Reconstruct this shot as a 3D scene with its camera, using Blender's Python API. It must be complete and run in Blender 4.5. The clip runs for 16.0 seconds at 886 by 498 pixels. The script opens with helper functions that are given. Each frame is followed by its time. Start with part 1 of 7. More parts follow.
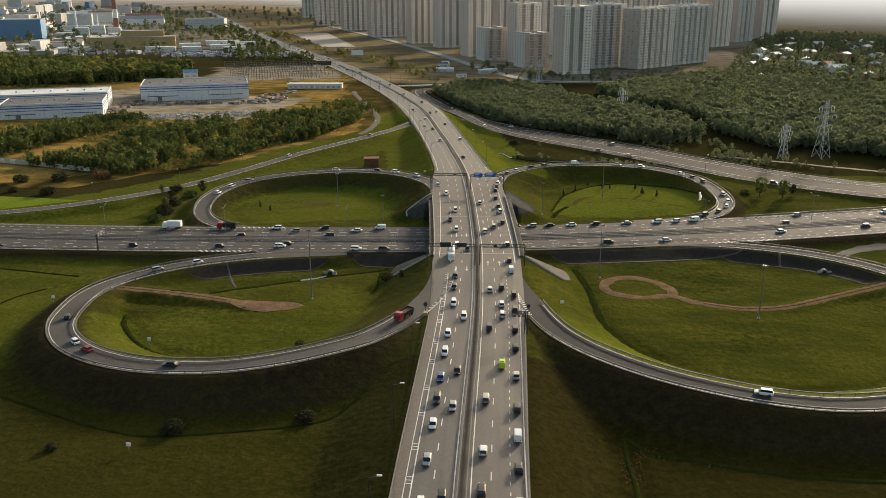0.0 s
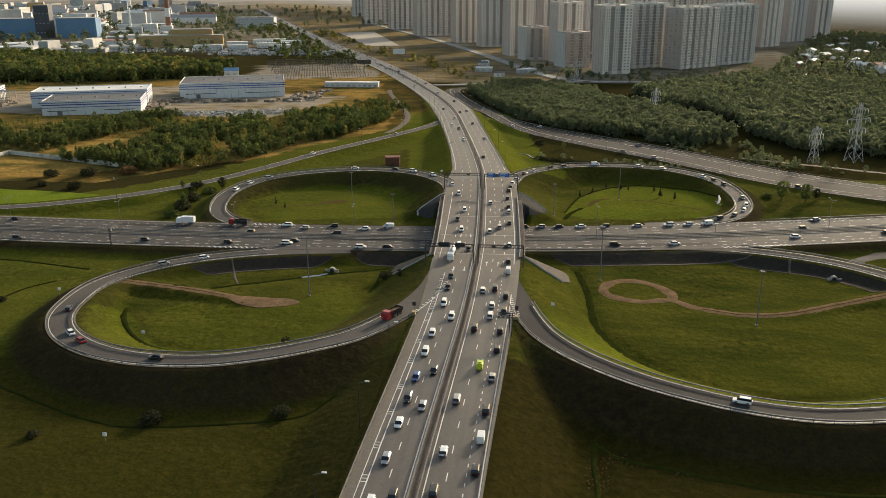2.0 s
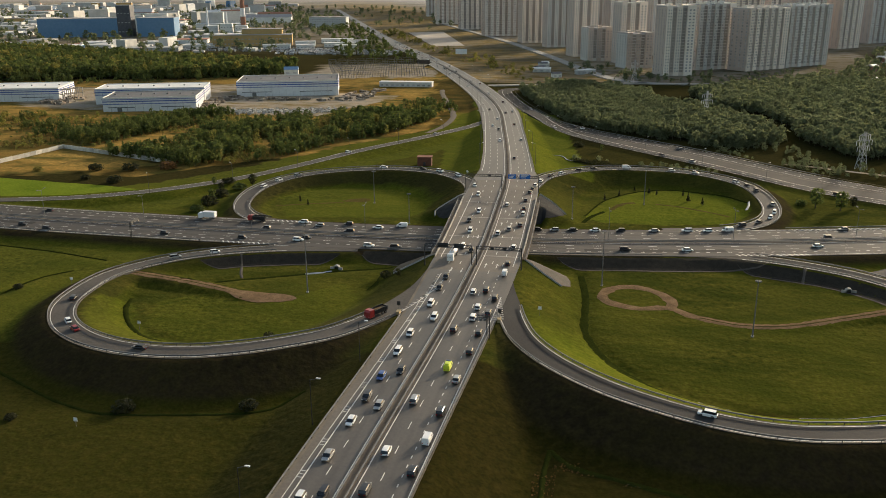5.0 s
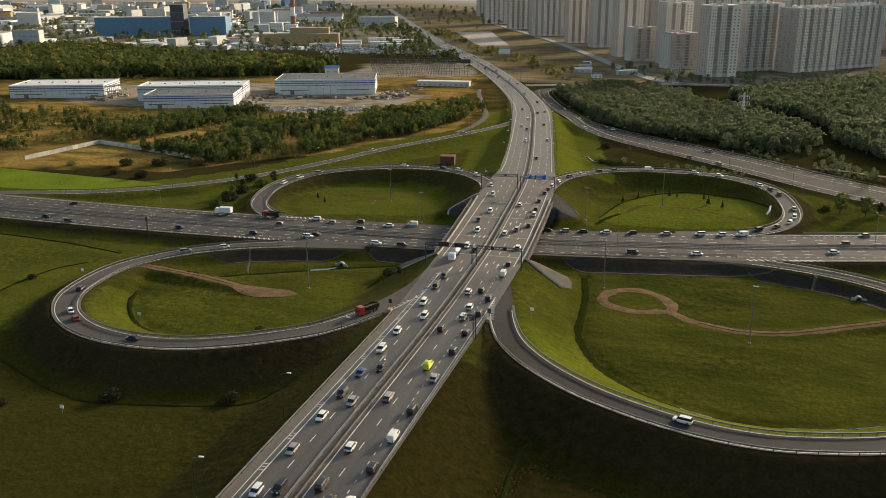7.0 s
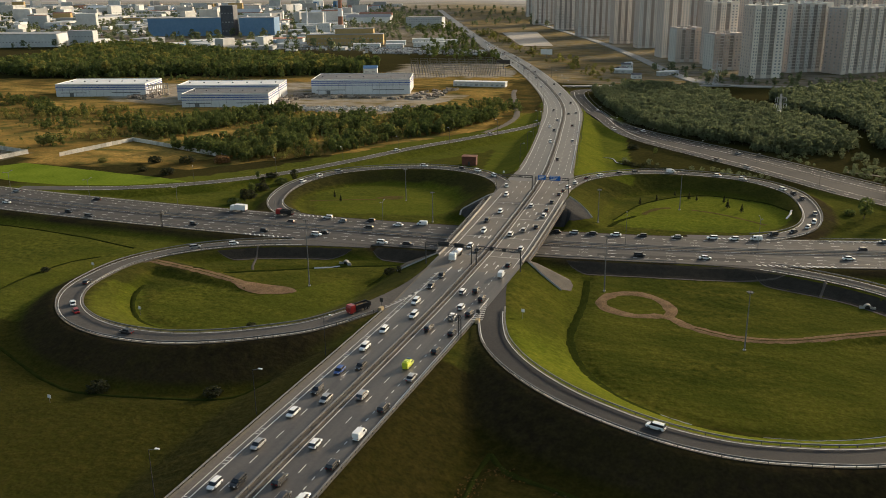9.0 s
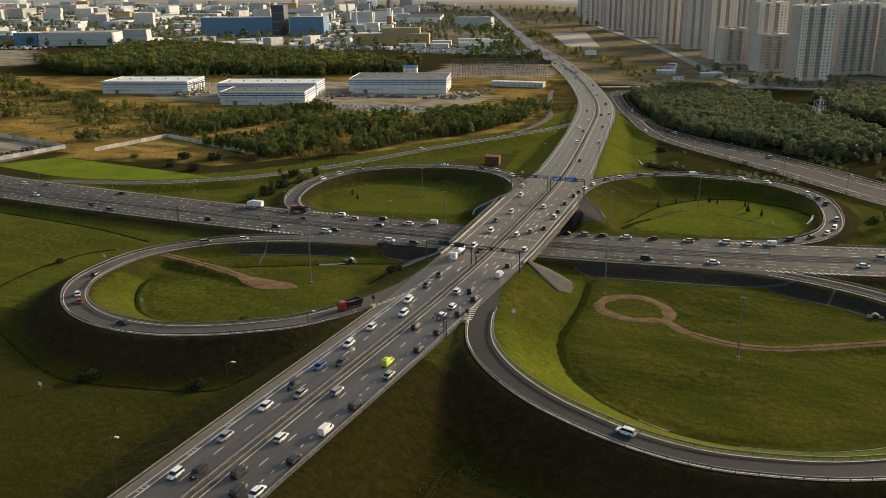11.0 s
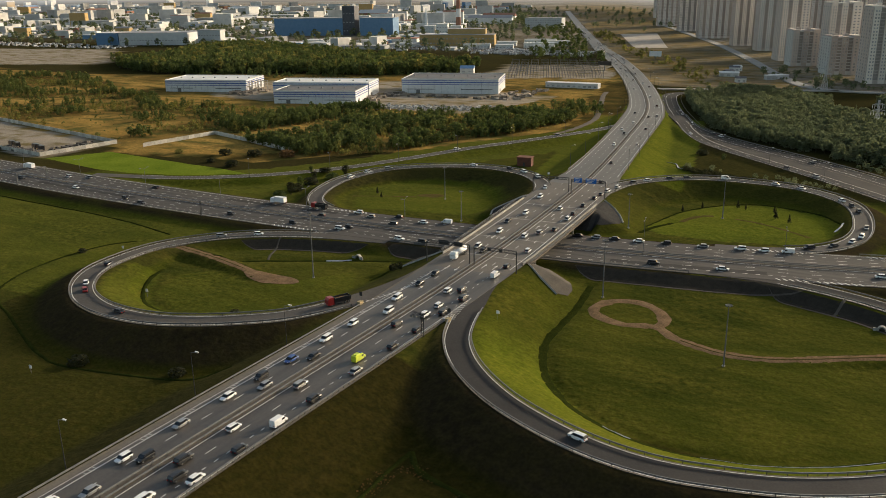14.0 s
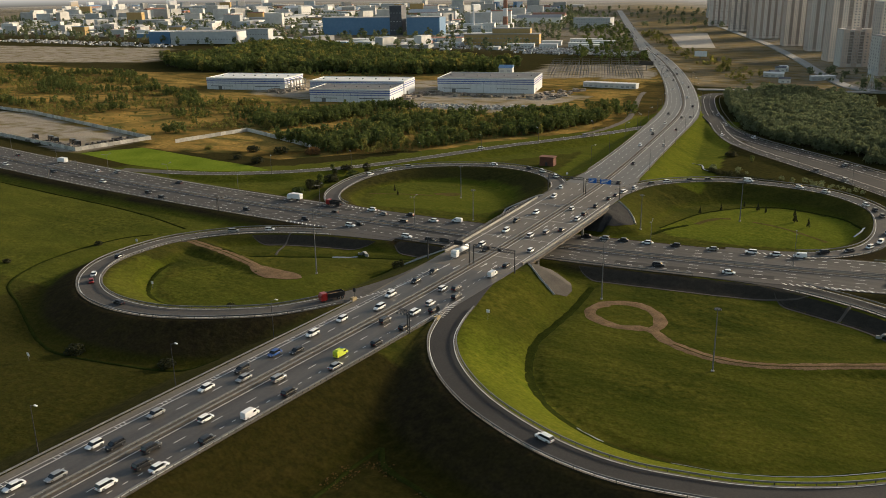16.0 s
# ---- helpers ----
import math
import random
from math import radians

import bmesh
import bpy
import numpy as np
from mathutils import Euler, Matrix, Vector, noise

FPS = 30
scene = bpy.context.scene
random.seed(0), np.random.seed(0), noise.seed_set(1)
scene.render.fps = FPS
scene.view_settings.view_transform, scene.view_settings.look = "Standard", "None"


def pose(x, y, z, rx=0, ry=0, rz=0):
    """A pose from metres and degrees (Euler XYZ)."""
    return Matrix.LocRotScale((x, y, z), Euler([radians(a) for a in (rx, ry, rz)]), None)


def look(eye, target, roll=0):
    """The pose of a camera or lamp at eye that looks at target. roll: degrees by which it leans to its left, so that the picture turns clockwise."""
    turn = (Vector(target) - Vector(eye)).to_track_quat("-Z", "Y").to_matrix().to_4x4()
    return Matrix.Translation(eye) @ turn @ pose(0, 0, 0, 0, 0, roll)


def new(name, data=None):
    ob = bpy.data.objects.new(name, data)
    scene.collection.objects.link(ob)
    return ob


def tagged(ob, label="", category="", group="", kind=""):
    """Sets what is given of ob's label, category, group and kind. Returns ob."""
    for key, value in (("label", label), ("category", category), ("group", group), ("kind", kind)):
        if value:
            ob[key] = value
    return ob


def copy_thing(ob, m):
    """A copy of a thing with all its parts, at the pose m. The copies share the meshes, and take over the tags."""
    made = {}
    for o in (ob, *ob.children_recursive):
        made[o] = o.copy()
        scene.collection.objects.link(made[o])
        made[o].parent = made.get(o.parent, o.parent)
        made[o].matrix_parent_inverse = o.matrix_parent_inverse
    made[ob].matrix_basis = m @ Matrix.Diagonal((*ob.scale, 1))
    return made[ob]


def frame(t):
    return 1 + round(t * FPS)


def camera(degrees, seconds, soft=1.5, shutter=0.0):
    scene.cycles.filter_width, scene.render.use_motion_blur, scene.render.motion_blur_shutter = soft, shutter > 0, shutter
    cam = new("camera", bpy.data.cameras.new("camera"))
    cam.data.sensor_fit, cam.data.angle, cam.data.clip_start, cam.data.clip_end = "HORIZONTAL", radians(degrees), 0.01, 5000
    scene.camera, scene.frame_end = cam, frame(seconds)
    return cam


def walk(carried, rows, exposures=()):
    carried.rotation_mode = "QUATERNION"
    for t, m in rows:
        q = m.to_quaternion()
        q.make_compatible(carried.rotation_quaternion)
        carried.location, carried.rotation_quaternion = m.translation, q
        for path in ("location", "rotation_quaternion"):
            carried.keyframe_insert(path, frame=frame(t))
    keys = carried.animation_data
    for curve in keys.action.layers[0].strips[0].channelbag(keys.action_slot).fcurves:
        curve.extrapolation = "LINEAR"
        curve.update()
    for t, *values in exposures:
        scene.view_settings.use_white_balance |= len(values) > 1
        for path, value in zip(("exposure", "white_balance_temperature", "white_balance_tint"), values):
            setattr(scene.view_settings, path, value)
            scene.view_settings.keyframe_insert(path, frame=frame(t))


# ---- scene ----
cam = camera(54.8, 16.0, soft=0.9)
PATH = [
    (0, (1.102, 0.647, 96.315), (1.017, 2.170, 95.833), -0.1),
    (0.5, (5.402, 0.641, 96.360), (5.294, 2.163, 95.878), -0.1),
    (1, (9.794, 0.883, 96.383), (9.662, 2.403, 95.902), -0.1),
    (1.5, (14.059, 1.354, 96.467), (13.902, 2.872, 95.985), -0.2),
    (2, (18.349, 1.992, 96.607), (18.168, 3.507, 96.123), -0.2),
    (2.5, (22.577, 2.499, 96.726), (22.371, 4.010, 96.242), -0.2),
    (3, (26.696, 2.917, 96.766), (26.467, 4.425, 96.283), -0.3),
    (3.5, (30.774, 3.588, 96.803), (30.522, 5.093, 96.320), -0.2),
    (4, (35.109, 4.514, 96.767), (34.833, 6.014, 96.284), -0.3),
    (6.5, (55.690, 8.998, 96.484), (55.297, 10.471, 96.001), -0.3),
    (7, (59.881, 10.170, 96.361), (59.463, 11.637, 95.878), -0.4),
    (7.5, (64.016, 11.566, 96.212), (63.574, 13.026, 95.730), -0.5),
    (8, (68.028, 12.969, 96.064), (67.564, 14.422, 95.582), -0.5),
    (8.5, (71.960, 14.331, 95.938), (71.473, 15.778, 95.457), -0.6),
    (9, (75.844, 15.608, 95.868), (75.334, 17.046, 95.387), -0.6),
    (11.5, (95.475, 23.526, 95.111), (94.851, 24.919, 94.632), -0.7),
    (12, (99.236, 25.065, 95.038), (98.590, 26.449, 94.559), -0.8),
    (12.5, (103.074, 26.746, 94.911), (102.407, 28.119, 94.433), -0.8),
    (13, (106.880, 28.788, 94.718), (106.192, 30.151, 94.241), -0.8),
    (13.5, (110.565, 30.758, 94.546), (109.855, 32.110, 94.069), -0.8),
    (14, (114.253, 32.695, 94.325), (113.522, 34.036, 93.849), -0.8),
    (14.5, (118.017, 34.812, 94.069), (117.264, 36.142, 93.593), -0.8),
    (15, (121.570, 36.971, 93.894), (120.796, 38.288, 93.418), -0.9),
    (15.5, (125.101, 38.926, 93.723), (124.306, 40.231, 93.248), -0.9),
    (16, (128.620, 40.998, 93.593), (127.806, 42.290, 93.118), -0.9),
]
walk(cam, [(t, look(eye, target, roll)) for t, eye, target, roll in PATH], exposures=[(0, 0.4), (16, 0.16)])

# ---- light ----
SUN_EL, SUN_AZ = 15.5, 28.0      # degrees above the horizon; degrees from +y towards +x
world = bpy.data.worlds.new("sky")
scene.world = world
world.use_nodes = True
wn = world.node_tree.nodes
sky = wn.new("ShaderNodeTexSky")
sky.sky_type, sky.sun_disc = "NISHITA", False
sky.sun_elevation, sky.sun_rotation = radians(SUN_EL), radians(SUN_AZ)
sky.dust_density, sky.air_density, sky.altitude = 4.0, 1.4, 50
world.node_tree.links.new(sky.outputs[0], wn["Background"].inputs[0])
wn["Background"].inputs[1].default_value = 0.148
sun = new("sun", bpy.data.lights.new("sun", "SUN"))
sun.data.energy, sun.data.angle, sun.data.color = 4.0, radians(5.5), (1.0, 0.86, 0.66)
sun_from = Vector((math.sin(radians(SUN_AZ)) * math.cos(radians(SUN_EL)), math.cos(radians(SUN_AZ)) * math.cos(radians(SUN_EL)), math.sin(radians(SUN_EL))))
sun.matrix_world = look(sun_from * 500, (0, 0, 0))


# ---- materials ----
def material(name, low, high, scale=1.0, rough=0.85, fine=8.0, bump=0.0, metal=0.0, mix=0.5, island=0.0, vary=0.0, spec=0.3, sheen=0.0, stretch=None):
    """A surface that varies between two colours at two scales; vary: per object, island: per loose piece."""
    m = bpy.data.materials.new(name)
    m.use_nodes = True
    nt, n = m.node_tree, m.node_tree.nodes
    b = n["Principled BSDF"]
    b.inputs["Roughness"].default_value, b.inputs["Metallic"].default_value = rough, metal
    b.inputs["Specular IOR Level"].default_value = spec
    b.inputs["Sheen Weight"].default_value, b.inputs["Sheen Roughness"].default_value = sheen, 0.6
    geo = n.new("ShaderNodeNewGeometry")
    big, small, both, ramp = n.new("ShaderNodeTexNoise"), n.new("ShaderNodeTexNoise"), n.new("ShaderNodeMix"), n.new("ShaderNodeMix")
    big.inputs["Scale"].default_value, big.inputs["Detail"].default_value = scale, 4
    small.inputs["Scale"].default_value, small.inputs["Detail"].default_value = scale * fine, 3
    both.inputs[0].default_value = mix
    ramp.data_type = "RGBA"
    ramp.inputs[6].default_value, ramp.inputs[7].default_value = (*low, 1), (*high, 1)
    sharp = n.new("ShaderNodeMapRange")
    sharp.inputs[1].default_value, sharp.inputs[2].default_value = 0.32, 0.68
    for a, c in ((geo.outputs["Position"], big.inputs["Vector"]), (geo.outputs["Position"], small.inputs["Vector"]),
                 (big.outputs[0], both.inputs[2]), (small.outputs[0], both.inputs[3]), (both.outputs[0], sharp.inputs[0]), (sharp.outputs[0], ramp.inputs[0])):
        nt.links.new(a, c)
    if stretch:
        mp = n.new("ShaderNodeMapping")
        mp.inputs["Scale"].default_value, mp.inputs["Rotation"].default_value = stretch[:3], (0, 0, stretch[3])
        nt.links.new(geo.outputs["Position"], mp.inputs[0])
        nt.links.new(mp.outputs[0], big.inputs["Vector"])
    colour = ramp.outputs[2]
    if island or vary:
        hsv = n.new("ShaderNodeHueSaturation")
        rng = n.new("ShaderNodeMapRange")
        k = island or vary
        rng.inputs[3].default_value, rng.inputs[4].default_value = 1 - k, 1 + k
        src = geo.outputs["Random Per Island"] if island else n.new("ShaderNodeObjectInfo").outputs["Random"]
        nt.links.new(src, rng.inputs[0])
        nt.links.new(rng.outputs[0], hsv.inputs["Value"])
        nt.links.new(colour, hsv.inputs["Color"])
        colour = hsv.outputs[0]
    nt.links.new(colour, b.inputs["Base Color"])
    if bump:
        bp = n.new("ShaderNodeBump")
        bp.inputs["Strength"].default_value, bp.inputs["Distance"].default_value = bump, 0.1 / max(scale, 0.01) ** 0.5
        nt.links.new(small.outputs[0], bp.inputs["Height"])
        nt.links.new(bp.outputs[0], b.inputs["Normal"])
    return m


def leaf_material(name, low, high, island=0.3):
    """Thin leaves that let half of the light through."""
    m = material(name, low, high, 0.03, 0.9, 14, island=island, spec=0.0, sheen=0.12)
    nt, n = m.node_tree, m.node_tree.nodes
    b = n["Principled BSDF"]
    colour = b.inputs["Base Color"].links[0].from_socket
    tr, mx = n.new("ShaderNodeBsdfTranslucent"), n.new("ShaderNodeMixShader")
    mx.inputs[0].default_value = 0.55
    nt.links.new(colour, tr.inputs[0])
    nt.links.new(b.outputs[0], mx.inputs[1])
    nt.links.new(tr.outputs[0], mx.inputs[2])
    nt.links.new(mx.outputs[0], n["Material Output"].inputs[0])
    return m


ASPHALT = material("asphalt_worn", (0.066, 0.060, 0.054), (0.112, 0.102, 0.091), 0.05, 0.85, 30, 0.05, spec=0.15)
ASPHALT_NS = material("asphalt_wheel_worn", (0.046, 0.041, 0.037), (0.094, 0.082, 0.071), 0.5, 0.5, 3, 0.05, spec=0.5, stretch=(1.0, 0.025, 1.0, 0.0), mix=0.35)
ASPHALT_EW = material("asphalt_wheel_worn", (0.056, 0.052, 0.048), (0.100, 0.092, 0.084), 0.5, 0.85, 3, 0.05, spec=0.15, stretch=(0.025, 1.0, 1.0, -0.1), mix=0.35)
ASPHALT_NEW = material("asphalt_new", (0.034, 0.032, 0.031), (0.056, 0.053, 0.050), 0.08, 0.9, 30, 0.05, spec=0.15)
ASPHALT_GREY = material("asphalt_dull_grey", (0.036, 0.034, 0.032), (0.062, 0.058, 0.054), 0.06, 0.9, 30, 0.05, spec=0.1)
SHOULDER = material("shoulder_gravel", (0.13, 0.115, 0.095), (0.21, 0.185, 0.15), 0.15, 0.95, 20, 0.1, spec=0.05)
PAINT = material("road_paint", (0.55, 0.54, 0.50), (0.78, 0.77, 0.73), 0.6, 0.7, 8)
CONCRETE = material("concrete", (0.26, 0.24, 0.21), (0.42, 0.40, 0.36), 0.2, 0.9, 12, 0.1)
STEEL = material("galvanised_steel", (0.12, 0.12, 0.12), (0.22, 0.22, 0.22), 0.8, 0.7, 9, 0, 0.2)
DARK_STEEL = material("dark_steel", (0.05, 0.05, 0.05), (0.11, 0.11, 0.11), 0.8, 0.5, 9, 0, 0.6)
DIRT = material("bare_dirt", (0.095, 0.064, 0.036), (0.250, 0.165, 0.098), 0.30, 1.0, 7, 0.3, spec=0.0)
WHITE_PANEL = material("white_cladding", (0.60, 0.61, 0.62), (0.76, 0.77, 0.78), 0.03, 0.5, 12)
BLUE_PANEL = material("blue_cladding", (0.035, 0.07, 0.30), (0.05, 0.10, 0.38), 0.05, 0.5, 10)
ROOF = material("roof_membrane", (0.25, 0.25, 0.25), (0.36, 0.36, 0.36), 0.04, 0.8, 10)
LEAF = leaf_material("leaves", (0.066, 0.096, 0.024), (0.140, 0.158, 0.042))
BARK = material("bark", (0.05, 0.04, 0.03), (0.12, 0.10, 0.08), 1.0, 0.95, 6)


# ---- helpers of this scene ----
def mesh_object(name, verts, faces, mat, parent=None, label="", smooth=False):
    me = bpy.data.meshes.new(name)
    me.from_pydata([tuple(v) for v in verts], [], [tuple(f) for f in faces])
    me.validate()
    for m in (mat if isinstance(mat, (list, tuple)) else [mat]):
        me.materials.append(m)
    if smooth:
        me.polygons.foreach_set("use_smooth", [True] * len(me.polygons))
    ob = new(name, me)
    ob.parent = parent
    if label:
        tagged(ob, label)
    return ob


def empty(name, label, category, group="", kind="", at=(0, 0, 0)):
    ob = new(name)
    ob.matrix_basis = Matrix.Translation(at)
    return tagged(ob, label, category, group, kind)


def box_data(x0, y0, z0, x1, y1, z1):
    v = [(x, y, z) for z in (z0, z1) for x, y in ((x0, y0), (x1, y0), (x1, y1), (x0, y1))]
    return v, [(3, 2, 1, 0), (4, 5, 6, 7), (0, 1, 5, 4), (1, 2, 6, 5), (2, 3, 7, 6), (3, 0, 4, 7)]


class Pile:
    """Collects loose pieces for one mesh."""

    def __init__(self):
        self.v, self.f = [], []

    def add(self, v, f, m=None):
        k = len(self.v)
        self.v += [tuple(m @ Vector(p)) for p in v] if m is not None else list(v)
        self.f += [tuple(i + k for i in q) for q in f]
        return self

    def box(self, *a, m=None):
        return self.add(*box_data(*a), m=m)

    def tube(self, a, b, ra, rb=None, sides=6, cap=True):
        a, b = Vector(a), Vector(b)
        rb = ra if rb is None else rb
        q = (b - a).to_track_quat("Z", "Y").to_matrix()
        ring = [(math.cos(6.28319 * i / sides), math.sin(6.28319 * i / sides)) for i in range(sides)]
        v = [tuple(p + q @ Vector((c * r, s * r, 0))) for p, r in ((a, ra), (b, rb)) for c, s in ring]
        f = [(i, (i + 1) % sides, sides + (i + 1) % sides, sides + i) for i in range(sides)]
        if cap:
            f += [tuple(range(sides))[::-1], tuple(range(sides, 2 * sides))]
        return self.add(v, f)

    def done(self, name, mat, parent=None, label="", smooth=False):
        return mesh_object(name, self.v, self.f, mat, parent, label, smooth)


def spline(points, step=2.0):
    """A smooth line through the points, evenly stepped."""
    p = np.array(points, float)
    d = np.concatenate(([0], np.cumsum(np.linalg.norm(np.diff(p[:, :2], axis=0), axis=1))))
    t = np.zeros_like(p)
    t[1:-1] = (p[2:] - p[:-2]) / (d[2:] - d[:-2])[:, None]
    t[0], t[-1] = (p[1] - p[0]) / (d[1] - d[0]), (p[-1] - p[-2]) / (d[-1] - d[-2])
    s = np.linspace(0, d[-1], max(2, int(d[-1] / step) + 1))
    i = np.clip(np.searchsorted(d, s, "right") - 1, 0, len(d) - 2)
    h = (d[i + 1] - d[i])[:, None]
    u = ((s - d[i]) / (d[i + 1] - d[i]))[:, None]
    return ((2 * u ** 3 - 3 * u ** 2 + 1) * p[i] + (u ** 3 - 2 * u ** 2 + u) * h * t[i] + (3 * u ** 2 - 2 * u ** 3) * p[i + 1] + (u ** 3 - u ** 2) * h * t[i + 1])


class Road:
    """A line with heights and half widths to its left and right."""

    def __init__(self, points, left, right, step=2.0):
        self.p = spline(points, step)
        self.s = np.concatenate(([0], np.cumsum(np.linalg.norm(np.diff(self.p[:, :2], axis=0), axis=1))))
        g = np.gradient(self.p[:, :2], axis=0)
        g /= np.linalg.norm(g, axis=1)[:, None]
        self.t = g
        self.n = np.stack((g[:, 1], -g[:, 0]), 1)      # to the right of the way
        y = self.p[:, 1]
        self.left = np.interp(y, *left) if isinstance(left, tuple) else np.full(len(y), left)
        self.right = np.interp(y, *right) if isinstance(right, tuple) else np.full(len(y), right)

    def at(self, s, off=0.0, dz=0.0):
        """Place and heading at the length s, off metres to the right."""
        x, y, z = (np.interp(s, self.s, self.p[:, k]) for k in range(3))
        tx, ty = (np.interp(s, self.s, self.t[:, k]) for k in range(2))
        return x + ty * off, y - tx * off, z + dz, math.degrees(math.atan2(-tx, ty))

    def strip(self, a, b, dz, skirt=0.0, s0=None, s1=None, step=1):
        """Vertices and faces of a band between the offsets a and b (numbers or arrays)."""
        i = np.arange(0, len(self.s), step)
        if s0 is not None:
            i = i[(self.s[i] >= s0) & (self.s[i] <= s1)]
        a = np.broadcast_to(a, self.s.shape)[i]
        b = np.broadcast_to(b, self.s.shape)[i]
        z = self.p[i, 2] + dz
        l, r = self.p[i, :2] + self.n[i] * a[:, None], self.p[i, :2] + self.n[i] * b[:, None]
        rows = [np.column_stack((l, z)), np.column_stack((r, z))]
        if skirt:
            rows = [np.column_stack((l, z - skirt))] + rows + [np.column_stack((r, z - skirt))]
        k, w = len(i), len(rows)
        v = np.stack(rows, 1).reshape(-1, 3)
        f = [(j * w + c, j * w + c + 1, (j + 1) * w + c + 1, (j + 1) * w + c) for j in range(k - 1) for c in range(w - 1)]
        return v.tolist(), f

    def dashes(self, pile, off, stroke, gap, width, s0, s1, dz=0.035):
        s = s0
        while s + stroke < s1:
            q = []
            for u in (s, s + stroke):
                for o in (off - width / 2, off + width / 2):
                    x, y, z, _ = self.at(u, o, dz)
                    q.append((x, y, z))
            pile.add([q[0], q[1], q[3], q[2]], [(0, 1, 2, 3)])
            s += stroke + gap

    def s_at(self, y):
        return float(self.s[np.argmin(np.abs(self.p[:, 1] - y))])

    def s_near(self, x, y):
        return float(self.s[np.argmin(np.hypot(self.p[:, 0] - x, self.p[:, 1] - y))])


# ---- the plan of the roads ----
MAIN = Road([(-5, -420, 7), (-4.2, -100, 7), (-3.4, 134, 7), (-2.2, 224, 7), (-2.7, 268, 7), (-3.4, 292, 7), (-7.2, 356, 7), (-10, 392, 7), (-13, 418, 6.9), (-20, 465, 6.2),
             (-30.5, 529, 5), (-48, 628, 3.2), (-66, 700, 2), (-101, 806, 1.6), (-146, 926, 1.4), (-214, 1090, 1.3), (-286, 1249, 1.3), (-516, 1810, 1.3), (-900, 2760, 1.3)],
            ([0, 134, 224, 268, 356, 395, 415, 465, 530, 630, 720, 1000, 1200, 1500], [12.8, 12.8, 13.1, 14.6, 16.2, 15.5, 13.5, 12.8, 13.0, 15.0, 13.5, 12.5, 10.5, 8.0]),
            ([0, 134, 224, 268, 356, 390, 412, 465, 530, 630, 720, 1000, 1200, 1500], [12.8, 12.8, 13.8, 14.6, 15.4, 15.8, 13.5, 12.6, 12.8, 14.0, 12.5, 12.0, 10.5, 8.0]))
LOW = Road([(-1100, 470, 1.5), (-700, 375, 1.5), (-500, 338, 2.1), (-390, 321, 2.6), (-300, 312, 2.6), (-200, 306, 2.6), (-100, 305.5, 2.6), (0, 311.5, 2.6), (80, 324, 2.6), (170, 347, 2.6), (300, 385, 2.6), (600, 480, 1.5), (1200, 680, 1)], 16.3, 16.3)
SW = Road([(-12.8, 264, 6.97), (-14, 245, 6.97), (-17.5, 230, 6.97), (-22.5, 217.5, 6.97), (-30, 206, 6.8), (-37.5, 200, 6.6), (-49.7, 193, 6.3), (-64, 188.5, 5.9), (-81, 188.6, 5.5), (-96, 193.5, 5.1),
           (-109, 203, 4.6), (-118, 216, 4.1), (-122, 232, 3.5), (-122.5, 247, 2.9), (-118, 260, 2.4), (-107, 271.5, 2.62), (-92, 281, 2.57), (-74, 287.5, 2.57), (-50, 292, 2.57)], 4.0, 4.0)
SE = Road([(6.8, 264, 6.97), (9, 250, 6.97), (12.6, 236, 6.97), (16.3, 222, 6.97), (21, 210.5, 6.9), (29.5, 199.3, 6.7), (42, 189, 6.4), (54.4, 182.6, 6.1), (66.3, 178.6, 5.8), (77.5, 177, 5.6), (88, 178, 5.4),
           (106, 183.7, 5), (124, 195.5, 4.6), (138, 212, 4.1), (144, 232, 3.6), (143, 255, 3), (136, 279, 2.3), (121.5, 294.5, 2.4), (103, 303.5, 2.57), (82, 308.5, 2.57), (60, 307.5, 2.57)], 3.7, 3.7)
NW = Road([(-20.5, 362, 6.97), (-22.5, 375, 6.97), (-28, 388, 6.9), (-40, 402, 6.6), (-55, 410, 6.2), (-70, 412.5, 5.9), (-88, 409.5, 5.4), (-105, 402, 4.8), (-117.5, 389, 4.2), (-123.5, 367, 3.4), (-120, 344, 2.5),
           (-110, 328, 2.62), (-97, 320.5, 2.57), (-75, 319, 2.57)], 3.7, 3.7)
NE = Road([(2.5, 365, 6.97), (3.5, 382, 6.97), (8, 404, 6.8), (20, 421, 6.4), (36, 432, 6), (58, 435.5, 5.5), (76, 433.5, 5.1), (90, 425, 4.7), (100.5, 411, 4.2), (105.3, 386, 3.3), (103.5, 366, 2.6),
           (95, 350.5, 2.62), (80, 341, 2.57), (60, 336, 2.57)], 3.7, 3.7)
NWR = Road([(-52, 625, 3.1), (-50, 590, 3.3), (-59, 558, 3.2), (-79, 518, 3), (-106, 470, 2.7), (-124, 431, 2.4), (-143, 396, 2.1), (-162, 370, 2.4), (-183, 352, 2.4), (-207, 338, 2.57), (-250, 326, 2.57)], 3.4, 3.4)
NER = Road([(-30, 640, 3.0), (-17, 611, 2.9), (-7, 585, 2.4), (8, 556, 1.8), (26, 534, 1.4), (50, 510, 1.2), (78, 482, 1.1), (103, 454.5, 1.1), (125, 430, 1.1), (150, 409, 1.2), (187, 388, 1.6), (250, 377, 1.97), (320, 391, 1.97)], 5.0, 4.0)
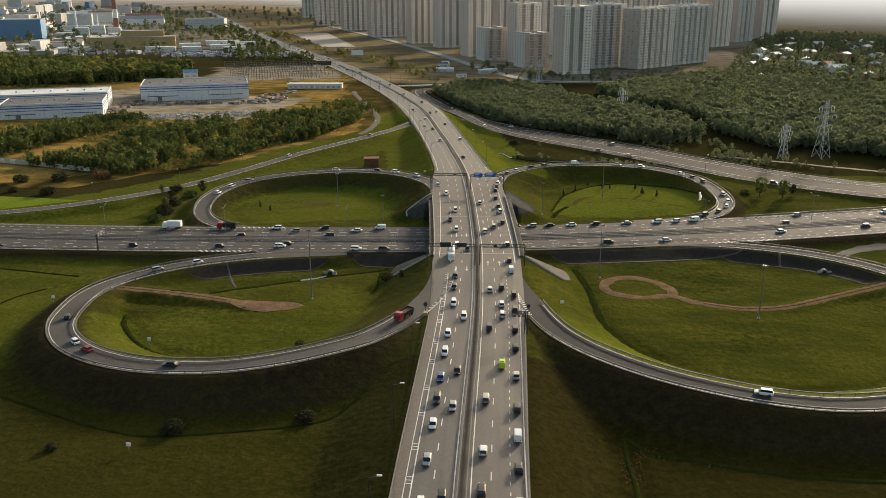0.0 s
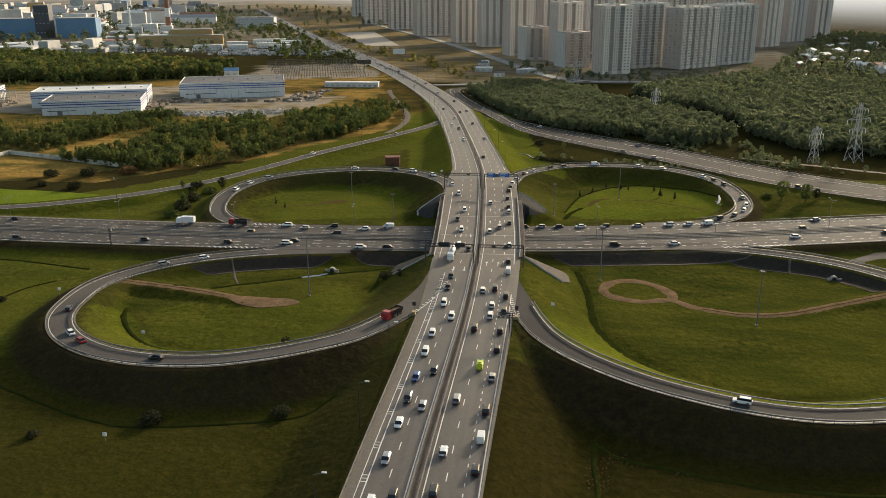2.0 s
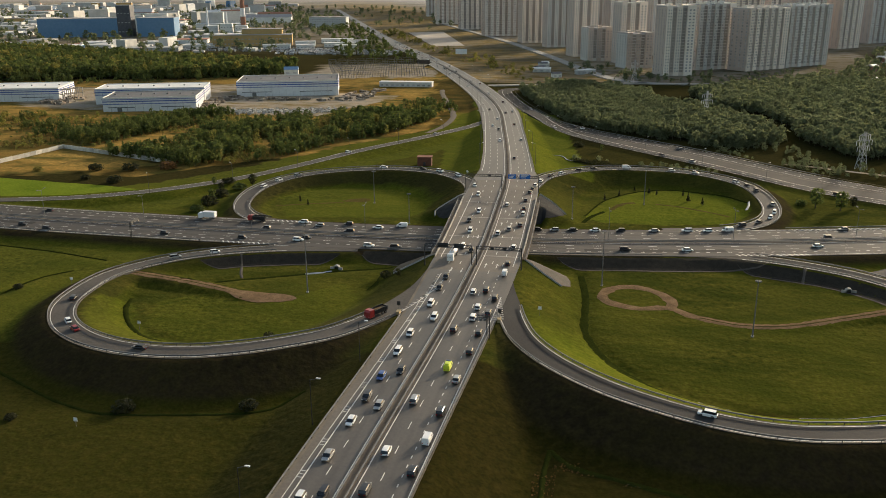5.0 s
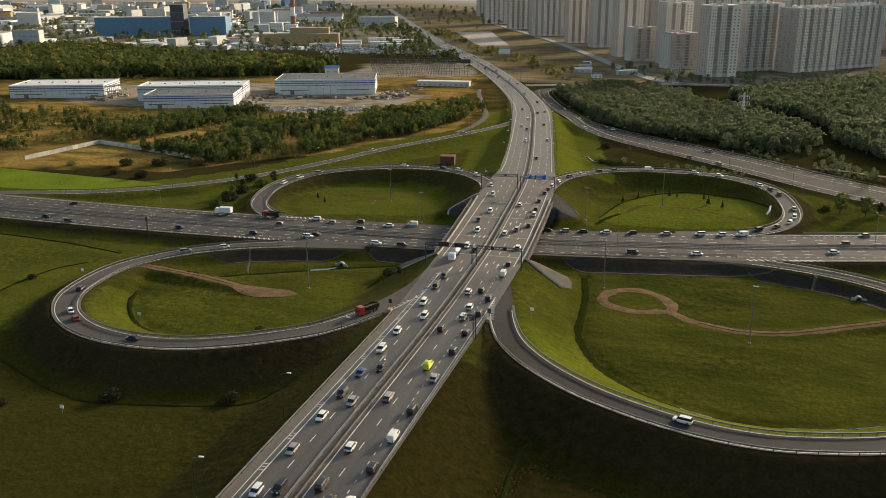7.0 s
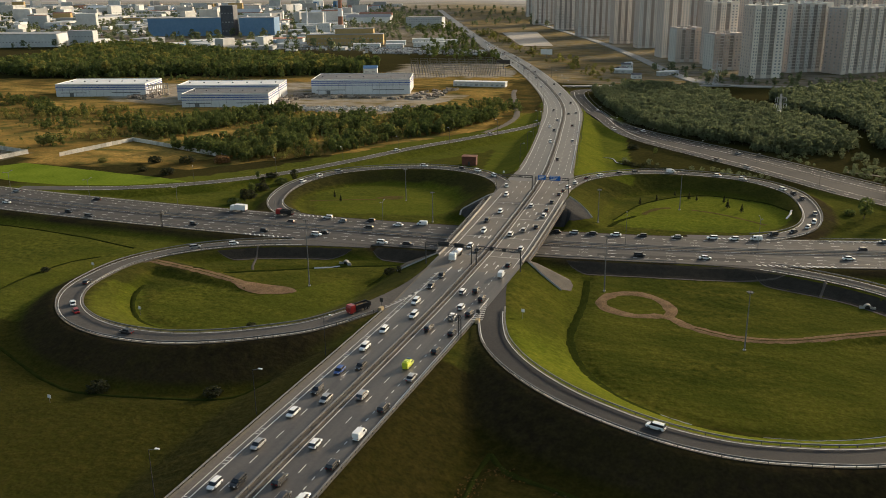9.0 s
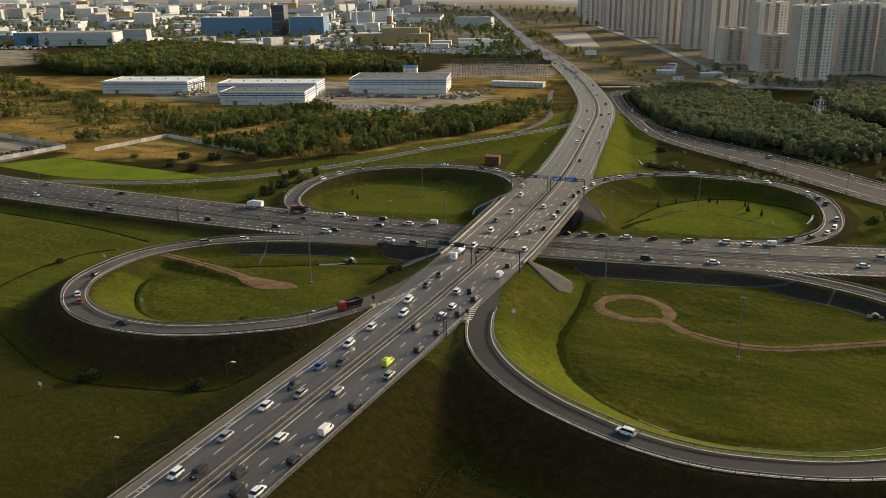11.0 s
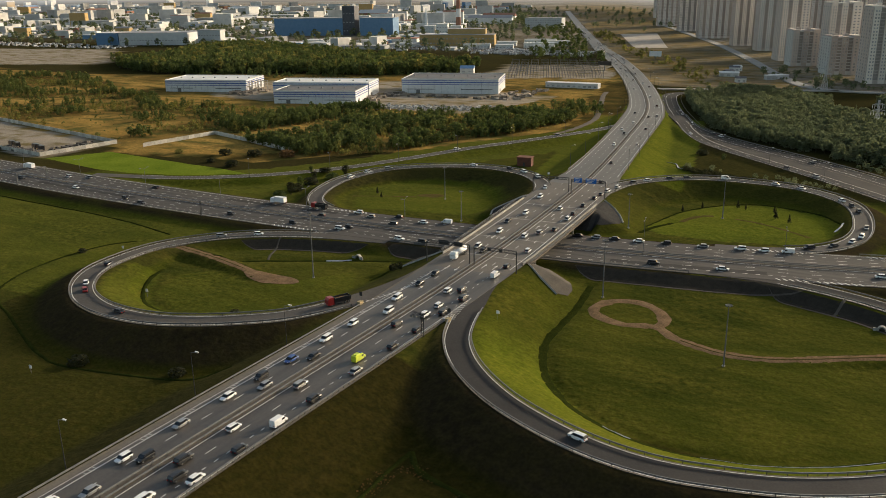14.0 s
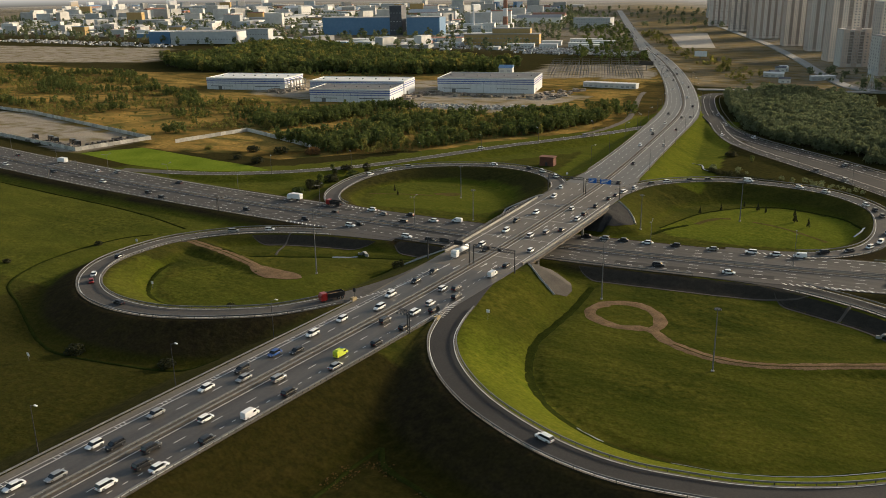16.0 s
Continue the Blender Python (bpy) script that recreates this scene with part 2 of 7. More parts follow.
FAR = Road([(-40, 792, 0.8), (-60, 778, 0.8), (-61, 758, 0.8), (-45, 700, 0.8), (-28, 652, 0.9), (-9, 606, 1.0), (12, 576, 1.0), (36, 552, 1.0), (70, 522, 1.0), (98, 494, 1.0), (123, 466, 1.0), (150, 440, 1.0), (190, 415, 1.0), (260, 398, 1.2), (420, 440, 1.0)], 4.6, 8.0)
BERM = Road([(-125, 253, 2.6), (-110, 251.5, 2.0), (-95, 249.5, 1.5), (-80, 246, 1.0), (-66, 242, 0.3)], 1.8, 1.8)
BERM_EAST = Road([(152, 282, 1.6), (131, 270.5, 1.3), (110, 259, 1.0), (92, 250, 0.6), (79, 249, 0.2)], 1.6, 1.6)
BANKS = ((BERM, 0.5), (BERM_EAST, 0.5), (MAIN, 0.42), (LOW, 0.33), (SW, 0.42), (SE, 0.42), (NW, 0.42), (NE, 0.42), (NWR, 0.35), (NER, 0.35), (FAR, 0.35))
SPAN = (279.0, 349.0)        # the bridge, along y


# ---- ditches: centre lines and widths ----
DITCHES = [([(31.2, 285), (33.8, 265), (34.4, 250.5), (35.1, 237), (38.3, 226), (43.9, 215), (50.7, 207), (57.5, 201), (66.8, 196), (75.5, 194.2), (85, 194.2), (96.5, 195.8), (109.5, 201.4), (125, 212)], 2.3),
           ([(-108, 235.5), (-105.6, 228), (-98, 217), (-89, 209), (-79, 204.8), (-66, 204.5), (-56, 206.5), (-42, 212)], 1.6),
           ([(-100, 252), (-91.5, 253.4), (-79.9, 259.8), (-64.3, 267.6), (-53.9, 272.6), (-35.3, 280), (-25, 286)], 1.7),
           ([(-35.6, 277), (-35.2, 264.6), (-36, 257)], 1.3),
           ([(-300, 284), (-241, 280.4), (-207, 278.7), (-169, 275), (-138, 268.5)], 1.0),
           ([(-143, 256), (-150, 246), (-152, 232), (-150, 212), (-138, 192), (-117, 182), (-97.2, 172.6), (-83.5, 167), (-73.2, 165.2), (-55.7, 168.1), (-37, 173.4), (-29, 182)], 1.1),
           ([(31.4, 169.5), (36, 164.2), (44, 161.4), (60, 157), (85, 155.5), (120, 162)], 1.5), ([(30, 130), (31.2, 152), (30.9, 160), (31.4, 169.5)], 1.2),
           ([(36, 372), (31, 362), (28, 352)], 2.0), ([(28, 361), (36.2, 391), (49, 408.6), (66, 416.6), (86.8, 408), (98.3, 388)], 0.9), ([(3, 491), (8.5, 489), (13, 477.5), (21, 473), (30, 469.5), (40, 466), (52, 462)], 1.4)]


def hollow(x, y):
    """How far the ditches lie below the grass."""
    out = np.zeros(x.shape)
    for pts, w in DITCHES:
        p = spline([(a, b, 0) for a, b in pts], 1.5)[:, :2]
        lo, hi = p.min(0) - 6, p.max(0) + 6
        j = np.where((x > lo[0]) & (x < hi[0]) & (y > lo[1]) & (y < hi[1]))[0]
        for c in range(0, len(j), 6000):
            k = j[c:c + 6000]
            d = np.hypot(x[k, None] - p[None, :, 0], y[k, None] - p[None, :, 1]).min(1)
            out[k] = np.maximum(out[k], 0.34 * w * np.exp(-(d / (1.2 + 0.5 * w)) ** 2))
    return out


# ---- ground ----
def lines(parts):
    out = []
    for a, b, step in parts:
        out += list(np.arange(a, b, step))
    return np.array(out + [parts[-1][1]], float)


GX = lines([(-4600, -1400, 160), (-1400, -700, 35), (-700, -240, 10), (-240, 190, 1.7), (190, 420, 8), (420, 1400, 35), (1400, 4600, 160)])
GY = lines([(-2000, -100, 95), (-100, 100, 10), (100, 470, 1.7), (470, 680, 3.5), (680, 1100, 10), (1100, 2000, 35), (2000, 4800, 140)])
gx, gy = np.meshgrid(GX, GY)
PX, PY = gx.ravel(), gy.ravel()


def smooth_noise(x, y, size, seed):
    r = np.random.default_rng(seed)
    out = np.zeros_like(x)
    for k in range(7):
        a, ph, f = r.uniform(0, 6.28), r.uniform(0, 6.28), (0.6 + 0.35 * k) / size
        out += np.sin((x * np.cos(a) + y * np.sin(a)) * 6.28 * f + ph + 1.7 * np.sin((y * np.cos(a) - x * np.sin(a)) * 3.1 * f + ph)) / (1 + 0.35 * k)
    return out / 4.0


def ground_height(x, y):
    x, y = np.asarray(x, float), np.asarray(y, float)
    h = (0.25 * smooth_noise(x, y, 60, 3) + 0.1 * smooth_noise(x, y, 14, 4)) * (y < 800)
    cap = np.full(x.shape, 1e9)
    near = (np.abs(x) < 1300) & (y < 1400)
    for road, slope in BANKS:
        i = np.where(near)[0]
        p = road.p[::2]
        keep = np.ones(len(p), bool)
        if road is MAIN:
            keep = (p[:, 1] < SPAN[0]) | (p[:, 1] > SPAN[1])
        p, wl, wr, nn = p[keep], road.left[::2][keep], road.right[::2][keep], road.n[::2][keep]
        lo, hi = p[:, :2].min(0) - 45, p[:, :2].max(0) + 45
        i = i[(x[i] > lo[0]) & (x[i] < hi[0]) & (y[i] > lo[1]) & (y[i] < hi[1])]
        for c in range(0, len(i), 4000):
            j = i[c:c + 4000]
            dx, dy = x[j, None] - p[None, :, 0], y[j, None] - p[None, :, 1]
            k = np.argmin(dx * dx + dy * dy, 1)
            r = np.arange(len(j))
            d = np.hypot(dx[r, k], dy[r, k])
            side = dx[r, k] * nn[k, 0] + dy[r, k] * nn[k, 1]
            w = np.where(side > 0, wr[k], wl[k]) + 1.4
            sl = np.full(len(j), slope)
            if road is MAIN:
                sl = np.where((y[j] > SPAN[0]) & (y[j] < SPAN[1]) & (np.abs(side) < w + 1.5), 0.8, slope)
                inside = (y[j] > SPAN[0]) & (y[j] < SPAN[1])
                d = np.where(inside, w + np.minimum(np.abs(y[j] - SPAN[0]), np.abs(y[j] - SPAN[1])) + np.maximum(0, np.abs(side) - w) * 1.0, d)
            z = p[k, 2] - 0.18 - np.maximum(0, d - w) * sl
            h[j] = np.maximum(h[j], z)
            flat = d < w
            cap[j] = np.where(flat, np.minimum(cap[j], p[k, 2] - 0.18), cap[j])
    return np.where(cap < 1e8, np.minimum(h, cap), h - hollow(x, y))


GZ = ground_height(PX, PY)


def inside(x, y, poly):
    c = np.zeros(x.shape, bool)
    n = len(poly)
    for i in range(n):
        (x0, y0), (x1, y1) = poly[i], poly[i - 1]
        c ^= ((y0 > y) != (y1 > y)) & (x < (x1 - x0) * (y - y0) / (y1 - y0 + 1e-9) + x0)
    return c


def ground_at(x, y):
    """Height of the ground sheet, between its vertices."""
    i = int(np.clip(np.searchsorted(GX, x) - 1, 0, len(GX) - 2))
    j = int(np.clip(np.searchsorted(GY, y) - 1, 0, len(GY) - 2))
    u, v = (x - GX[i]) / (GX[i + 1] - GX[i]), (y - GY[j]) / (GY[j + 1] - GY[j])
    g = GZ.reshape(len(GY), len(GX))
    return float((g[j, i] * (1 - u) + g[j, i + 1] * u) * (1 - v) + (g[j + 1, i] * (1 - u) + g[j + 1, i + 1] * u) * v)


# dry meadow share of the ground (1 dry, 0 green), softened at its borders
MEADOWS = [[(-1000, 730), (-700, 715), (-330, 850), (-150, 1000), (-110, 850), (-75, 700), (-62, 610), (-110, 490), (-195, 405), (-300, 385), (-520, 445), (-1000, 560)],
           [(-60, 1000), (60, 960), (20, 1250), (-150, 1400), (-200, 1150)]]
BARE = [[(-1600, 700), (-1000, 730), (-799, 816), (-1000, 1000), (-1600, 900)], [(-545, 440), (-503, 443), (-322, 404), (-330, 355), (-430, 368), (-560, 400)],
        [(-440, 610), (-180, 600), (-150, 720), (-330, 780), (-510, 720)], [(-275, 835), (-150, 880), (-190, 1015), (-312, 975)]]
VERGE = [(-75, 560), (-62, 610), (-75, 700), (-110, 850), (-150, 860), (-125, 760), (-105, 680), (-92, 620), (-88, 560)]
CLEARINGS = [[(-470, 458), (-427, 500), (-345, 462), (-330, 415), (-438, 436)], [(-510, 604), (-369, 596), (-400, 566), (-440, 560)], [(-275, 455), (-262, 512), (-228, 520), (-222, 470), (-245, 446)],
             [(-292, 668), (-200, 700), (-186, 660), (-252, 636)], [(-296, 406), (-288, 455), (-204, 427), (-240, 400)], [(-430, 585), (-370, 605), (-300, 585), (-330, 566)], [(-640, 520), (-520, 560), (-520, 520), (-600, 490)]]
wx, wy = PX + 14 * smooth_noise(PX, PY, 70, 11), PY + 14 * smooth_noise(PX, PY, 70, 12)
dry = np.zeros(len(PX))
for poly in MEADOWS:
    dry = np.maximum(dry, inside(wx, wy, poly) * np.clip(0.78 + 0.7 * smooth_noise(PX, PY, 80, 13) + 0.3 * smooth_noise(PX, PY, 25, 16), 0, 1))
for poly in CLEARINGS:
    dry = np.maximum(dry, inside(PX + 0.5 * (wx - PX), PY + 0.5 * (wy - PY), poly) * 1.0)
dry = np.where(inside(wx, wy, VERGE), dry * 0.3, dry)
bare = np.zeros(len(PX))
for poly in BARE:
    bare = np.maximum(bare, inside(wx, wy, poly) * 0.85)
city = np.maximum(np.clip((PY - 1120) / 250, 0, 1) * 0.8, 0.7 * ((PY > 850) & (PX > -70 - (PY - 850) * 0.33) & (PX < 330)))
city = np.where(PX > 270 + (PY - 900) * 0.3, city * 0.2, city)      # gardens east of the towers
fields = (PY > 830) & (PX > -150 - (PY - 926) * 0.4) & (PX < 20 - (PY - 895) * 0.345)
dry = np.where(fields, np.clip(0.55 + 0.8 * smooth_noise(PX, PY, 110, 17), 0, 1), dry)
# extra pale soil mixed in to paint the haze over these fields
city = np.where(fields, 0.4, city)
bare = np.maximum(bare, city * np.clip(0.8 + 0.5 * smooth_noise(PX, PY, 260, 14), 0, 1))

# bank: share of brown scrub on slopes, which also carries their shade
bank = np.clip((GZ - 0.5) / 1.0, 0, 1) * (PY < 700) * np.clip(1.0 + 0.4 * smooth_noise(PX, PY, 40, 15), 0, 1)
# rough: weeds; below y 196 they also paint the foreground's dimmer light
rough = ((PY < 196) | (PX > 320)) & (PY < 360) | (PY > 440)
for road, share in ((SE, 0.12), (SW, 0.45), (NW, 0.85), (NE, 0.42)):      # greener banks inside the loops, with less painted shade where they are lit
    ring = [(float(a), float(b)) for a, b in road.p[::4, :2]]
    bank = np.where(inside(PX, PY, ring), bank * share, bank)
gap = {}
sel = np.where((np.abs(PX) < 260) & (PY > -50) & (PY < 700))[0]
for key, group in (("main", (MAIN,)), ("others", (SW, SE, NW, NE, LOW, NWR, NER))):
    best = np.full(len(sel), 1e9)
    for road in group:
        w = np.maximum(road.left, road.right)[::3]
        for c in range(0, len(sel), 4000):
            j = sel[c:c + 4000]
            best[c:c + 4000] = np.minimum(best[c:c + 4000], (np.hypot(PX[j, None] - road.p[None, ::3, 0], PY[j, None] - road.p[None, ::3, 1]) - w[None]).min(1))
    gap[key] = best
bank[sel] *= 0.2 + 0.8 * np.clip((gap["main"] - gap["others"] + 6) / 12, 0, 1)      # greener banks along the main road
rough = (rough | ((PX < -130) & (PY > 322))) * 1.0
STRIPS = [[(-64, 640), (-50, 632), (-64, 700), (-88, 770), (-98, 770), (-82, 720), (-76, 670)], [(-36, 632), (-26, 640), (-40, 700), (-60, 760), (-78, 766), (-55, 700)], [(-325, 352), (-245, 344), (-185, 371), (-221, 374), (-304, 384)], [(-250, 326), (-207, 338), (-183, 352), (-162, 370), (-143, 396), (-124, 431), (-106, 470), (-79, 518), (-59, 558), (-45, 530), (-30, 420), (-40, 322)],
          [(-30, 622), (-12, 600), (8, 556), (50, 510), (103, 454), (150, 409), (140, 360), (60, 345), (0, 420), (-8, 465), (-18, 530)]]        # bright mown strip beside the slip road
for poly in STRIPS:
    rough = np.where(inside(PX, PY, poly), 0, rough)
    dry = np.where(inside(PX, PY, poly), 0, dry)
# lush fresh grass along the ditch inside the near east loop, and the sown lawns of the loops
lush = np.zeros(len(PX))
BELT = DITCHES[0][0][1:] + [(124, 195.5), (106, 183.7), (88, 178), (77.5, 177), (66.3, 178.6), (54.4, 182.6), (42, 189), (29.5, 199.3), (21, 210.5), (16.3, 222), (12.6, 236), (13, 262), (22, 268)]
lush = np.where(inside(PX, PY, BELT), np.clip((238 - PY) / 40, 0.03, 0.48), lush)
OVAL = DITCHES[9][0] + [(96, 372), (85, 360), (60, 352), (35, 352)]
lush = np.where(inside(PX, PY, OVAL), 0.58, lush)
for poly, share in (([(-105, 232), (-96, 218), (-88, 210), (-74, 205), (-56, 206), (-40, 212), (-34, 206), (-50, 195), (-66, 192), (-82, 193), (-98, 199), (-110, 212), (-116, 230)], 0.3), ([(-98, 234), (-92, 216), (-76, 208), (-56, 209), (-40, 218), (-32, 240), (-45, 262), (-66, 236), (-90, 243)], 0.16),
                    ([(-112, 366), (-104, 384), (-88, 396), (-66, 398), (-48, 390), (-36, 372), (-44, 345), (-96, 336)], 0.3)):
    lush = np.where(inside(PX, PY, poly), share, lush)
for poly, share in zip(STRIPS, (0.7, 0.7, 0.0, 0.06, 0.0)):
    lush = np.where(inside(PX, PY, poly), np.maximum(lush, share), lush)
lush = np.where((PX < -128) & (PX > -600) & (PY > 175) & (PY < 300), 0.16 * (1 - bank), lush)
beside = PX - np.interp(PY, MAIN.p[:, 1], MAIN.p[:, 0])      # bright grass on the banks of the main road, rough grass farther off
for lo, hi, share in ((-36, -11, 0.32), (11, 42, 0.42)):
    part = (PY > 412) & (PY < 640) & (beside > lo) & (beside < hi)
    lush, bank, rough = np.where(part, np.maximum(lush, share), lush), np.where(part, bank * 0.1, bank), np.where(part, 0, rough)
part = (PY > 440) & (PY < 610) & (beside > 42) & inside(PX, PY, STRIPS[4])
rough = np.where(part, 0.85, rough)
part = (PY > 415) & (PY < 600) & (beside < -36) & inside(PX, PY, STRIPS[3])
rough = np.where(part, 0.45, rough)
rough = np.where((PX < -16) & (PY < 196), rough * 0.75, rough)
lush *= np.clip(0.9 + 0.35 * smooth_noise(PX, PY, 30, 18), 0.3, 1.0)
for poly in (BELT, OVAL):
    rough = np.where(inside(PX, PY, poly), 0, rough)
# mown verges beside the slip road; greener banks round the far west loop
sel = np.where((PX < -40) & (PX > -270) & (PY > 320) & (PY < 640))[0]
off = np.hypot(PX[sel, None] - NWR.p[None, ::3, 0], PY[sel, None] - NWR.p[None, ::3, 1]).min(1)
near = sel[off < 27 + 5 * smooth_noise(PX[sel], PY[sel], 25, 19)]
dry[near], rough[near], bank[near] = 0, 0, bank[near] * 0.25
lush[near] = np.maximum(lush[near], 0.2)
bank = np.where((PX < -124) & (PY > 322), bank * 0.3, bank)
GRASS = bpy.data.materials.new("grass_ground")
GRASS.use_nodes = True
nt = GRASS.node_tree
bs = nt.nodes["Principled BSDF"]
bs.inputs["Roughness"].default_value, bs.inputs["Specular IOR Level"].default_value = 1.0, 0.0
bs.inputs["Sheen Weight"].default_value, bs.inputs["Sheen Roughness"].default_value = 0.012, 0.5
bs.inputs["Sheen Tint"].default_value = (1.0, 0.93, 0.75, 1)
gpos = nt.nodes.new("ShaderNodeNewGeometry")
zone = nt.nodes.new("ShaderNodeAttribute")
zone.attribute_name = "zone"
split = nt.nodes.new("ShaderNodeSeparateColor")
nt.links.new(zone.outputs["Color"], split.inputs[0])


def noise_node(scale, detail, lo, hi, stretch=None):
    t = nt.nodes.new("ShaderNodeTexNoise")
    t.inputs["Scale"].default_value, t.inputs["Detail"].default_value = scale, detail
    src = gpos.outputs["Position"]
    if stretch:
        mp = nt.nodes.new("ShaderNodeMapping")
        mp.inputs["Scale"].default_value, mp.inputs["Rotation"].default_value = stretch, (0, 0, 0.5)
        nt.links.new(src, mp.inputs[0])
        src = mp.outputs[0]
    nt.links.new(src, t.inputs["Vector"])
    r = nt.nodes.new("ShaderNodeMapRange")
    r.inputs[1].default_value, r.inputs[2].default_value = lo, hi
    nt.links.new(t.outputs[0], r.inputs[0])
    return r.outputs[0], t.outputs[0]


def mixed(fac, a, b):
    m = nt.nodes.new("ShaderNodeMix")
    m.data_type = "RGBA"
    for k, v in ((0, fac), (6, a), (7, b)):
        if isinstance(v, tuple):
            m.inputs[k].default_value = (*v, 1)
        elif isinstance(v, float):
            m.inputs[k].default_value = v
        else:
            nt.links.new(v, m.inputs[k])
    return m.outputs[2]


patches, _ = noise_node(0.022, 6, 0.38, 0.62)
clumps, clump_h = noise_node(0.45, 9, 0.3, 0.7)
mow, _ = noise_node(0.12, 6, 0.35, 0.65, (0.35, 1.0, 1.0))
green = mixed(clumps, mixed(patches, (0.025, 0.033, 0.004), (0.057, 0.064, 0.007)), mixed(mow, (0.039, 0.047, 0.006), (0.092, 0.084, 0.013)))
# weeds, kept extra dark to hold the dim foreground in their colour
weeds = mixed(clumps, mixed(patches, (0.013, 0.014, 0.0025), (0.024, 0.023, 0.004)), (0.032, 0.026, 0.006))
# brown bank scrub, darkened further to put the slopes' shade in its colour
scrub_shade = mixed(clumps, mixed(patches, (0.017, 0.013, 0.008), (0.028, 0.021, 0.012)), (0.034, 0.027, 0.011))
tussocks, _ = noise_node(0.075, 7, 0.40, 0.60)
streaks, _ = noise_node(0.05, 8, 0.44, 0.58, (0.5, 1.6, 1.0))
meadow = mixed(streaks, mixed(tussocks, (0.085, 0.080, 0.020), (0.25, 0.155, 0.040)), mixed(clumps, mixed(patches, (0.36, 0.195, 0.046), (0.48, 0.29, 0.078)), (0.17, 0.125, 0.032)))
soil = mixed(tussocks, mixed(clumps, mixed(patches, (0.25, 0.21, 0.165), (0.42, 0.37, 0.31)), (0.33, 0.285, 0.23)), mixed(streaks, (0.17, 0.135, 0.06), (0.36, 0.31, 0.25)))
final = mixed(split.outputs[1], mixed(split.outputs[0], mixed(split.outputs[2], mixed(zone.outputs["Alpha"], green, weeds), scrub_shade), meadow), soil)
blades, _ = noise_node(1.3, 6, 0.30, 0.70)
fresh = nt.nodes.new("ShaderNodeAttribute")
fresh.attribute_name = "lush"
final = mixed(fresh.outputs["Fac"], final, mixed(clumps, mixed(patches, (0.080, 0.112, 0.007), (0.125, 0.150, 0.010)), (0.150, 0.172, 0.016)))
grain = nt.nodes.new("ShaderNodeMix")
grain.data_type, grain.blend_type = "RGBA", "MULTIPLY"
grain.inputs[0].default_value = 1.0
nt.links.new(final, grain.inputs[6])
nt.links.new(mixed(blades, (0.76, 0.76, 0.76), (1.20, 1.19, 1.17)), grain.inputs[7])
nt.links.new(grain.outputs[2], bs.inputs["Base Color"])
gb = nt.nodes.new("ShaderNodeBump")
gb.inputs["Strength"].default_value, gb.inputs["Distance"].default_value = 0.7, 0.4
nt.links.new(clump_h, gb.inputs["Height"])
nt.links.new(gb.outputs[0], bs.inputs["Normal"])

nx, ny = len(GX), len(GY)
a = (np.arange(ny - 1)[:, None] * nx + np.arange(nx - 1)[None, :]).ravel()
gm = bpy.data.meshes.new("ground")
gm.from_pydata(np.column_stack((PX, PY, GZ)).tolist(), [], np.column_stack((a, a + 1, a + nx + 1, a + nx)).tolist())
gm.polygons.foreach_set("use_smooth", [True] * len(gm.polygons))
gm.materials.append(GRASS)
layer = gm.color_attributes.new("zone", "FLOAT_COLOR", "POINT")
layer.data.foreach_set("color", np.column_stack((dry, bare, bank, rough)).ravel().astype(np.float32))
gm.attributes.new("lush", "FLOAT", "POINT").data.foreach_set("value", lush.astype(np.float32))
tagged(new("ground", gm), "mown green grass and dry yellow meadow with embankments", "ground", kind="structure")


# ---- roads ----
def road_body(name, road, mat, label, dz=0.0, s0=None, s1=None):
    v, f = road.strip(-road.left, road.right, dz, 0.9, s0, s1)
    return tagged(mesh_object(name, v, f, mat), label, "road", kind="structure")


main_road = road_body("road_main", MAIN, ASPHALT_NS, "grey worn asphalt motorway with white lane lines")
low_road = road_body("road_crossing", LOW, ASPHALT_EW, "grey asphalt motorway passing under the bridge", -0.02)
ramps = [road_body("road_ramp", r, m, t, dz) for r, m, t, dz in (
    (SW, ASPHALT, "curved asphalt loop ramp on a grass bank", -0.04), (SE, ASPHALT_NEW, "dark newly laid asphalt loop ramp on a grass bank", -0.04),
    (NW, ASPHALT, "curved asphalt loop ramp beyond the bridge", -0.04), (NE, ASPHALT, "curved asphalt loop ramp full of waiting cars", -0.04),
    (NWR, ASPHALT, "narrow asphalt slip road beside the meadow", -0.06), (NER, ASPHALT_GREY, "asphalt slip road leaving the motorway", -0.06), (FAR, ASPHALT_GREY, "grey asphalt road along the wood", -0.08))]

# paved strip between the slip road and the road along the wood
near_edge = NER.p[:, :2] - NER.n * (NER.left[:, None] - 0.1)
v = []
for i in np.where((FAR.p[:, 1] < 566) & (FAR.p[:, 0] < 300))[0]:
    a = FAR.p[i, :2] + FAR.n[i] * (FAR.right[i] - 0.1)
    k = int(np.argmin(np.hypot(*(near_edge - a).T)))
    v += [(*a, FAR.p[i, 2] - 0.1), (*near_edge[k], NER.p[k, 2] - 0.08)]
tagged(mesh_object("road_strip", v, [(2 * i, 2 * i + 1, 2 * i + 3, 2 * i + 2) for i in range(len(v) // 2 - 1)], ASPHALT_GREY), "grey asphalt strip between two parallel roads", "road", kind="structure")


def whole(road):
    return 0.0, float(road.s[-1])


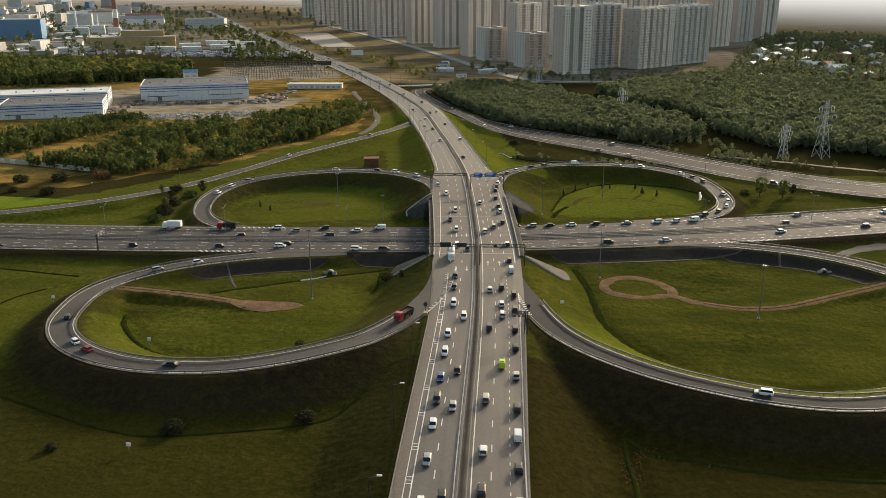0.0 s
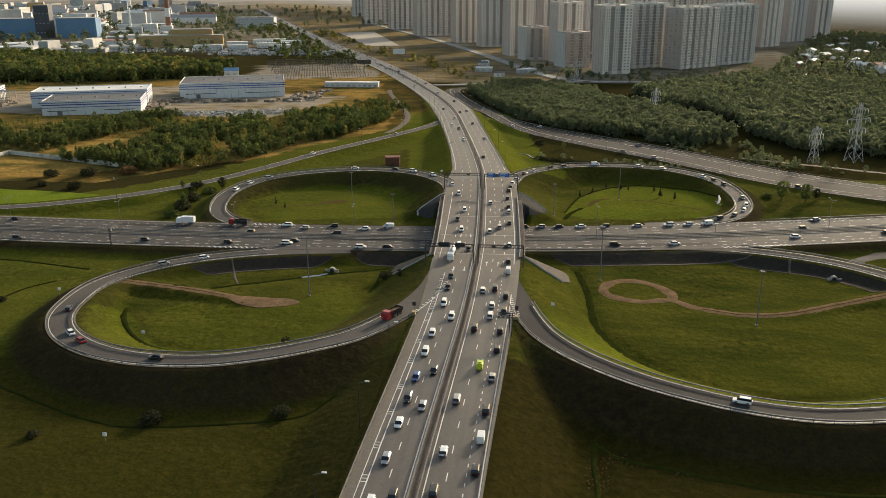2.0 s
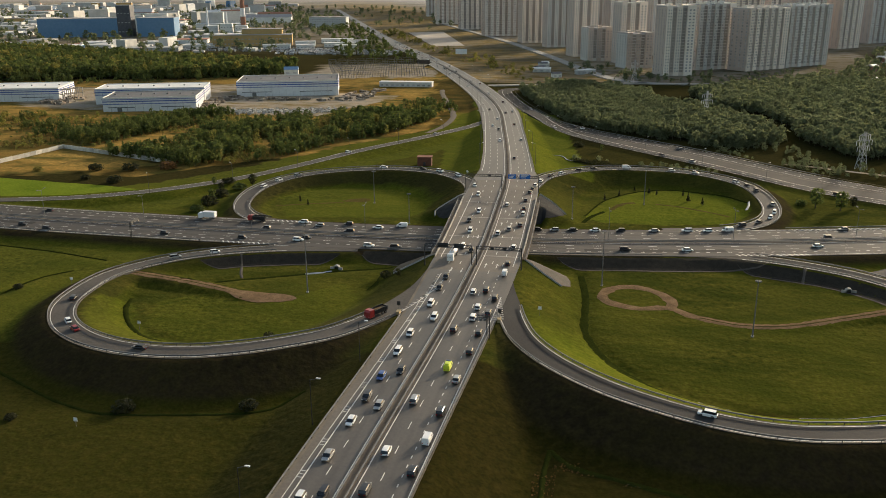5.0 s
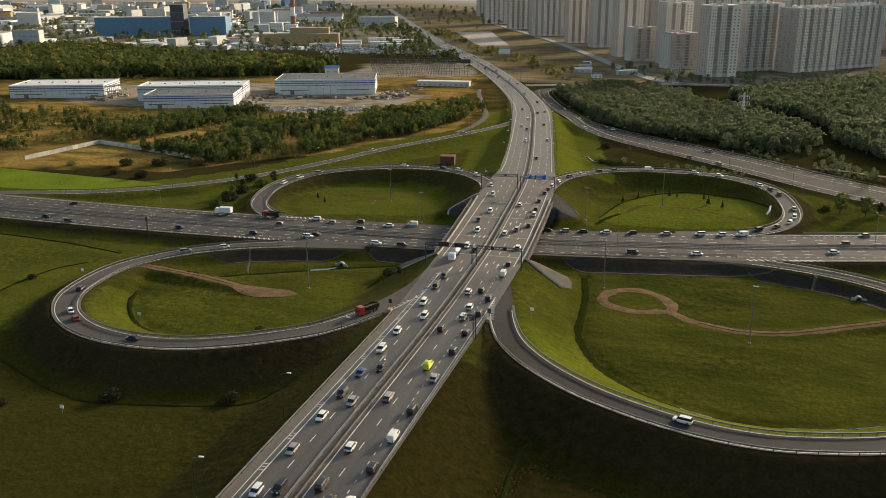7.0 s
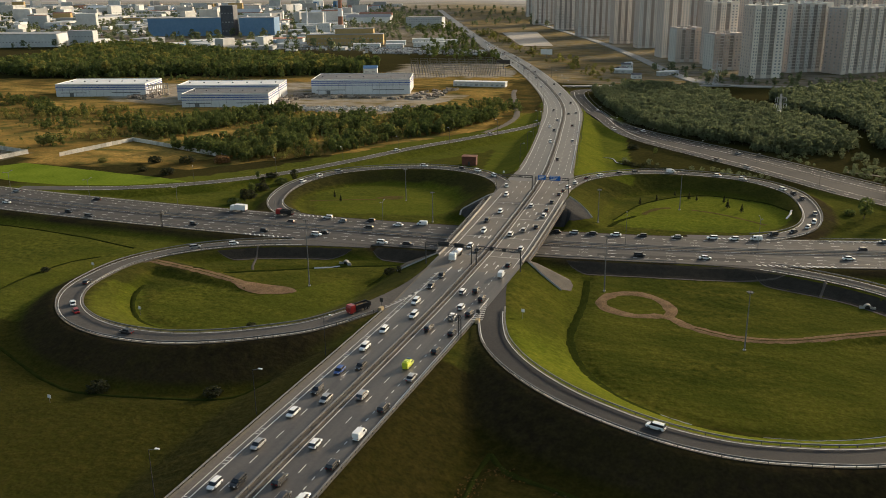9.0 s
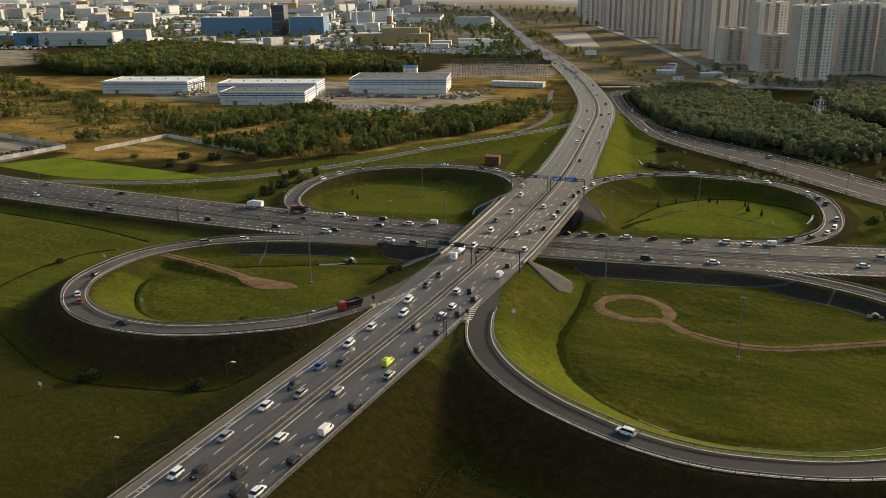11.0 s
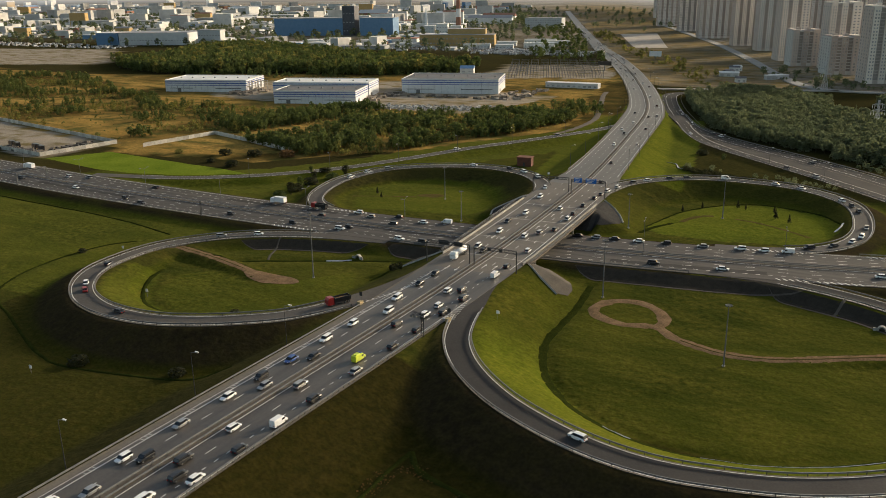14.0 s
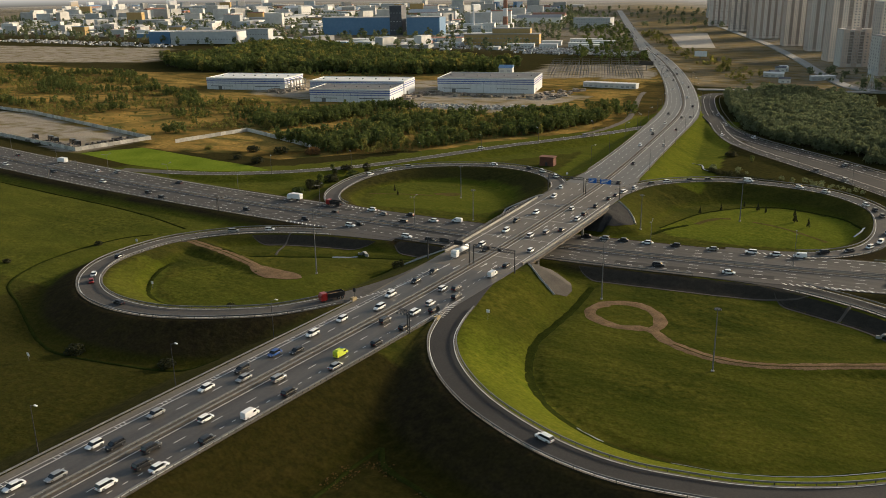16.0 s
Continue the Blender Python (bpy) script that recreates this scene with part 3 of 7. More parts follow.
def line(pile, road, off, width, y0=None, y1=None, s0=None, s1=None, dz=0.035):
    """A painted line at an offset (a number or an array along the road)."""
    if y0 is not None:
        s0, s1 = road.s_at(y0), road.s_at(y1)
    off = np.broadcast_to(off, road.s.shape)
    pile.add(*road.strip(off - width / 2, off + width / 2, dz, 0, s0, s1))


def between(road, pairs):
    """An offset that changes along y."""
    return np.interp(road.p[:, 1], *zip(*pairs))


marks = Pile()
for off, w in ((-1.25, 0.22), (1.9, 0.22)):
    line(marks, MAIN, off, w, -400, 1300)
left_edge = between(MAIN, [(0, -9.1), (262, -9.1), (275, -12.6), (395, -12.8), (430, -11.6), (1300, -11.2)])
right_edge = between(MAIN, [(0, 12.0), (215, 12.2), (225, 12.4), (262, 12.6), (375, 12.9), (430, 11.6), (1300, 11.2)])
line(marks, MAIN, left_edge, 0.24, -400, 258)
line(marks, MAIN, left_edge, 0.24, 275, 366)
line(marks, MAIN, left_edge, 0.24, 412, 1300)
line(marks, MAIN, right_edge, 0.24, -400, 240)
line(marks, MAIN, right_edge, 0.24, 268, 372)
line(marks, MAIN, right_edge, 0.24, 412, 1300)
line(marks, MAIN, -10.4, 0.16, 60, 236)
for off, stroke, gap, y0, y1 in ((-5.1, 3, 7, -300, 262), (5.6, 3, 7, -300, 1000), (9.2, 1.2, 2.2, -300, 262), (-4.9, 3, 7, 268, 1000), (-8.7, 3, 7, 268, 1000), (9.2, 3, 7, 268, 1000)):
    MAIN.dashes(marks, off, stroke, gap, 0.2, MAIN.s_at(y0), MAIN.s_at(y1))
for y in range(60, 222, 13):                    # groups of ticks beside the outer line
    for k in range(3):
        s0 = MAIN.s_at(y) + 1.1 * k
        MAIN.dashes(marks, -9.75, 0.22, 9, 1.0, s0, s0 + 2)
for y in np.arange(222, 258, 1.5):              # hatching of the left nose
    w = (257 - y) / 36
    s0 = MAIN.s_at(y)
    MAIN.dashes(marks, -9.6, 0.35, 9, 0.9, s0, s0 + 2)
    if w > 0.2:
        q = SW.s_near(-13.5, y)
        SW.dashes(marks, -3.2, 0.35, 9, 0.9, q, q + 2, 0.06)
line(marks, SW, -3.75, 0.2, s0=0, s1=44, dz=0.06)
for y in np.arange(222.5, 240, 1.5):            # chevrons of the right nose
    x0, y0, z0, _ = MAIN.at(MAIN.s_at(y), 12.3, 0.05)
    x1 = x0 + 3.4 * (240 - y) / 18
    if x1 > x0 + 0.4:
        marks.add([(x0, y, z0), (x1, y + 0.9, z0), (x1, y + 1.3, z0), (x0, y + 0.4, z0)], [(0, 1, 2, 3)])
for off in (-3.1, 3.1):
    for r, a0, a1 in ((SW, 46, None), (SE, 34, None), (NW, 18, None), (NE, 16, None), (NWR, 30, None)):
        line(marks, r, off, 0.2, s0=a0, s1=r.s[-1] - 26, dz=0.0)
for r, o in ((NER, 3.5), (FAR, 4.1)):
    for sg in (-1, 1):
        line(marks, r, sg * o, 0.2, s0=25, s1=r.s[-1] - 30, dz=-0.03)
for r in (NER, FAR):
    r.dashes(marks, 0, 3, 7, 0.18, 40, r.s[-1] - 40, -0.03)
tagged(marks.done("road_marking", PAINT), "worn white painted lane lines and hatching", "marking", kind="structure")

low_marks = Pile()
sa, sb = LOW.s_near(-700, 375), LOW.s_near(500, 450)
for sg in (-1, 1):
    line(low_marks, LOW, sg * 1.7, 0.2, s0=sa, s1=sb, dz=0.015)
    line(low_marks, LOW, sg * 15.2, 0.22, s0=sa, s1=LOW.s_near(-90, 306), dz=0.015)
    line(low_marks, LOW, sg * 15.2, 0.22, s0=LOW.s_near(95, 327), s1=sb, dz=0.015)
    LOW.dashes(low_marks, sg * 5.0, 3, 7, 0.2, sa, sb, 0.015)
    LOW.dashes(low_marks, sg * 8.5, 3, 7, 0.2, sa, sb, 0.015)
    LOW.dashes(low_marks, sg * 12.0, 1.4, 2.4, 0.26, sa, sb, 0.015)
for x0, x1, off in ((-104, -84, 15.4), (84, 108, 15.4), (76, 94, -15.4), (-96, -80, -15.4), (118, 150, -14.8)):
    s0, s1 = LOW.s_near(x0, 306), LOW.s_near(x1, 320)
    for u in np.arange(s0, s1, 2.0):
        a, b = LOW.at(u, off - 0.9, 0.02), LOW.at(u + 1.2, off + 0.9, 0.02)
        c, d = LOW.at(u + 1.8, off + 0.9, 0.02), LOW.at(u + 0.6, off - 0.9, 0.02)
        low_marks.add([a[:3], b[:3], c[:3], d[:3]], [(0, 1, 2, 3)])
tagged(low_marks.done("road_marking", PAINT), "white painted dashes on the lower motorway", "marking", kind="structure")

# lane arrows before and on the bridge
arrows = Pile()
ARROW = [(-0.12, -2.2, 0), (0.12, -2.2, 0), (0.12, 0.6, 0), (0.5, 0.6, 0), (0, 2.2, 0), (-0.5, 0.6, 0), (-0.12, 0.6, 0)]
for y, offs, turn in ((262, (-3.2, -6.8), 180), (300, (-3.2, -6.8), 180), (268, (3.7, 7.4), 0), (318, (3.7, 7.4, 11), 0), (335, (3.7, 7.4, 11), 0)):
    for o in offs:
        x, yy, z, h = MAIN.at(MAIN.s_at(y), o, 0.04)
        arrows.add(ARROW, [(0, 1, 2, 6), (3, 4, 5)], pose(x, yy, z, 0, 0, h + turn))
tagged(arrows.done("lane_arrow", PAINT), "white painted lane arrows on asphalt", "marking", kind="structure")

# worn shoulders and central strip
TAN = material("dusty_verge", (0.100, 0.083, 0.067), (0.170, 0.143, 0.117), 0.2, 0.95, 12, 0.1, spec=0.1)
verge = Pile()
verge.add(*MAIN.strip(-0.75, 1.35, 0.05, 0, 0, MAIN.s_at(1250)))
tagged(verge.done("central_strip", TAN), "dusty brown central reservation strip", "verge", kind="structure")
edge = Pile()
edge.add(*MAIN.strip(-MAIN.left, -MAIN.left + 0.75, 0.03, 0, 0, MAIN.s_at(262)))
edge.add(*MAIN.strip(MAIN.right - 0.8, MAIN.right, 0.03, 0, 0, MAIN.s_at(221)))
edge.add(*MAIN.strip(-MAIN.left, -MAIN.left + 0.7, 0.03, 0, MAIN.s_at(410), MAIN.s_at(900)))
edge.add(*MAIN.strip(MAIN.right - 0.7, MAIN.right, 0.03, 0, MAIN.s_at(410), MAIN.s_at(900)))
for r, a0, a1 in ((SW, 42, 30), (SE, 30, 30), (NW, 14, 20), (NE, 14, 20), (NWR, 20, 10), (NER, 30, 20), (FAR, 10, 10)):
    for sg in (-1, 1):
        w = r.right[0]
        edge.add(*r.strip(sg * w - (0.2 if sg > 0 else -0.2) - 0.2, sg * w - (0.2 if sg > 0 else -0.2) + 0.2, -0.02, 0, a0, r.s[-1] - a1))
for sg in (-1, 1):
    edge.add(*LOW.strip(sg * 15.95 - 0.35, sg * 15.95 + 0.35, 0.01, 0, LOW.s_near(-600, 355), LOW.s_near(-105, 306)))
    edge.add(*LOW.strip(sg * 15.95 - 0.35, sg * 15.95 + 0.35, 0.01, 0, LOW.s_near(105, 330), LOW.s_near(400, 415)))
edge.add(*LOW.strip(-1.1, 1.1, 0.02, 0, LOW.s_near(-700, 375), LOW.s_near(500, 450)))
tagged(edge.done("shoulder", SHOULDER), "pale gravel shoulders along the carriageways", "shoulder", kind="structure")


DUSTY = material("dusty_asphalt", (0.105, 0.092, 0.078), (0.165, 0.146, 0.124), 0.06, 0.75, 25, 0.05)
outer = Pile()
outer.add(*MAIN.strip(-MAIN.left + 0.75, -10.5, 0.015, 0, 0, MAIN.s_at(221)))
outer.add(*MAIN.strip(-1.0, -0.75, 0.03, 0, 0, MAIN.s_at(1000)))
tagged(outer.done("dusty_lane", DUSTY), "dusty pale unused outer lane of asphalt", "road", kind="structure")


# repair patches and expansion joints
patch = Pile()
for x0, x1, a, b in ((-260, -190, 5.2, 8.3), (-150, -90, -11.8, -8.7), (30, 80, 8.7, 11.8), (110, 170, -4.8, -2.0), (-60, -25, 2.0, 4.8)):
    patch.add(*LOW.strip(a, b, 0.0, 0, LOW.s_near(x0, 306), LOW.s_near(x1, 322)))
tagged(patch.done("asphalt_patch", ASPHALT_NEW), "darker repaired strips in the asphalt", "road", kind="structure")
joint = Pile()
for y in (SPAN[0], SPAN[0] + 22, SPAN[0] + 47, SPAN[1]):
    q = MAIN.s_at(y)
    MAIN.dashes(joint, -0.2, 0.5, 9, 27.5, q, q + 2, 0.02)
tagged(joint.done("expansion_joint", CONCRETE), "pale expansion joints across the bridge deck", "joint", kind="structure")
bridge_top = Pile()
bridge_top.add(*MAIN.strip(-MAIN.left + 0.6, MAIN.right - 0.6, 0.008, 0, MAIN.s_at(262), MAIN.s_at(392)))
tagged(bridge_top.done("bridge_surfacing", DUSTY), "lighter asphalt surfacing over the bridge", "road", kind="structure")


# ---- guard rails ----
def guard_rail(road, off, s0, s1, label="galvanised steel guard rail on posts", step=4.0, dz=0.0):
    e = empty("guard_rail", label, "guard rail", "guard rails")
    off = np.broadcast_to(off, road.s.shape)
    beam = Pile()
    for lo, hi, out in ((0.50, 0.62, 0.05), (0.62, 0.70, 0.0), (0.70, 0.82, 0.05)):
        a, f = road.strip(off - 0.05 - out, off + 0.05 + out, hi + dz, hi - lo, s0, s1)
        beam.add(a, f)
    beam.done("beam", STEEL, e)
    posts = Pile()
    s = s0
    while s < s1:
        x, y, z, h = road.at(s, float(np.interp(s, road.s, off)), dz)
        posts.box(-0.07, -0.07, -0.4, 0.07, 0.07, 0.72, m=pose(x, y, z, 0, 0, h))
        s += step
    tagged(posts.done("post", DARK_STEEL, e), kind="stuff")
    return e


guard_rail(MAIN, -0.55, 300, MAIN.s_at(1000), "double steel guard rail along the central reservation")
guard_rail(MAIN, 1.15, 300, MAIN.s_at(1000), "double steel guard rail along the central reservation")
guard_rail(MAIN, MAIN.right - 0.25, 300, MAIN.s_at(221), step=2.0)
guard_rail(MAIN, -MAIN.left + 0.2, 300, MAIN.s_at(221))
guard_rail(MAIN, -MAIN.left + 0.3, MAIN.s_at(420), MAIN.s_at(610))
guard_rail(MAIN, MAIN.right - 0.3, MAIN.s_at(420), MAIN.s_at(590))
guard_rail(LOW, -0.8, LOW.s_near(-600, 355), LOW.s_near(400, 415), "steel guard rail between the lower carriageways")
guard_rail(LOW, 0.8, LOW.s_near(-600, 355), LOW.s_near(400, 415), "steel guard rail between the lower carriageways")
guard_rail(LOW, 16.2, LOW.s_near(-600, 355), LOW.s_near(-112, 306))
guard_rail(LOW, 16.2, LOW.s_near(-48, 308), LOW.s_near(56, 319))
guard_rail(LOW, -16.2, LOW.s_near(110, 330), LOW.s_near(260, 373))
for r, a0, a1 in ((SW, 44, 30), (SE, 32, 30), (NW, 22, 24), (NE, 20, 24)):
    guard_rail(r, 3.85 if r in (NE,) else -3.6 if r in (NW, NE) else 3.6, a0, r.s[-1] - a1, "guard rail round the loop ramp")
    guard_rail(r, -3.75 if r not in (NW,) else 3.5, a0, r.s[-1] - a1, "guard rail round the loop ramp")
guard_rail(NER, 3.8, 40, 260)
guard_rail(FAR, -4.4, 150, 420)


# ---- bridge ----
bridge = empty("road_bridge", "concrete motorway bridge with steel parapets on round piers", "bridge", at=(0, 0, 0))
b0, b1 = MAIN.s_at(SPAN[0]), MAIN.s_at(SPAN[1])
dk = Pile()
dk.add(*MAIN.strip(-MAIN.left + 1.6, MAIN.right - 1.6, -0.35, 0.9, b0, b1))
v, f = MAIN.strip(-MAIN.left + 1.6, MAIN.right - 1.6, -1.25, 0, b0, b1)
dk.add(v, [q[::-1] for q in f])
v, f = MAIN.strip(-MAIN.left - 1.2, MAIN.right + 1.2, -0.5, 0, b0, b1)
dk.add(v, [q[::-1] for q in f])
dk.done("deck", CONCRETE, bridge)
for o in np.linspace(-11, 11, 7):
    Pile().add(*MAIN.strip(o - 0.3, o + 0.3, -1.24, 0.55, b0, b1)).done("girder", CONCRETE, bridge)
for sg, wid in ((-1, MAIN.left), (1, MAIN.right)):
    lo, hi = (-wid - 1.5, -wid + 0.05) if sg < 0 else (wid - 0.05, wid + 1.5)
    Pile().add(*MAIN.strip(lo, hi, 0.12, 0.6, b0 - 4, b1 + 4)).done("walkway", TAN, bridge, "pale concrete service walkway")
    o = sg * (wid - 0.25)
    Pile().add(*MAIN.strip(o - 0.16, o + 0.16, 0.75, 0.8, b0 - 6, b1 + 10)).done("barrier", CONCRETE, bridge)
    rail = Pile()
    for h in (0.55, 0.85, 1.15):
        rail.add(*MAIN.strip(sg * (wid + 1.38) - 0.04, sg * (wid + 1.38) + 0.04, h, 0.08, b0 - 4, b1 + 4))
    rail.done("handrail", STEEL, bridge)
    for s in np.arange(b0 - 3, b1 + 4, 3.0):
        x, y, z, h = MAIN.at(s, float(np.interp(s, MAIN.s, sg * (wid + 1.38))))
        Pile().box(-0.05, -0.05, 0.05, 0.05, 0.05, 1.16, m=pose(x, y, z, 0, 0, h)).done("rail_post", STEEL, bridge)
for y in (289.5, 312, 334.5, 343):
    s = MAIN.s_at(y)
    cap = Pile()
    cap.box(-13.5, -0.7, -2.3, 13.5, 0.7, -1.75, m=pose(*MAIN.at(s)[:3], 0, 0, MAIN.at(s)[3]))
    cap.done("pier_cap", CONCRETE, bridge)
    for o in (-12.5, -7.5, -2.5, 2.5, 7.5, 12.5):
        x, yy, z, _ = MAIN.at(s, o)
        Pile().tube((x, yy, min(ground_at(x, yy), 1.8) - 0.4), (x, yy, z - 2.2), 0.5, sides=12).done("pier", CONCRETE, bridge)
for y in (SPAN[0] + 1.0, SPAN[1] - 1.0):
    s = MAIN.s_at(y)
    Pile().box(-15.5, -0.6, -3.2, 15.5, 0.6, -0.5, m=pose(*MAIN.at(s)[:3], 0, 0, MAIN.at(s)[3])).done("abutment", CONCRETE, bridge)


def draped(name, poly, mat, label, cat, lift=0.12, step=0.8, kind="structure", parent=None):
    """A sheet with the outline poly, laid on the ground."""
    xs, ys = [p[0] for p in poly], [p[1] for p in poly]
    bm = bmesh.new()
    bm.faces.new([bm.verts.new((x, y, 0)) for x, y in poly])
    for ax, lo, hi in ((0, min(xs), max(xs)), (1, min(ys), max(ys))):
        for c in np.arange(lo + step, hi, step):
            co, no = [0, 0, 0], [0, 0, 0]
            co[ax], no[ax] = c, 1
            bmesh.ops.bisect_plane(bm, geom=bm.verts[:] + bm.edges[:] + bm.faces[:], plane_co=co, plane_no=no)
    for v in bm.verts:
        v.co.z = ground_at(v.co.x, v.co.y) + lift
    bm.normal_update()
    if sum(f.normal.z for f in bm.faces) < 0:
        bmesh.ops.reverse_faces(bm, faces=bm.faces[:])
    me = bpy.data.meshes.new(name)
    bm.to_mesh(me)
    bm.free()
    me.materials.append(mat)
    return tagged(new(name, me), label, cat, kind=kind)


STONE = material("dark_stone_paving", (0.030, 0.029, 0.028), (0.060, 0.057, 0.053), 0.5, 0.95, 8, 0.4, spec=0.05)
APRON = material("apron_concrete", (0.044, 0.037, 0.029), (0.082, 0.070, 0.056), 0.25, 0.9, 10, 0.15)
for poly, kerb in (([(12.6, 277), (19, 272.5), (25.8, 268.3), (28.6, 271), (28.2, 276), (25, 282.5), (19, 287), (11, 288.5), (-18, 288), (-18, 279.5), (11, 279.5)], [(13, 276.5), (19, 272), (26, 267.8)]),
                   ([(-17.5, 277.5), (-24, 273), (-30, 269), (-32, 273), (-30, 281), (-24, 287), (-18, 288), (-17, 280)], [(-17.5, 276.8), (-24, 272.4), (-30.5, 268.4)]),
                   ([(8.4, 367), (13.9, 363.4), (17.5, 359), (20.3, 354), (20.2, 351), (18, 347.6), (15.3, 344.8), (10.2, 341.5), (-22, 340.5), (-22, 348.5), (7.5, 348.5)], [(8.4, 368), (13.9, 364.2), (17.8, 359.4), (20.8, 354)]),
                   ([(-24, 362), (-29, 354.8), (-33.2, 348), (-32.8, 345.6), (-31, 343), (-28.9, 341), (-23, 339.5), (-23, 348.5)], [(-23.8, 363.2), (-29.4, 355.4), (-33.8, 348.2), (-33.2, 345)])):
    draped("apron", poly, APRON if kerb[0][1] < 300 else STONE, "dark concrete slope paving beside the bridge", "paving")
    kb = Pile()
    for (xa, ya), (xb, yb) in zip(kerb, kerb[1:]):
        n = 5
        for k in range(n):
            x0, y0, x1, y1 = xa + (xb - xa) * k / n, ya + (yb - ya) * k / n, xa + (xb - xa) * (k + 1) / n, ya + (yb - ya) * (k + 1) / n
            kb.tube((x0, y0, ground_at(x0, y0) + 0.18), (x1, y1, ground_at(x1, y1) + 0.18), 0.36, sides=4)
    tagged(kb.done("apron_kerb", CONCRETE), "pale concrete drainage steps down the bank", "kerb", kind="structure")

# ---- dirt tracks and ditches ----
def path_band(name, pts, width, mat, label, cat, lift=0.1, step=1.5, closed=False):
    p = spline([(x, y, 0) for x, y in pts], step)
    g = np.gradient(p[:, :2], axis=0)
    g /= np.linalg.norm(g, axis=1)[:, None]
    w = width / 2 * (1 + 0.26 * smooth_noise(p[:, 0], p[:, 1], 9, 21) + 0.22 * smooth_noise(p[:, 0], p[:, 1], 3, 22))
    v, f, k = [], [], 5
    for q, t, ww in zip(p, g, w):
        for c in range(k):
            o = (c / (k - 1) * 2 - 1) * ww
            x, y = q[0] + t[1] * o, q[1] - t[0] * o
            v.append((x, y, ground_at(x, y) + lift * (1.0 if 0 < c < k - 1 else 0.1)))
    for i in range(len(p) - 1):
        f += [(i * k + c, i * k + c + 1, (i + 1) * k + c + 1, (i + 1) * k + c) for c in range(k - 1)]
    return tagged(mesh_object(name, v, f, mat, smooth=True), label, cat, kind="structure")


FADED = material("faded_dirt", (0.050, 0.050, 0.012), (0.125, 0.085, 0.035), 0.3, 1.0, 8, spec=0.0)
path_band("dirt_track", [(150, 281), (131, 270.5), (110, 259), (92, 250), (79, 249), (66, 253.5), (59.5, 259), (50, 257), (41.5, 260.5), (39, 266), (42.5, 273.5), (50, 276), (57, 271.5), (60.5, 264), (59.5, 258)], 3.6, DIRT,
          "brown dirt track turning in a loop on grass", "track")
path_band("dirt_track", [(-125, 253), (-110, 251.5), (-95, 249.5), (-80, 246), (-70, 243)], 3.6, DIRT, "brown dirt track through the grass", "track")
path_band("track_crown", [(150, 281), (131, 270.5), (110, 259), (92, 250), (79, 249), (68, 252.5)], 0.7, FADED, "grassy ridge between the ruts of a track", "track", 0.17)
path_band("track_crown", [(-122, 252.8), (-110, 251.5), (-95, 249.5), (-80, 246)], 0.6, FADED, "grassy ridge between the ruts of a track", "track", 0.17)
draped("dirt_patch", [(-78, 246), (-73, 247.2), (-67, 247.4), (-61, 247.2), (-57.5, 246.2), (-55.6, 244.6), (-56.4, 242.6), (-59.5, 240.6), (-63, 239.6), (-66.5, 238.6), (-70.5, 239.4), (-74.5, 240.6), (-78, 243)], DIRT, "bare earth at the end of a track", "soil", 0.1, 2.0)
path_band("dirt_track", [(-108, 353), (-95, 358.5), (-86, 362), (-80, 364.5)], 1.5, FADED, "faint brown track inside the loop", "track", 0.05)
draped("dirt_patch", [(-82, 367.5), (-79.5, 370), (-77, 371.6), (-73, 373.4), (-70, 372.8), (-69, 370), (-70.4, 367.4), (-73, 366), (-76, 366.4), (-79, 365.4)], FADED, "bare brown earth on the loop lawn", "soil", 0.08, 2.0)
path_band("dirt_track", [(39, 374), (41, 380), (45, 386), (49, 388)], 2.6, FADED, "faint worn track in the grass", "track", 0.05)
path_band("dirt_track", [(58, 387), (66, 385), (78, 379), (88, 372)], 1.8, FADED, "faint worn track in the grass", "track", 0.05)
path_band("gutter", [(37, 163.6), (41.7, 162.1), (50.4, 158.9), (59.5, 156.8)], 0.3, SHOULDER, "thin pale gutter at the foot of the bank", "gutter", 0.14)
path_band("drain_chute", [(-92, 282), (-88, 274), (-83.5, 263.5), (-81.5, 260)], 0.9, APRON, "pale concrete drain chute down the bank", "gutter", 0.12)
path_band("drain_chute", [(105.5, 300.5), (104.6, 296), (103, 289.5)], 1.0, APRON, "pale concrete drain chute down the bank", "gutter", 0.16)
path_band("dirt_track", [(128, 489), (144, 482), (175, 466), (211, 448), (240, 440), (290, 436)], 3.0, material("pale_dirt", (0.20, 0.16, 0.11), (0.32, 0.27, 0.19), 0.2, 0.95, 10), "pale dirt track below the power pylons", "track")
# ditch bed, dark enough to carry the hollow's shade in its colour
WET = material("shaded_ditch_mud", (0.014, 0.019, 0.004), (0.032, 0.038, 0.008), 0.3, 1.0, 6, 0.3, spec=0.0)
for pts, w in DITCHES:
    path_band("ditch", pts, w, WET, "dark wet drainage ditch in the grass, its shade painted in", "ditch", 0.2)
WATER = material("still_water", (0.25, 0.27, 0.28), (0.32, 0.34, 0.35), 0.3, 0.12, 4, spec=0.6)
for pts, w in (([(3, 491), (8.5, 489), (12.6, 478.5), (16, 475.5)], 1.0), ([(95.6, 380), (97.2, 385), (97.8, 390)], 1.1), ([(-62, 268.6), (-57, 271), (-54, 273)], 1.4), ([(86, 194.1), (96.5, 195.4), (109.5, 200.8), (124, 210.8)], 0.7), ([(64, 197.5), (68, 195.9), (71, 195.2)], 0.8)):
    path_band("puddle", pts, w, WATER, "narrow strip of still water", "water", 0.27)


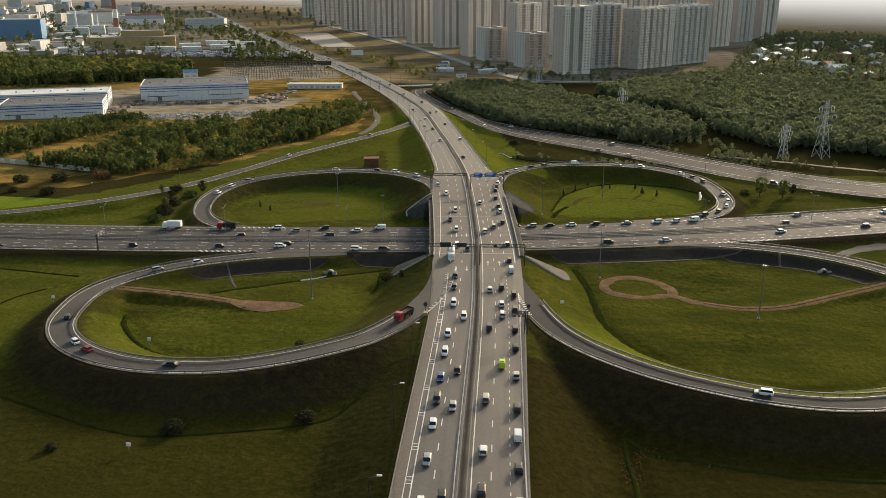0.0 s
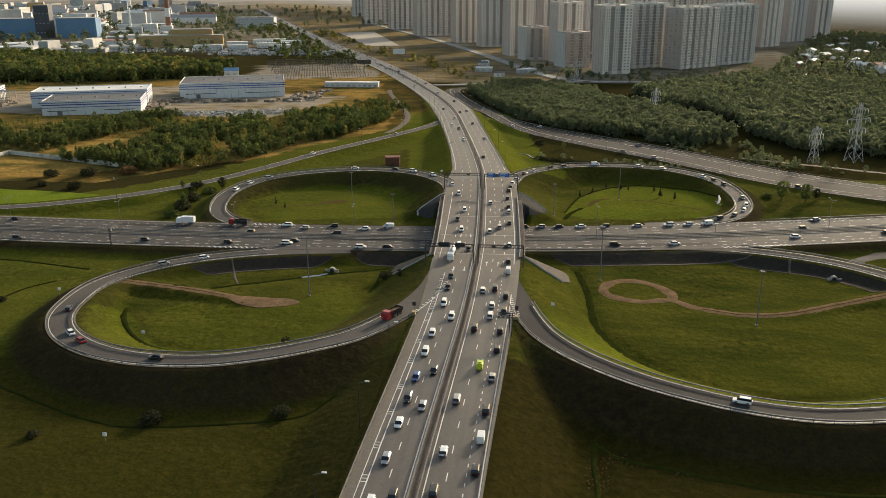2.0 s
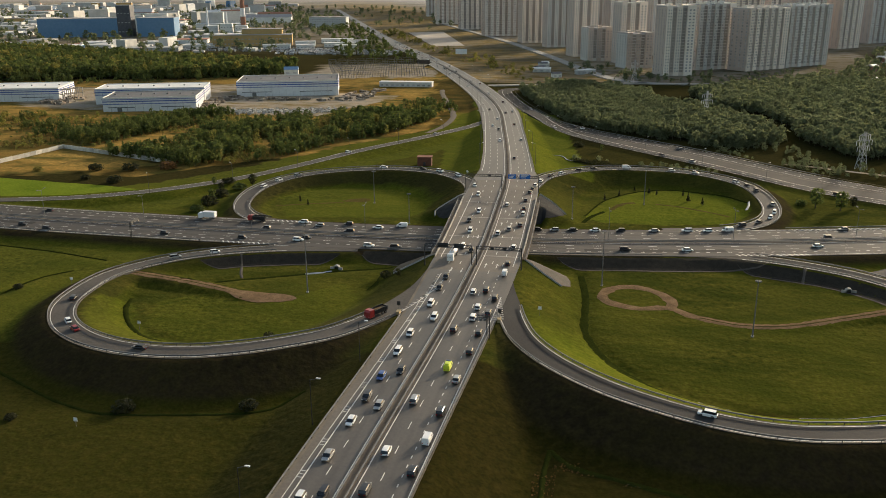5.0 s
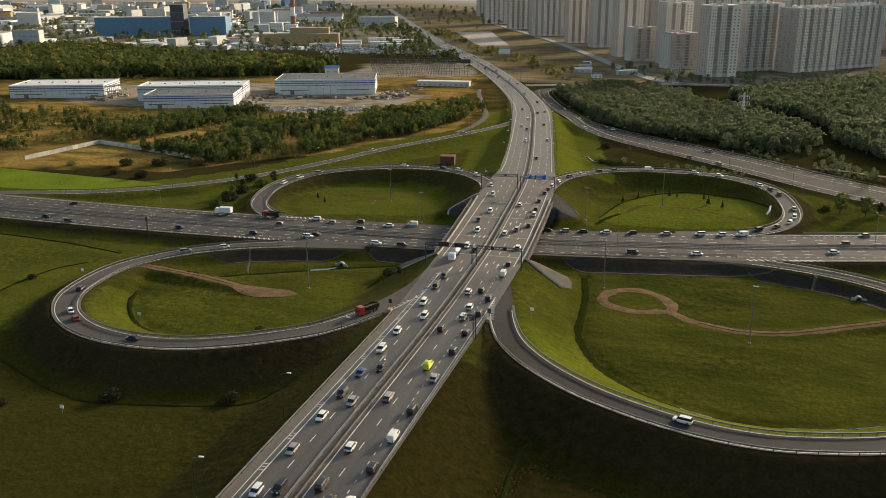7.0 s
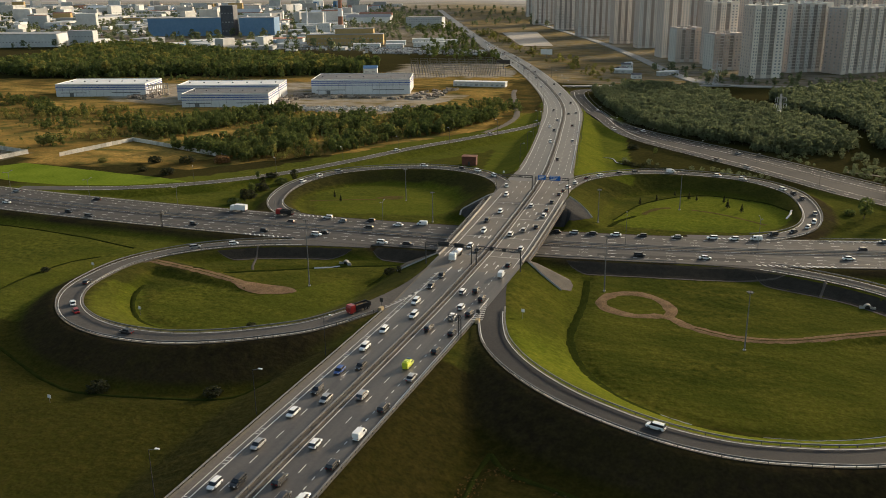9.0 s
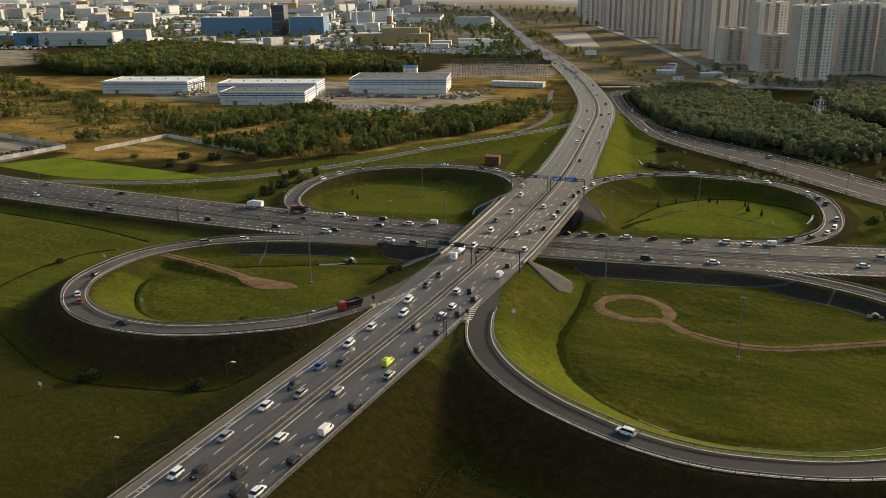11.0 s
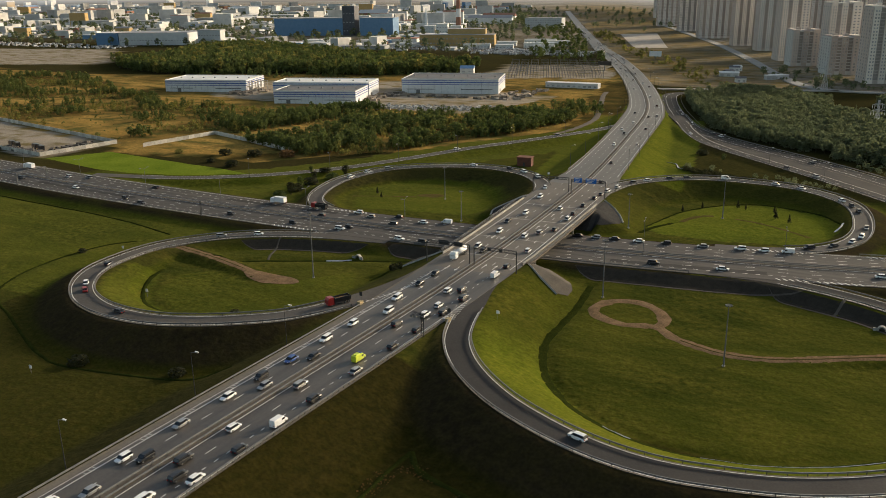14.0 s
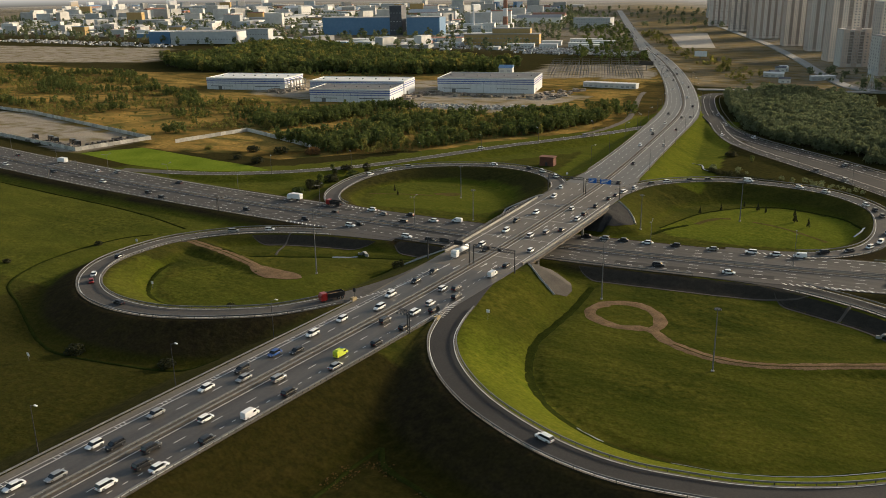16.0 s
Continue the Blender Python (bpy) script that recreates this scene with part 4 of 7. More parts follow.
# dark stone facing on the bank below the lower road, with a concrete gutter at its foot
FACING_SHADE = material("dark_facing_shade", (0.021, 0.019, 0.015), (0.042, 0.037, 0.029), 0.5, 0.95, 8, 0.4, spec=0.05)


def facing(road, offs, s0, s1):
    q = road.s[(road.s >= s0) & (road.s <= s1)]
    sg = 1 if offs[1] > 0 else -1
    for name, row, mat, lift in (("bank_facing", np.linspace(offs[0], offs[1], 6), FACING_SHADE, 0.07), ("gutter", np.linspace(offs[1] + 0.1 * sg, offs[1] + 0.9 * sg, 3), APRON, 0.1)):
        v, k = [], len(row)
        for u in q:
            end = min(1.0, max(0.02, min(u - s0, s1 - u) / 7)) ** 0.6      # the facing runs out towards its ends
            for o in row:
                x, y, _, _ = road.at(u, float(offs[0] + (o - offs[0]) * end))
                v.append((x, y, ground_at(x, y) + lift))
        f = [(i * k + c, i * k + c + 1, (i + 1) * k + c + 1, (i + 1) * k + c)[::sg] for i in range(len(q) - 1) for c in range(k - 1)]
        if mat is FACING_SHADE:
            tagged(mesh_object(name, v, f, mat), "dark stone facing and painted shade on the bank below the road", "bank", kind="structure")
        else:
            tagged(mesh_object(name, v, f, mat), "pale concrete gutter at the foot of a bank", "gutter", kind="structure")


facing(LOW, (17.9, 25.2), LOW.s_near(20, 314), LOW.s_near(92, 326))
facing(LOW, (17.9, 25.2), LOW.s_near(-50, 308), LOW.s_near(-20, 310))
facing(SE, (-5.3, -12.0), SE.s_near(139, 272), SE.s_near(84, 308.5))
# no stone on this loop: the dark sheet paints the grass bank's shade
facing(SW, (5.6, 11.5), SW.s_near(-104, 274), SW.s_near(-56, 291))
path_band("side_road", [(127, 299.5), (130, 305), (138, 311), (152, 316), (185, 322)], 4.6, ASPHALT_NEW, "narrow dark asphalt side road on grass", "road", 0.15)


def culvert(x, y, rz):
    e = empty("culvert", "pale concrete culvert mouth in the bank", "culvert", "culverts")
    ring = [(math.cos(a), math.sin(a)) for a in np.linspace(0, math.pi, 11)]
    v = [(r * c, yy, r * h + 0.2) for c, h in ring for r, yy in ((1.0, -0.8), (1.5, -0.8), (1.5, 0.8), (1.0, 0.8))]
    f = [(4 * i + k, 4 * i + 4 + k, 4 * i + 4 + (k + 1) % 4, 4 * i + (k + 1) % 4) for i in range(10) for k in range(4)]
    Pile().add(v, f + [(0, 1, 2, 3), (43, 42, 41, 40)]).done("arch", CONCRETE, e)
    for sg in (-1, 1):
        Pile().box(sg * 1.25 - 0.25, -0.8, -0.5, sg * 1.25 + 0.25, 0.8, 0.2).done("abutment", CONCRETE, e)
        Pile().box(sg * 2.2 - 0.7, -0.9, -0.5, sg * 2.2 + 0.7, -0.5, 0.9).done("wing_wall", CONCRETE, e)
    # dark block in the arch, standing in for the unlit inside
    Pile().box(-1.0, 0.2, -0.4, 1.0, 0.5, 1.15).done("opening", DARK_STEEL, e)
    e.matrix_basis = pose(x, y, ground_at(x, y) + 0.1, 0, 0, rz) @ Matrix.Scale(0.78, 4)


for x, y, rz in ((-53, 275.6, 0), (116, 284.4, 0)):
    culvert(x, y, rz)


# ---- gantries, signs and lamps ----
BLUE_SIGN = material("blue_sign", (0.015, 0.11, 0.42), (0.025, 0.15, 0.52), 0.5, 0.4, 6)
WHITE_SIGN = material("white_sign", (0.70, 0.70, 0.70), (0.82, 0.82, 0.82), 0.5, 0.5, 6)


def truss(pile, a, b, h=0.9, d=0.7):
    a, b = Vector(a), Vector(b)
    along = (b - a).normalized()
    side = Vector((-along.y, along.x, 0)) * d / 2
    up = Vector((0, 0, h))
    n = max(3, int((b - a).length / 1.1))
    for o in (side, -side, side + up, -side + up):
        pile.tube(a + o, b + o, 0.07, sides=4)
    for k in range(n):
        p, q = a + (b - a) * k / n, a + (b - a) * (k + 1) / n
        for sd in (side, -side):
            pile.tube(p + sd, q + sd + up, 0.045, sides=3, cap=False)
        pile.tube(p + side + up, q - side + up, 0.045, sides=3, cap=False)


def gantry(y, label, span, posts, boards):
    e = empty("sign_gantry", label, "gantry", "sign gantries")
    s = MAIN.s_at(y)
    top = 6.2
    a, b = MAIN.at(s, span[0], top), MAIN.at(s, span[1], top)
    p = Pile()
    truss(p, a[:3], b[:3])
    p.done("truss", DARK_STEEL, e)
    for o in posts:
        x, yy, z, _ = MAIN.at(s, o)
        g = min(z, ground_at(x, yy)) if abs(o) > 13 else z
        Pile().tube((x, yy, g - 0.3), (x, yy, z + top + 0.9), 0.22, 0.16, 8).done("post", DARK_STEEL, e)
    for o, w, h, mat, face in boards:
        x, yy, z, hd = MAIN.at(s, o, top - 0.2)
        m = pose(x, yy, z, 0, 0, hd)
        bd = Pile().box(-w / 2, face * 0.55 - 0.06, 0, w / 2, face * 0.55 + 0.06, h, m=m).done("sign_board", mat, e)
        if mat is BLUE_SIGN:
            bars = Pile()
            for k in range(3):
                bars.box(-w * 0.4, face * 0.64 - 0.02, 0.35 + k * h * 0.3, w * (0.1 + 0.12 * k), face * 0.64 + 0.02, 0.6 + k * h * 0.3, m=m)
            bars.done("lettering", WHITE_SIGN, bd, "plain white bars on a blue board")
    return e


gantry(265.5, "dark steel sign gantry over the carriageway facing north", (-16.2, -0.6), (-16.2, -0.6), ((-10.2, 3.6, 1.5, DARK_STEEL, 1), (-5.0, 3.2, 1.4, DARK_STEEL, 1)))
gantry(267, "dark steel lattice gantry over the northbound lanes", (1.0, 15.6), (1.0, 15.6), ((6, 1.2, 0.8, DARK_STEEL, 1), (10, 1.2, 0.8, DARK_STEEL, 1)))
gantry(370, "steel sign gantry with blue direction boards", (1.0, 15.5), (1.0, 15.6), ((4.0, 3.4, 2.0, BLUE_SIGN, -1), (9.6, 4.6, 2.0, BLUE_SIGN, -1)))
gantry(371.5, "steel lattice gantry over the southbound lanes", (-16.5, -0.6), (-16.6, -0.6), ((-6, 1.2, 0.8, DARK_STEEL, 1),))


LAWN = material("sown_lawn", (0.080, 0.122, 0.012), (0.180, 0.220, 0.026), 0.06, 1.0, 14, 0.2, spec=0.0)
draped("lawn_strip", [(-322, 353), (-300, 349), (-270, 344.5), (-245, 344.5), (-215, 352), (-186, 370), (-205, 374), (-235, 376), (-270, 380), (-303, 383)], LAWN, "bright green sown lawn beside the slip road", "lawn", 0.08, 6.0)
portal = empty("sign_gantry", "pale steel portal over the lower carriageway", "gantry", "sign gantries")
ps = LOW.s_near(-262, 310)
pa, pb = LOW.at(ps, 1.0, 5.6), LOW.at(ps, 16.9, 5.6)
pt = Pile()
truss(pt, pa[:3], pb[:3])
pt.done("truss", STEEL, portal)
for q in (pa, pb):
    Pile().tube((q[0], q[1], 1.6), (q[0], q[1], q[2] + 0.9), 0.2, 0.16, 8).done("post", STEEL, portal)


def cantilever(road, s, off, arm, label):
    e = empty("sign_post", label, "sign post", "cantilever sign posts")
    x, y, z, h = road.at(s, off)
    g = ground_at(x, y)
    m = pose(x, y, 0, 0, 0, h)
    post = Pile()
    for dx in (-0.35, 0.35):
        post.tube(m @ Vector((dx, 0, g - 0.2)), m @ Vector((dx, 0, z + 6.4)), 0.13, sides=6)
    for k in range(8):
        zz = z - 0.5 + k * 0.85
        post.tube(m @ Vector((-0.35, 0, zz)), m @ Vector((0.35, 0, zz + 0.8)), 0.06, sides=4)
    post.done("post", DARK_STEEL, e)
    t = Pile()
    truss(t, m @ Vector((0, 0, z + 5.5)), m @ Vector((arm, 0, z + 5.5)), 0.7, 0.6)
    t.done("arm", DARK_STEEL, e)
    for k in (0.25, 0.6, 0.95):
        Pile().box(arm * k - 0.35, -0.6, z + 4.9, arm * k + 0.35, 0.1, z + 5.5, m=m).done("camera_box", STEEL, e)
    return e


cantilever(MAIN, MAIN.s_at(211), 13.6, -3.2, "dark steel cantilever post beside the motorway")
cantilever(LOW, LOW.s_near(-141, 306), 16.6, -6, "dark steel cantilever post beside the lower motorway")


def lamp(x, y, z, h, rz, arm=1.8, double=False, label="thin grey steel street lamp beside the road"):
    e = empty("street_lamp", label, "street lamp", "street lamps")
    e.matrix_basis = pose(x, y, z, 0, 0, rz)
    Pile().tube((0, 0, -0.3), (0, 0, h), 0.10, 0.06, 6).done("pole", DARK_STEEL if not double else STEEL, e)
    for sg in ((-1, 1) if double else (1,)):
        Pile().tube((0, 0, h), (sg * arm, 0, h + 0.55), 0.06, 0.05, 5).done("arm", STEEL, e)
        Pile().box(sg * arm - 0.35, -0.18, h + 0.5, sg * arm + 0.55, 0.18, h + 0.68).done("luminaire", WHITE_SIGN if not double else STEEL, e)
    return e


for y in range(-40, 215, 33):
    x, yy, _, h = MAIN.at(MAIN.s_at(y), -14.9)
    lamp(x, yy, ground_at(x, yy), 10.5, h)
for y in range(430, 900, 40):
    for o, tw in ((-14.2, 0), (14.2, 180)):
        x, yy, _, h = MAIN.at(MAIN.s_at(y), o)
        lamp(x, yy, ground_at(x, yy), 10.5, h + tw)
for s in np.arange(LOW.s_near(-420, 325), LOW.s_near(330, 395), 46):
    x, yy, z, h = LOW.at(s, -0.1)
    if abs(x + 5) > 17:
        lamp(x, yy, z, 12, h, 2.2, True, "tall double-armed street lamp on the central strip")
for r, o, s0, s1, st in ((NWR, -4.4, 60, 330, 40), (NER, 5, 40, 280, 42)):
    for s in np.arange(s0, s1, st):
        x, yy, _, h = r.at(s, o)
        lamp(x, yy, ground_at(x, yy), 9, h + (0 if o < 0 else 180), 1.4)


def mast(x, y, h):
    e = empty("floodlight_mast", "tall grey tapered floodlight mast on the grass", "light mast", "floodlight masts", at=(x, y, ground_at(x, y)))
    Pile().tube((0, 0, -0.3), (0, 0, h), 0.22, 0.09, 10).done("pole", STEEL, e)
    Pile().tube((0, 0, -0.3), (0, 0, 0.3), 0.45, 0.45, 10).done("footing", CONCRETE, e)
    Pile().tube((0, 0, h - 0.4), (0, 0, h - 0.3), 0.6, 0.6, 12).done("ring", DARK_STEEL, e)
    for k in range(6):
        a = k * math.pi / 3
        Pile().box(-0.2, -0.14, -0.14, 0.2, 0.16, 0.14, m=pose(0.75 * math.cos(a), 0.75 * math.sin(a), h - 0.4, -25, 0, math.degrees(a) - 90)).done("floodlight", STEEL, e)


for x, y, h in ((-54.3, 250.6, 23), (81.5, 241.2, 17), (38.5, 275, 19), (53, 386, 18), (-66, 366, 15), (-42, 335.5, 13), (23.5, 352, 14)):
    mast(x, y, h)

# small signs on the banks
for x, y, h in ((22.5, 232, 2.2), (-92, 213, 2.0), (-132.5, 240, 1.8), (-75, 158, 1.5), (-30, 402, 2)):
    e = empty("road_sign", "small white road sign on a thin post", "road sign", "road signs", at=(x, y, ground_at(x, y)))
    Pile().tube((0, 0, -0.2), (0, 0, h), 0.05, sides=5).done("post", STEEL, e)
    Pile().box(-0.5, -0.03, h - 0.2, 0.5, 0.03, h + 0.7).done("plate", WHITE_SIGN, e)
for yy, o in ((223, -14.0), (222, 14.6)):
    x, y, z, h = MAIN.at(MAIN.s_at(yy), o)
    e = empty("crash_cushion", "yellow crash cushion at the nose of the slip road", "crash cushion", "crash cushions", at=(x, y, z))
    Pile().box(-0.5, -0.9, -0.6, 0.5, 0.9, 0.8).done("drum", material("faded_yellow", (0.30, 0.23, 0.12), (0.42, 0.33, 0.19), 0.5, 0.7), e)
    Pile().tube((0, 0.6, 0.5), (0, 0.6, 3.2), 0.06, sides=5).done("post", DARK_STEEL, e)
    Pile().box(-0.5, 0.5, 2.2, 0.5, 0.56, 3.4).done("plate", DARK_STEEL, e)

# ---- vehicles ----
GLASS = material("tinted_window", (0.010, 0.012, 0.014), (0.02, 0.022, 0.025), 1, 0.08, 4, spec=0.6)
RUBBER = material("tyre_rubber", (0.012, 0.012, 0.012), (0.025, 0.025, 0.025), 3, 0.9)
LIGHT_GLASS = material("headlamp_glass", (0.6, 0.6, 0.58), (0.8, 0.8, 0.78), 3, 0.15, spec=0.7)
RED_GLASS = material("tail_lamp", (0.35, 0.01, 0.01), (0.5, 0.02, 0.02), 3, 0.2, spec=0.6)


def paint(name, c, metal=0.0):
    return material("paint_" + name, tuple(0.86 * k for k in c), c, 0.6, 0.28, 5, metal=metal, spec=0.6)


PAINTS = {"white": paint("white", (0.88, 0.88, 0.87)), "dark": paint("dark", (0.020, 0.021, 0.024)), "silver": paint("silver", (0.42, 0.42, 0.42), 0.5),
          "red": paint("red", (0.30, 0.018, 0.018)), "blue": paint("blue", (0.03, 0.09, 0.30)), "yellow": paint("yellow", (0.62, 0.72, 0.05)), "brown": paint("brown", (0.20, 0.12, 0.07))}


def loft(sections):
    """Rings of (y, half width bottom, half width top, z bottom, z top), bevelled at their upper corners."""
    v, f = [], []
    for y, wb, wt, zb, zt in sections:
        c = 0.12 * (zt - zb)
        v += [(-wb, y, zb), (wb, y, zb), (wb, y, zt - c * 1.6), (wt, y, zt), (-wt, y, zt), (-wb, y, zt - c * 1.6)]
    n = 6
    for i in range(len(sections) - 1):
        f += [(i * n + k, (i + 1) * n + k, (i + 1) * n + (k + 1) % n, i * n + (k + 1) % n) for k in range(n)]
    f += [tuple(range(n)), tuple(range((len(sections) - 1) * n, len(sections) * n))[::-1]]
    return v, f


def wheels(e, pairs, r=0.33, w=0.22, x=0.8):
    for y in pairs:
        for sg in (-1, 1):
            tyre = Pile().tube((sg * x - w / 2, y, r), (sg * x + w / 2, y, r), r, sides=12).done("wheel", RUBBER, e)
            Pile().tube((sg * (x + w / 2) - 0.01, y, r), (sg * (x + w / 2) + 0.015, y, r), r * 0.55, sides=8).done("rim", STEEL, tyre)


def lights(e, y0, y1, x, z, w=0.3):
    for sg in (-1, 1):
        Pile().box(sg * x - w / 2, y1 - 0.05, z - 0.09, sg * x + w / 2, y1 + 0.03, z + 0.09).done("headlight", LIGHT_GLASS, e)
        Pile().box(sg * x - w / 2, y0 - 0.03, z - 0.06, sg * x + w / 2, y0 + 0.05, z + 0.14).done("tail_light", RED_GLASS, e)


def car(kind, colour):
    """The front points along +y."""
    m = PAINTS[colour]
    texts = {"sedan": "%s saloon car on the asphalt", "suv": "%s sport utility car on the asphalt", "hatch": "%s hatchback car on the asphalt", "van": "%s delivery van on the asphalt", "ambulance": "bright %s ambulance van with light bar"}
    e = empty({"van": "van", "ambulance": "ambulance"}.get(kind, "car"), texts[kind] % colour, "van" if kind in ("van", "ambulance") else "car", "vehicles on the roads")
    if kind in ("sedan", "hatch", "suv"):
        L, H = {"sedan": (4.7, 1.45), "hatch": (4.1, 1.5), "suv": (4.7, 1.72)}[kind]
        b, g = 0.30 if kind == "suv" else 0.22, 0.55 * H + (0.08 if kind == "suv" else 0)
        y0, y1 = -L / 2, L / 2
        Pile().add(*loft([(y0, 0.72, 0.66, b + 0.15, g - 0.08), (y0 + 0.25, 0.86, 0.80, b, g + 0.02), (-0.6, 0.9, 0.84, b, g + 0.05), (0.8, 0.9, 0.84, b, g + 0.02), (y1 - 0.5, 0.86, 0.78, b, g - 0.10), (y1, 0.68, 0.60, b + 0.12, g - 0.22)])).done("body", m, e)
        r0, r1 = (y0 + 0.55, y0 + 1.15) if kind == "sedan" else (y0 + 0.08, y0 + 0.45)
        f1, f0 = 0.15 * L, 0.29 * L
        Pile().add(*loft([(r0, 0.80, 0.76, g - 0.05, g + 0.06), (r1, 0.80, 0.64, g - 0.05, H - 0.05), (f1, 0.80, 0.64, g - 0.05, H - 0.06), (f0, 0.80, 0.76, g - 0.05, g + 0.06)])).done("window", GLASS, e, "dark tinted windows")
        Pile().add(*loft([(r1 - 0.1, 0.66, 0.58, H - 0.10, H), (0.5 * (r1 + f1), 0.67, 0.60, H - 0.09, H + 0.03), (f1 + 0.05, 0.66, 0.58, H - 0.11, H - 0.01)])).done("roof", m, e)
        for sg in (-1, 1):
            Pile().box(sg * 0.98 - 0.1, 0.75, g, sg * 0.98 + 0.1, 0.9, g + 0.14).done("mirror", m, e)
        wheels(e, (-L * 0.29, L * 0.31), 0.36 if kind == "suv" else 0.32)
        lights(e, y0, y1, 0.55, g - 0.25)
    else:
        L, H = 5.4, 2.3
        Pile().add(*loft([(-2.7, 0.92, 0.84, 0.35, H - 0.05), (-2.5, 0.97, 0.86, 0.32, H), (0.9, 0.97, 0.86, 0.32, H), (1.5, 0.97, 0.80, 0.32, H - 0.35), (2.1, 0.95, 0.84, 0.32, 1.25), (2.7, 0.86, 0.74, 0.4, 0.95)])).done("body", m, e)
        Pile().add(*loft([(1.28, 0.84, 0.76, 1.45, H - 0.33), (1.55, 0.86, 0.76, 1.4, H - 0.36), (2.12, 0.82, 0.78, 1.2, 1.32)])).done("windscreen", GLASS, e, "dark windscreen")
        for sg in (-1, 1):
            Pile().box(sg * 0.955 - 0.03, 0.35, 1.3, sg * 0.955 + 0.03, 1.4, 1.85).done("window", GLASS, e)
        if kind == "ambulance":
            Pile().box(-0.7, 0.5, H, 0.7, 0.85, H + 0.18).done("light_bar", PAINTS["blue"], e, "blue light bar")
            Pile().box(-0.6, -2.0, H, 0.6, -0.3, H + 0.25).done("roof_box", m, e)
        wheels(e, (-1.7, 1.75), 0.36, x=0.86)
        lights(e, -2.7, 2.7, 0.65, 0.8)
    return e


def lorry(kind, colour):
    texts = {"dump": "%s tipper lorry with dark open body", "box": "%s box lorry on the asphalt", "tank": "tanker lorry with %s cab and pale tank"}
    e = empty("lorry", texts[kind] % colour, "lorry", "vehicles on the roads")
    m = PAINTS[colour]
    L = 8.4 if kind != "tank" else 10.5
    y1, y0 = L / 2, -L / 2
    Pile().box(-0.55, y0, 0.7, 0.55, y1 - 0.6, 1.0).done("chassis", DARK_STEEL, e)
    Pile().add(*loft([(y1 - 2.2, 1.2, 1.15, 0.6, 2.9), (y1 - 0.45, 1.22, 1.15, 0.5, 2.95), (y1, 1.2, 1.1, 0.5, 2.3)])).done("cab", m, e)
    Pile().add([(-1.05, y1 - 0.36, 2.78), (1.05, y1 - 0.36, 2.78), (1.1, y1 + 0.02, 1.75), (-1.1, y1 + 0.02, 1.75), (-1.05, y1 - 0.5, 2.78), (1.05, y1 - 0.5, 2.78), (1.1, y1 - 0.2, 1.75), (-1.1, y1 - 0.2, 1.75)],
               [(0, 3, 2, 1), (4, 5, 6, 7), (0, 1, 5, 4), (2, 3, 7, 6), (1, 2, 6, 5), (3, 0, 4, 7)]).done("windscreen", GLASS, e)
    if kind == "tank":
        p = Pile()
        p.tube((0, y0 + 0.2, 2.15), (0, y1 - 2.5, 2.15), 1.15, sides=18)
        p.done("tank", WHITE_SIGN, e, "pale cylindrical tank", True)
        Pile().box(-0.3, y0 + 0.6, 3.26, 0.3, y1 - 3, 3.36).done("catwalk", STEEL, e)
    elif kind == "box":
        Pile().box(-1.25, y0, 1.0, 1.25, y1 - 2.4, 3.5).done("box_body", WHITE_SIGN, e, "pale box body")
    else:
        dm = PAINTS["dark"]
        p = Pile()
        p.box(-1.25, y0, 1.05, 1.25, y1 - 2.4, 1.2)
        for a in ((-1.25, y0, 1.2, -1.15, y1 - 2.4, 2.5), (1.15, y0, 1.2, 1.25, y1 - 2.4, 2.5), (-1.15, y0, 1.2, 1.15, y0 + 0.1, 2.4), (-1.15, y1 - 2.5, 1.2, 1.15, y1 - 2.4, 2.8)):
            p.box(*a)
        for y in np.arange(y0 + 0.8, y1 - 2.6, 1.1):
            p.box(-1.32, y, 1.1, -1.25, y + 0.14, 2.62).box(1.25, y, 1.1, 1.32, y + 0.14, 2.62)
        p.done("tipper_body", dm, e, "dark ribbed tipper body")
        Pile().box(-1.14, y0 + 0.1, 1.2, 1.14, y1 - 2.5, 1.9).done("load", DIRT, e, "load of brown soil")
    wheels(e, (y0 + 0.9, y0 + 2.2, y1 - 1.3), 0.5, 0.3, 1.0)
    lights(e, y0, y1, 0.85, 0.85)
    return e


LANES_SOUTH = [("white", 650, -6.5), ("dark", 664, -6.8), ("dark", 674, -6.8), ("blue", 602, -6.9), ("ambulance", 610, 7.4), ("dark", 620, 10.8), ("dark", 632, 10.8), ("dark", 646, 11), ("white", 650, 7.3), ("dark", 658, 11), ("dark", 664, 7.5),
               ("white", 662, 3.9), ("van", 680, 11), ("dark", 690, 10.8), ("tank", 694, -8.4), ("white", 580, -6.9), ("silver", 566, -6.9), ("white", 551, -6.9), ("dark", 606, -3.2), ("van", 576, 10.8), ("dark", 564, 10.8), ("dark", 551, 7.4), ("silver", 604, 10.8), ("silver", 540, -3.2)]
LANES_NEAR = [("white", 628, -6.9), ("white", 616, -6.9), ("dark", 591, -6.9), ("white", 534, -6.9), ("dark", 553, -3.2), ("silver", 588, -3.2), ("white", 640, -3.2), ("silver", 592, 3.9), ("dark", 633, 3.9), ("white", 570, 3.9), ("dark", 556, 3.9), ("white", 543, 7.4), ("dark", 588, 10.8), ("white", 552, 10.8), ("dark", 522, 3.9), ("white", 521, -6.9), ("dark", 530, 10.8), ("white", 642, 7.4)]
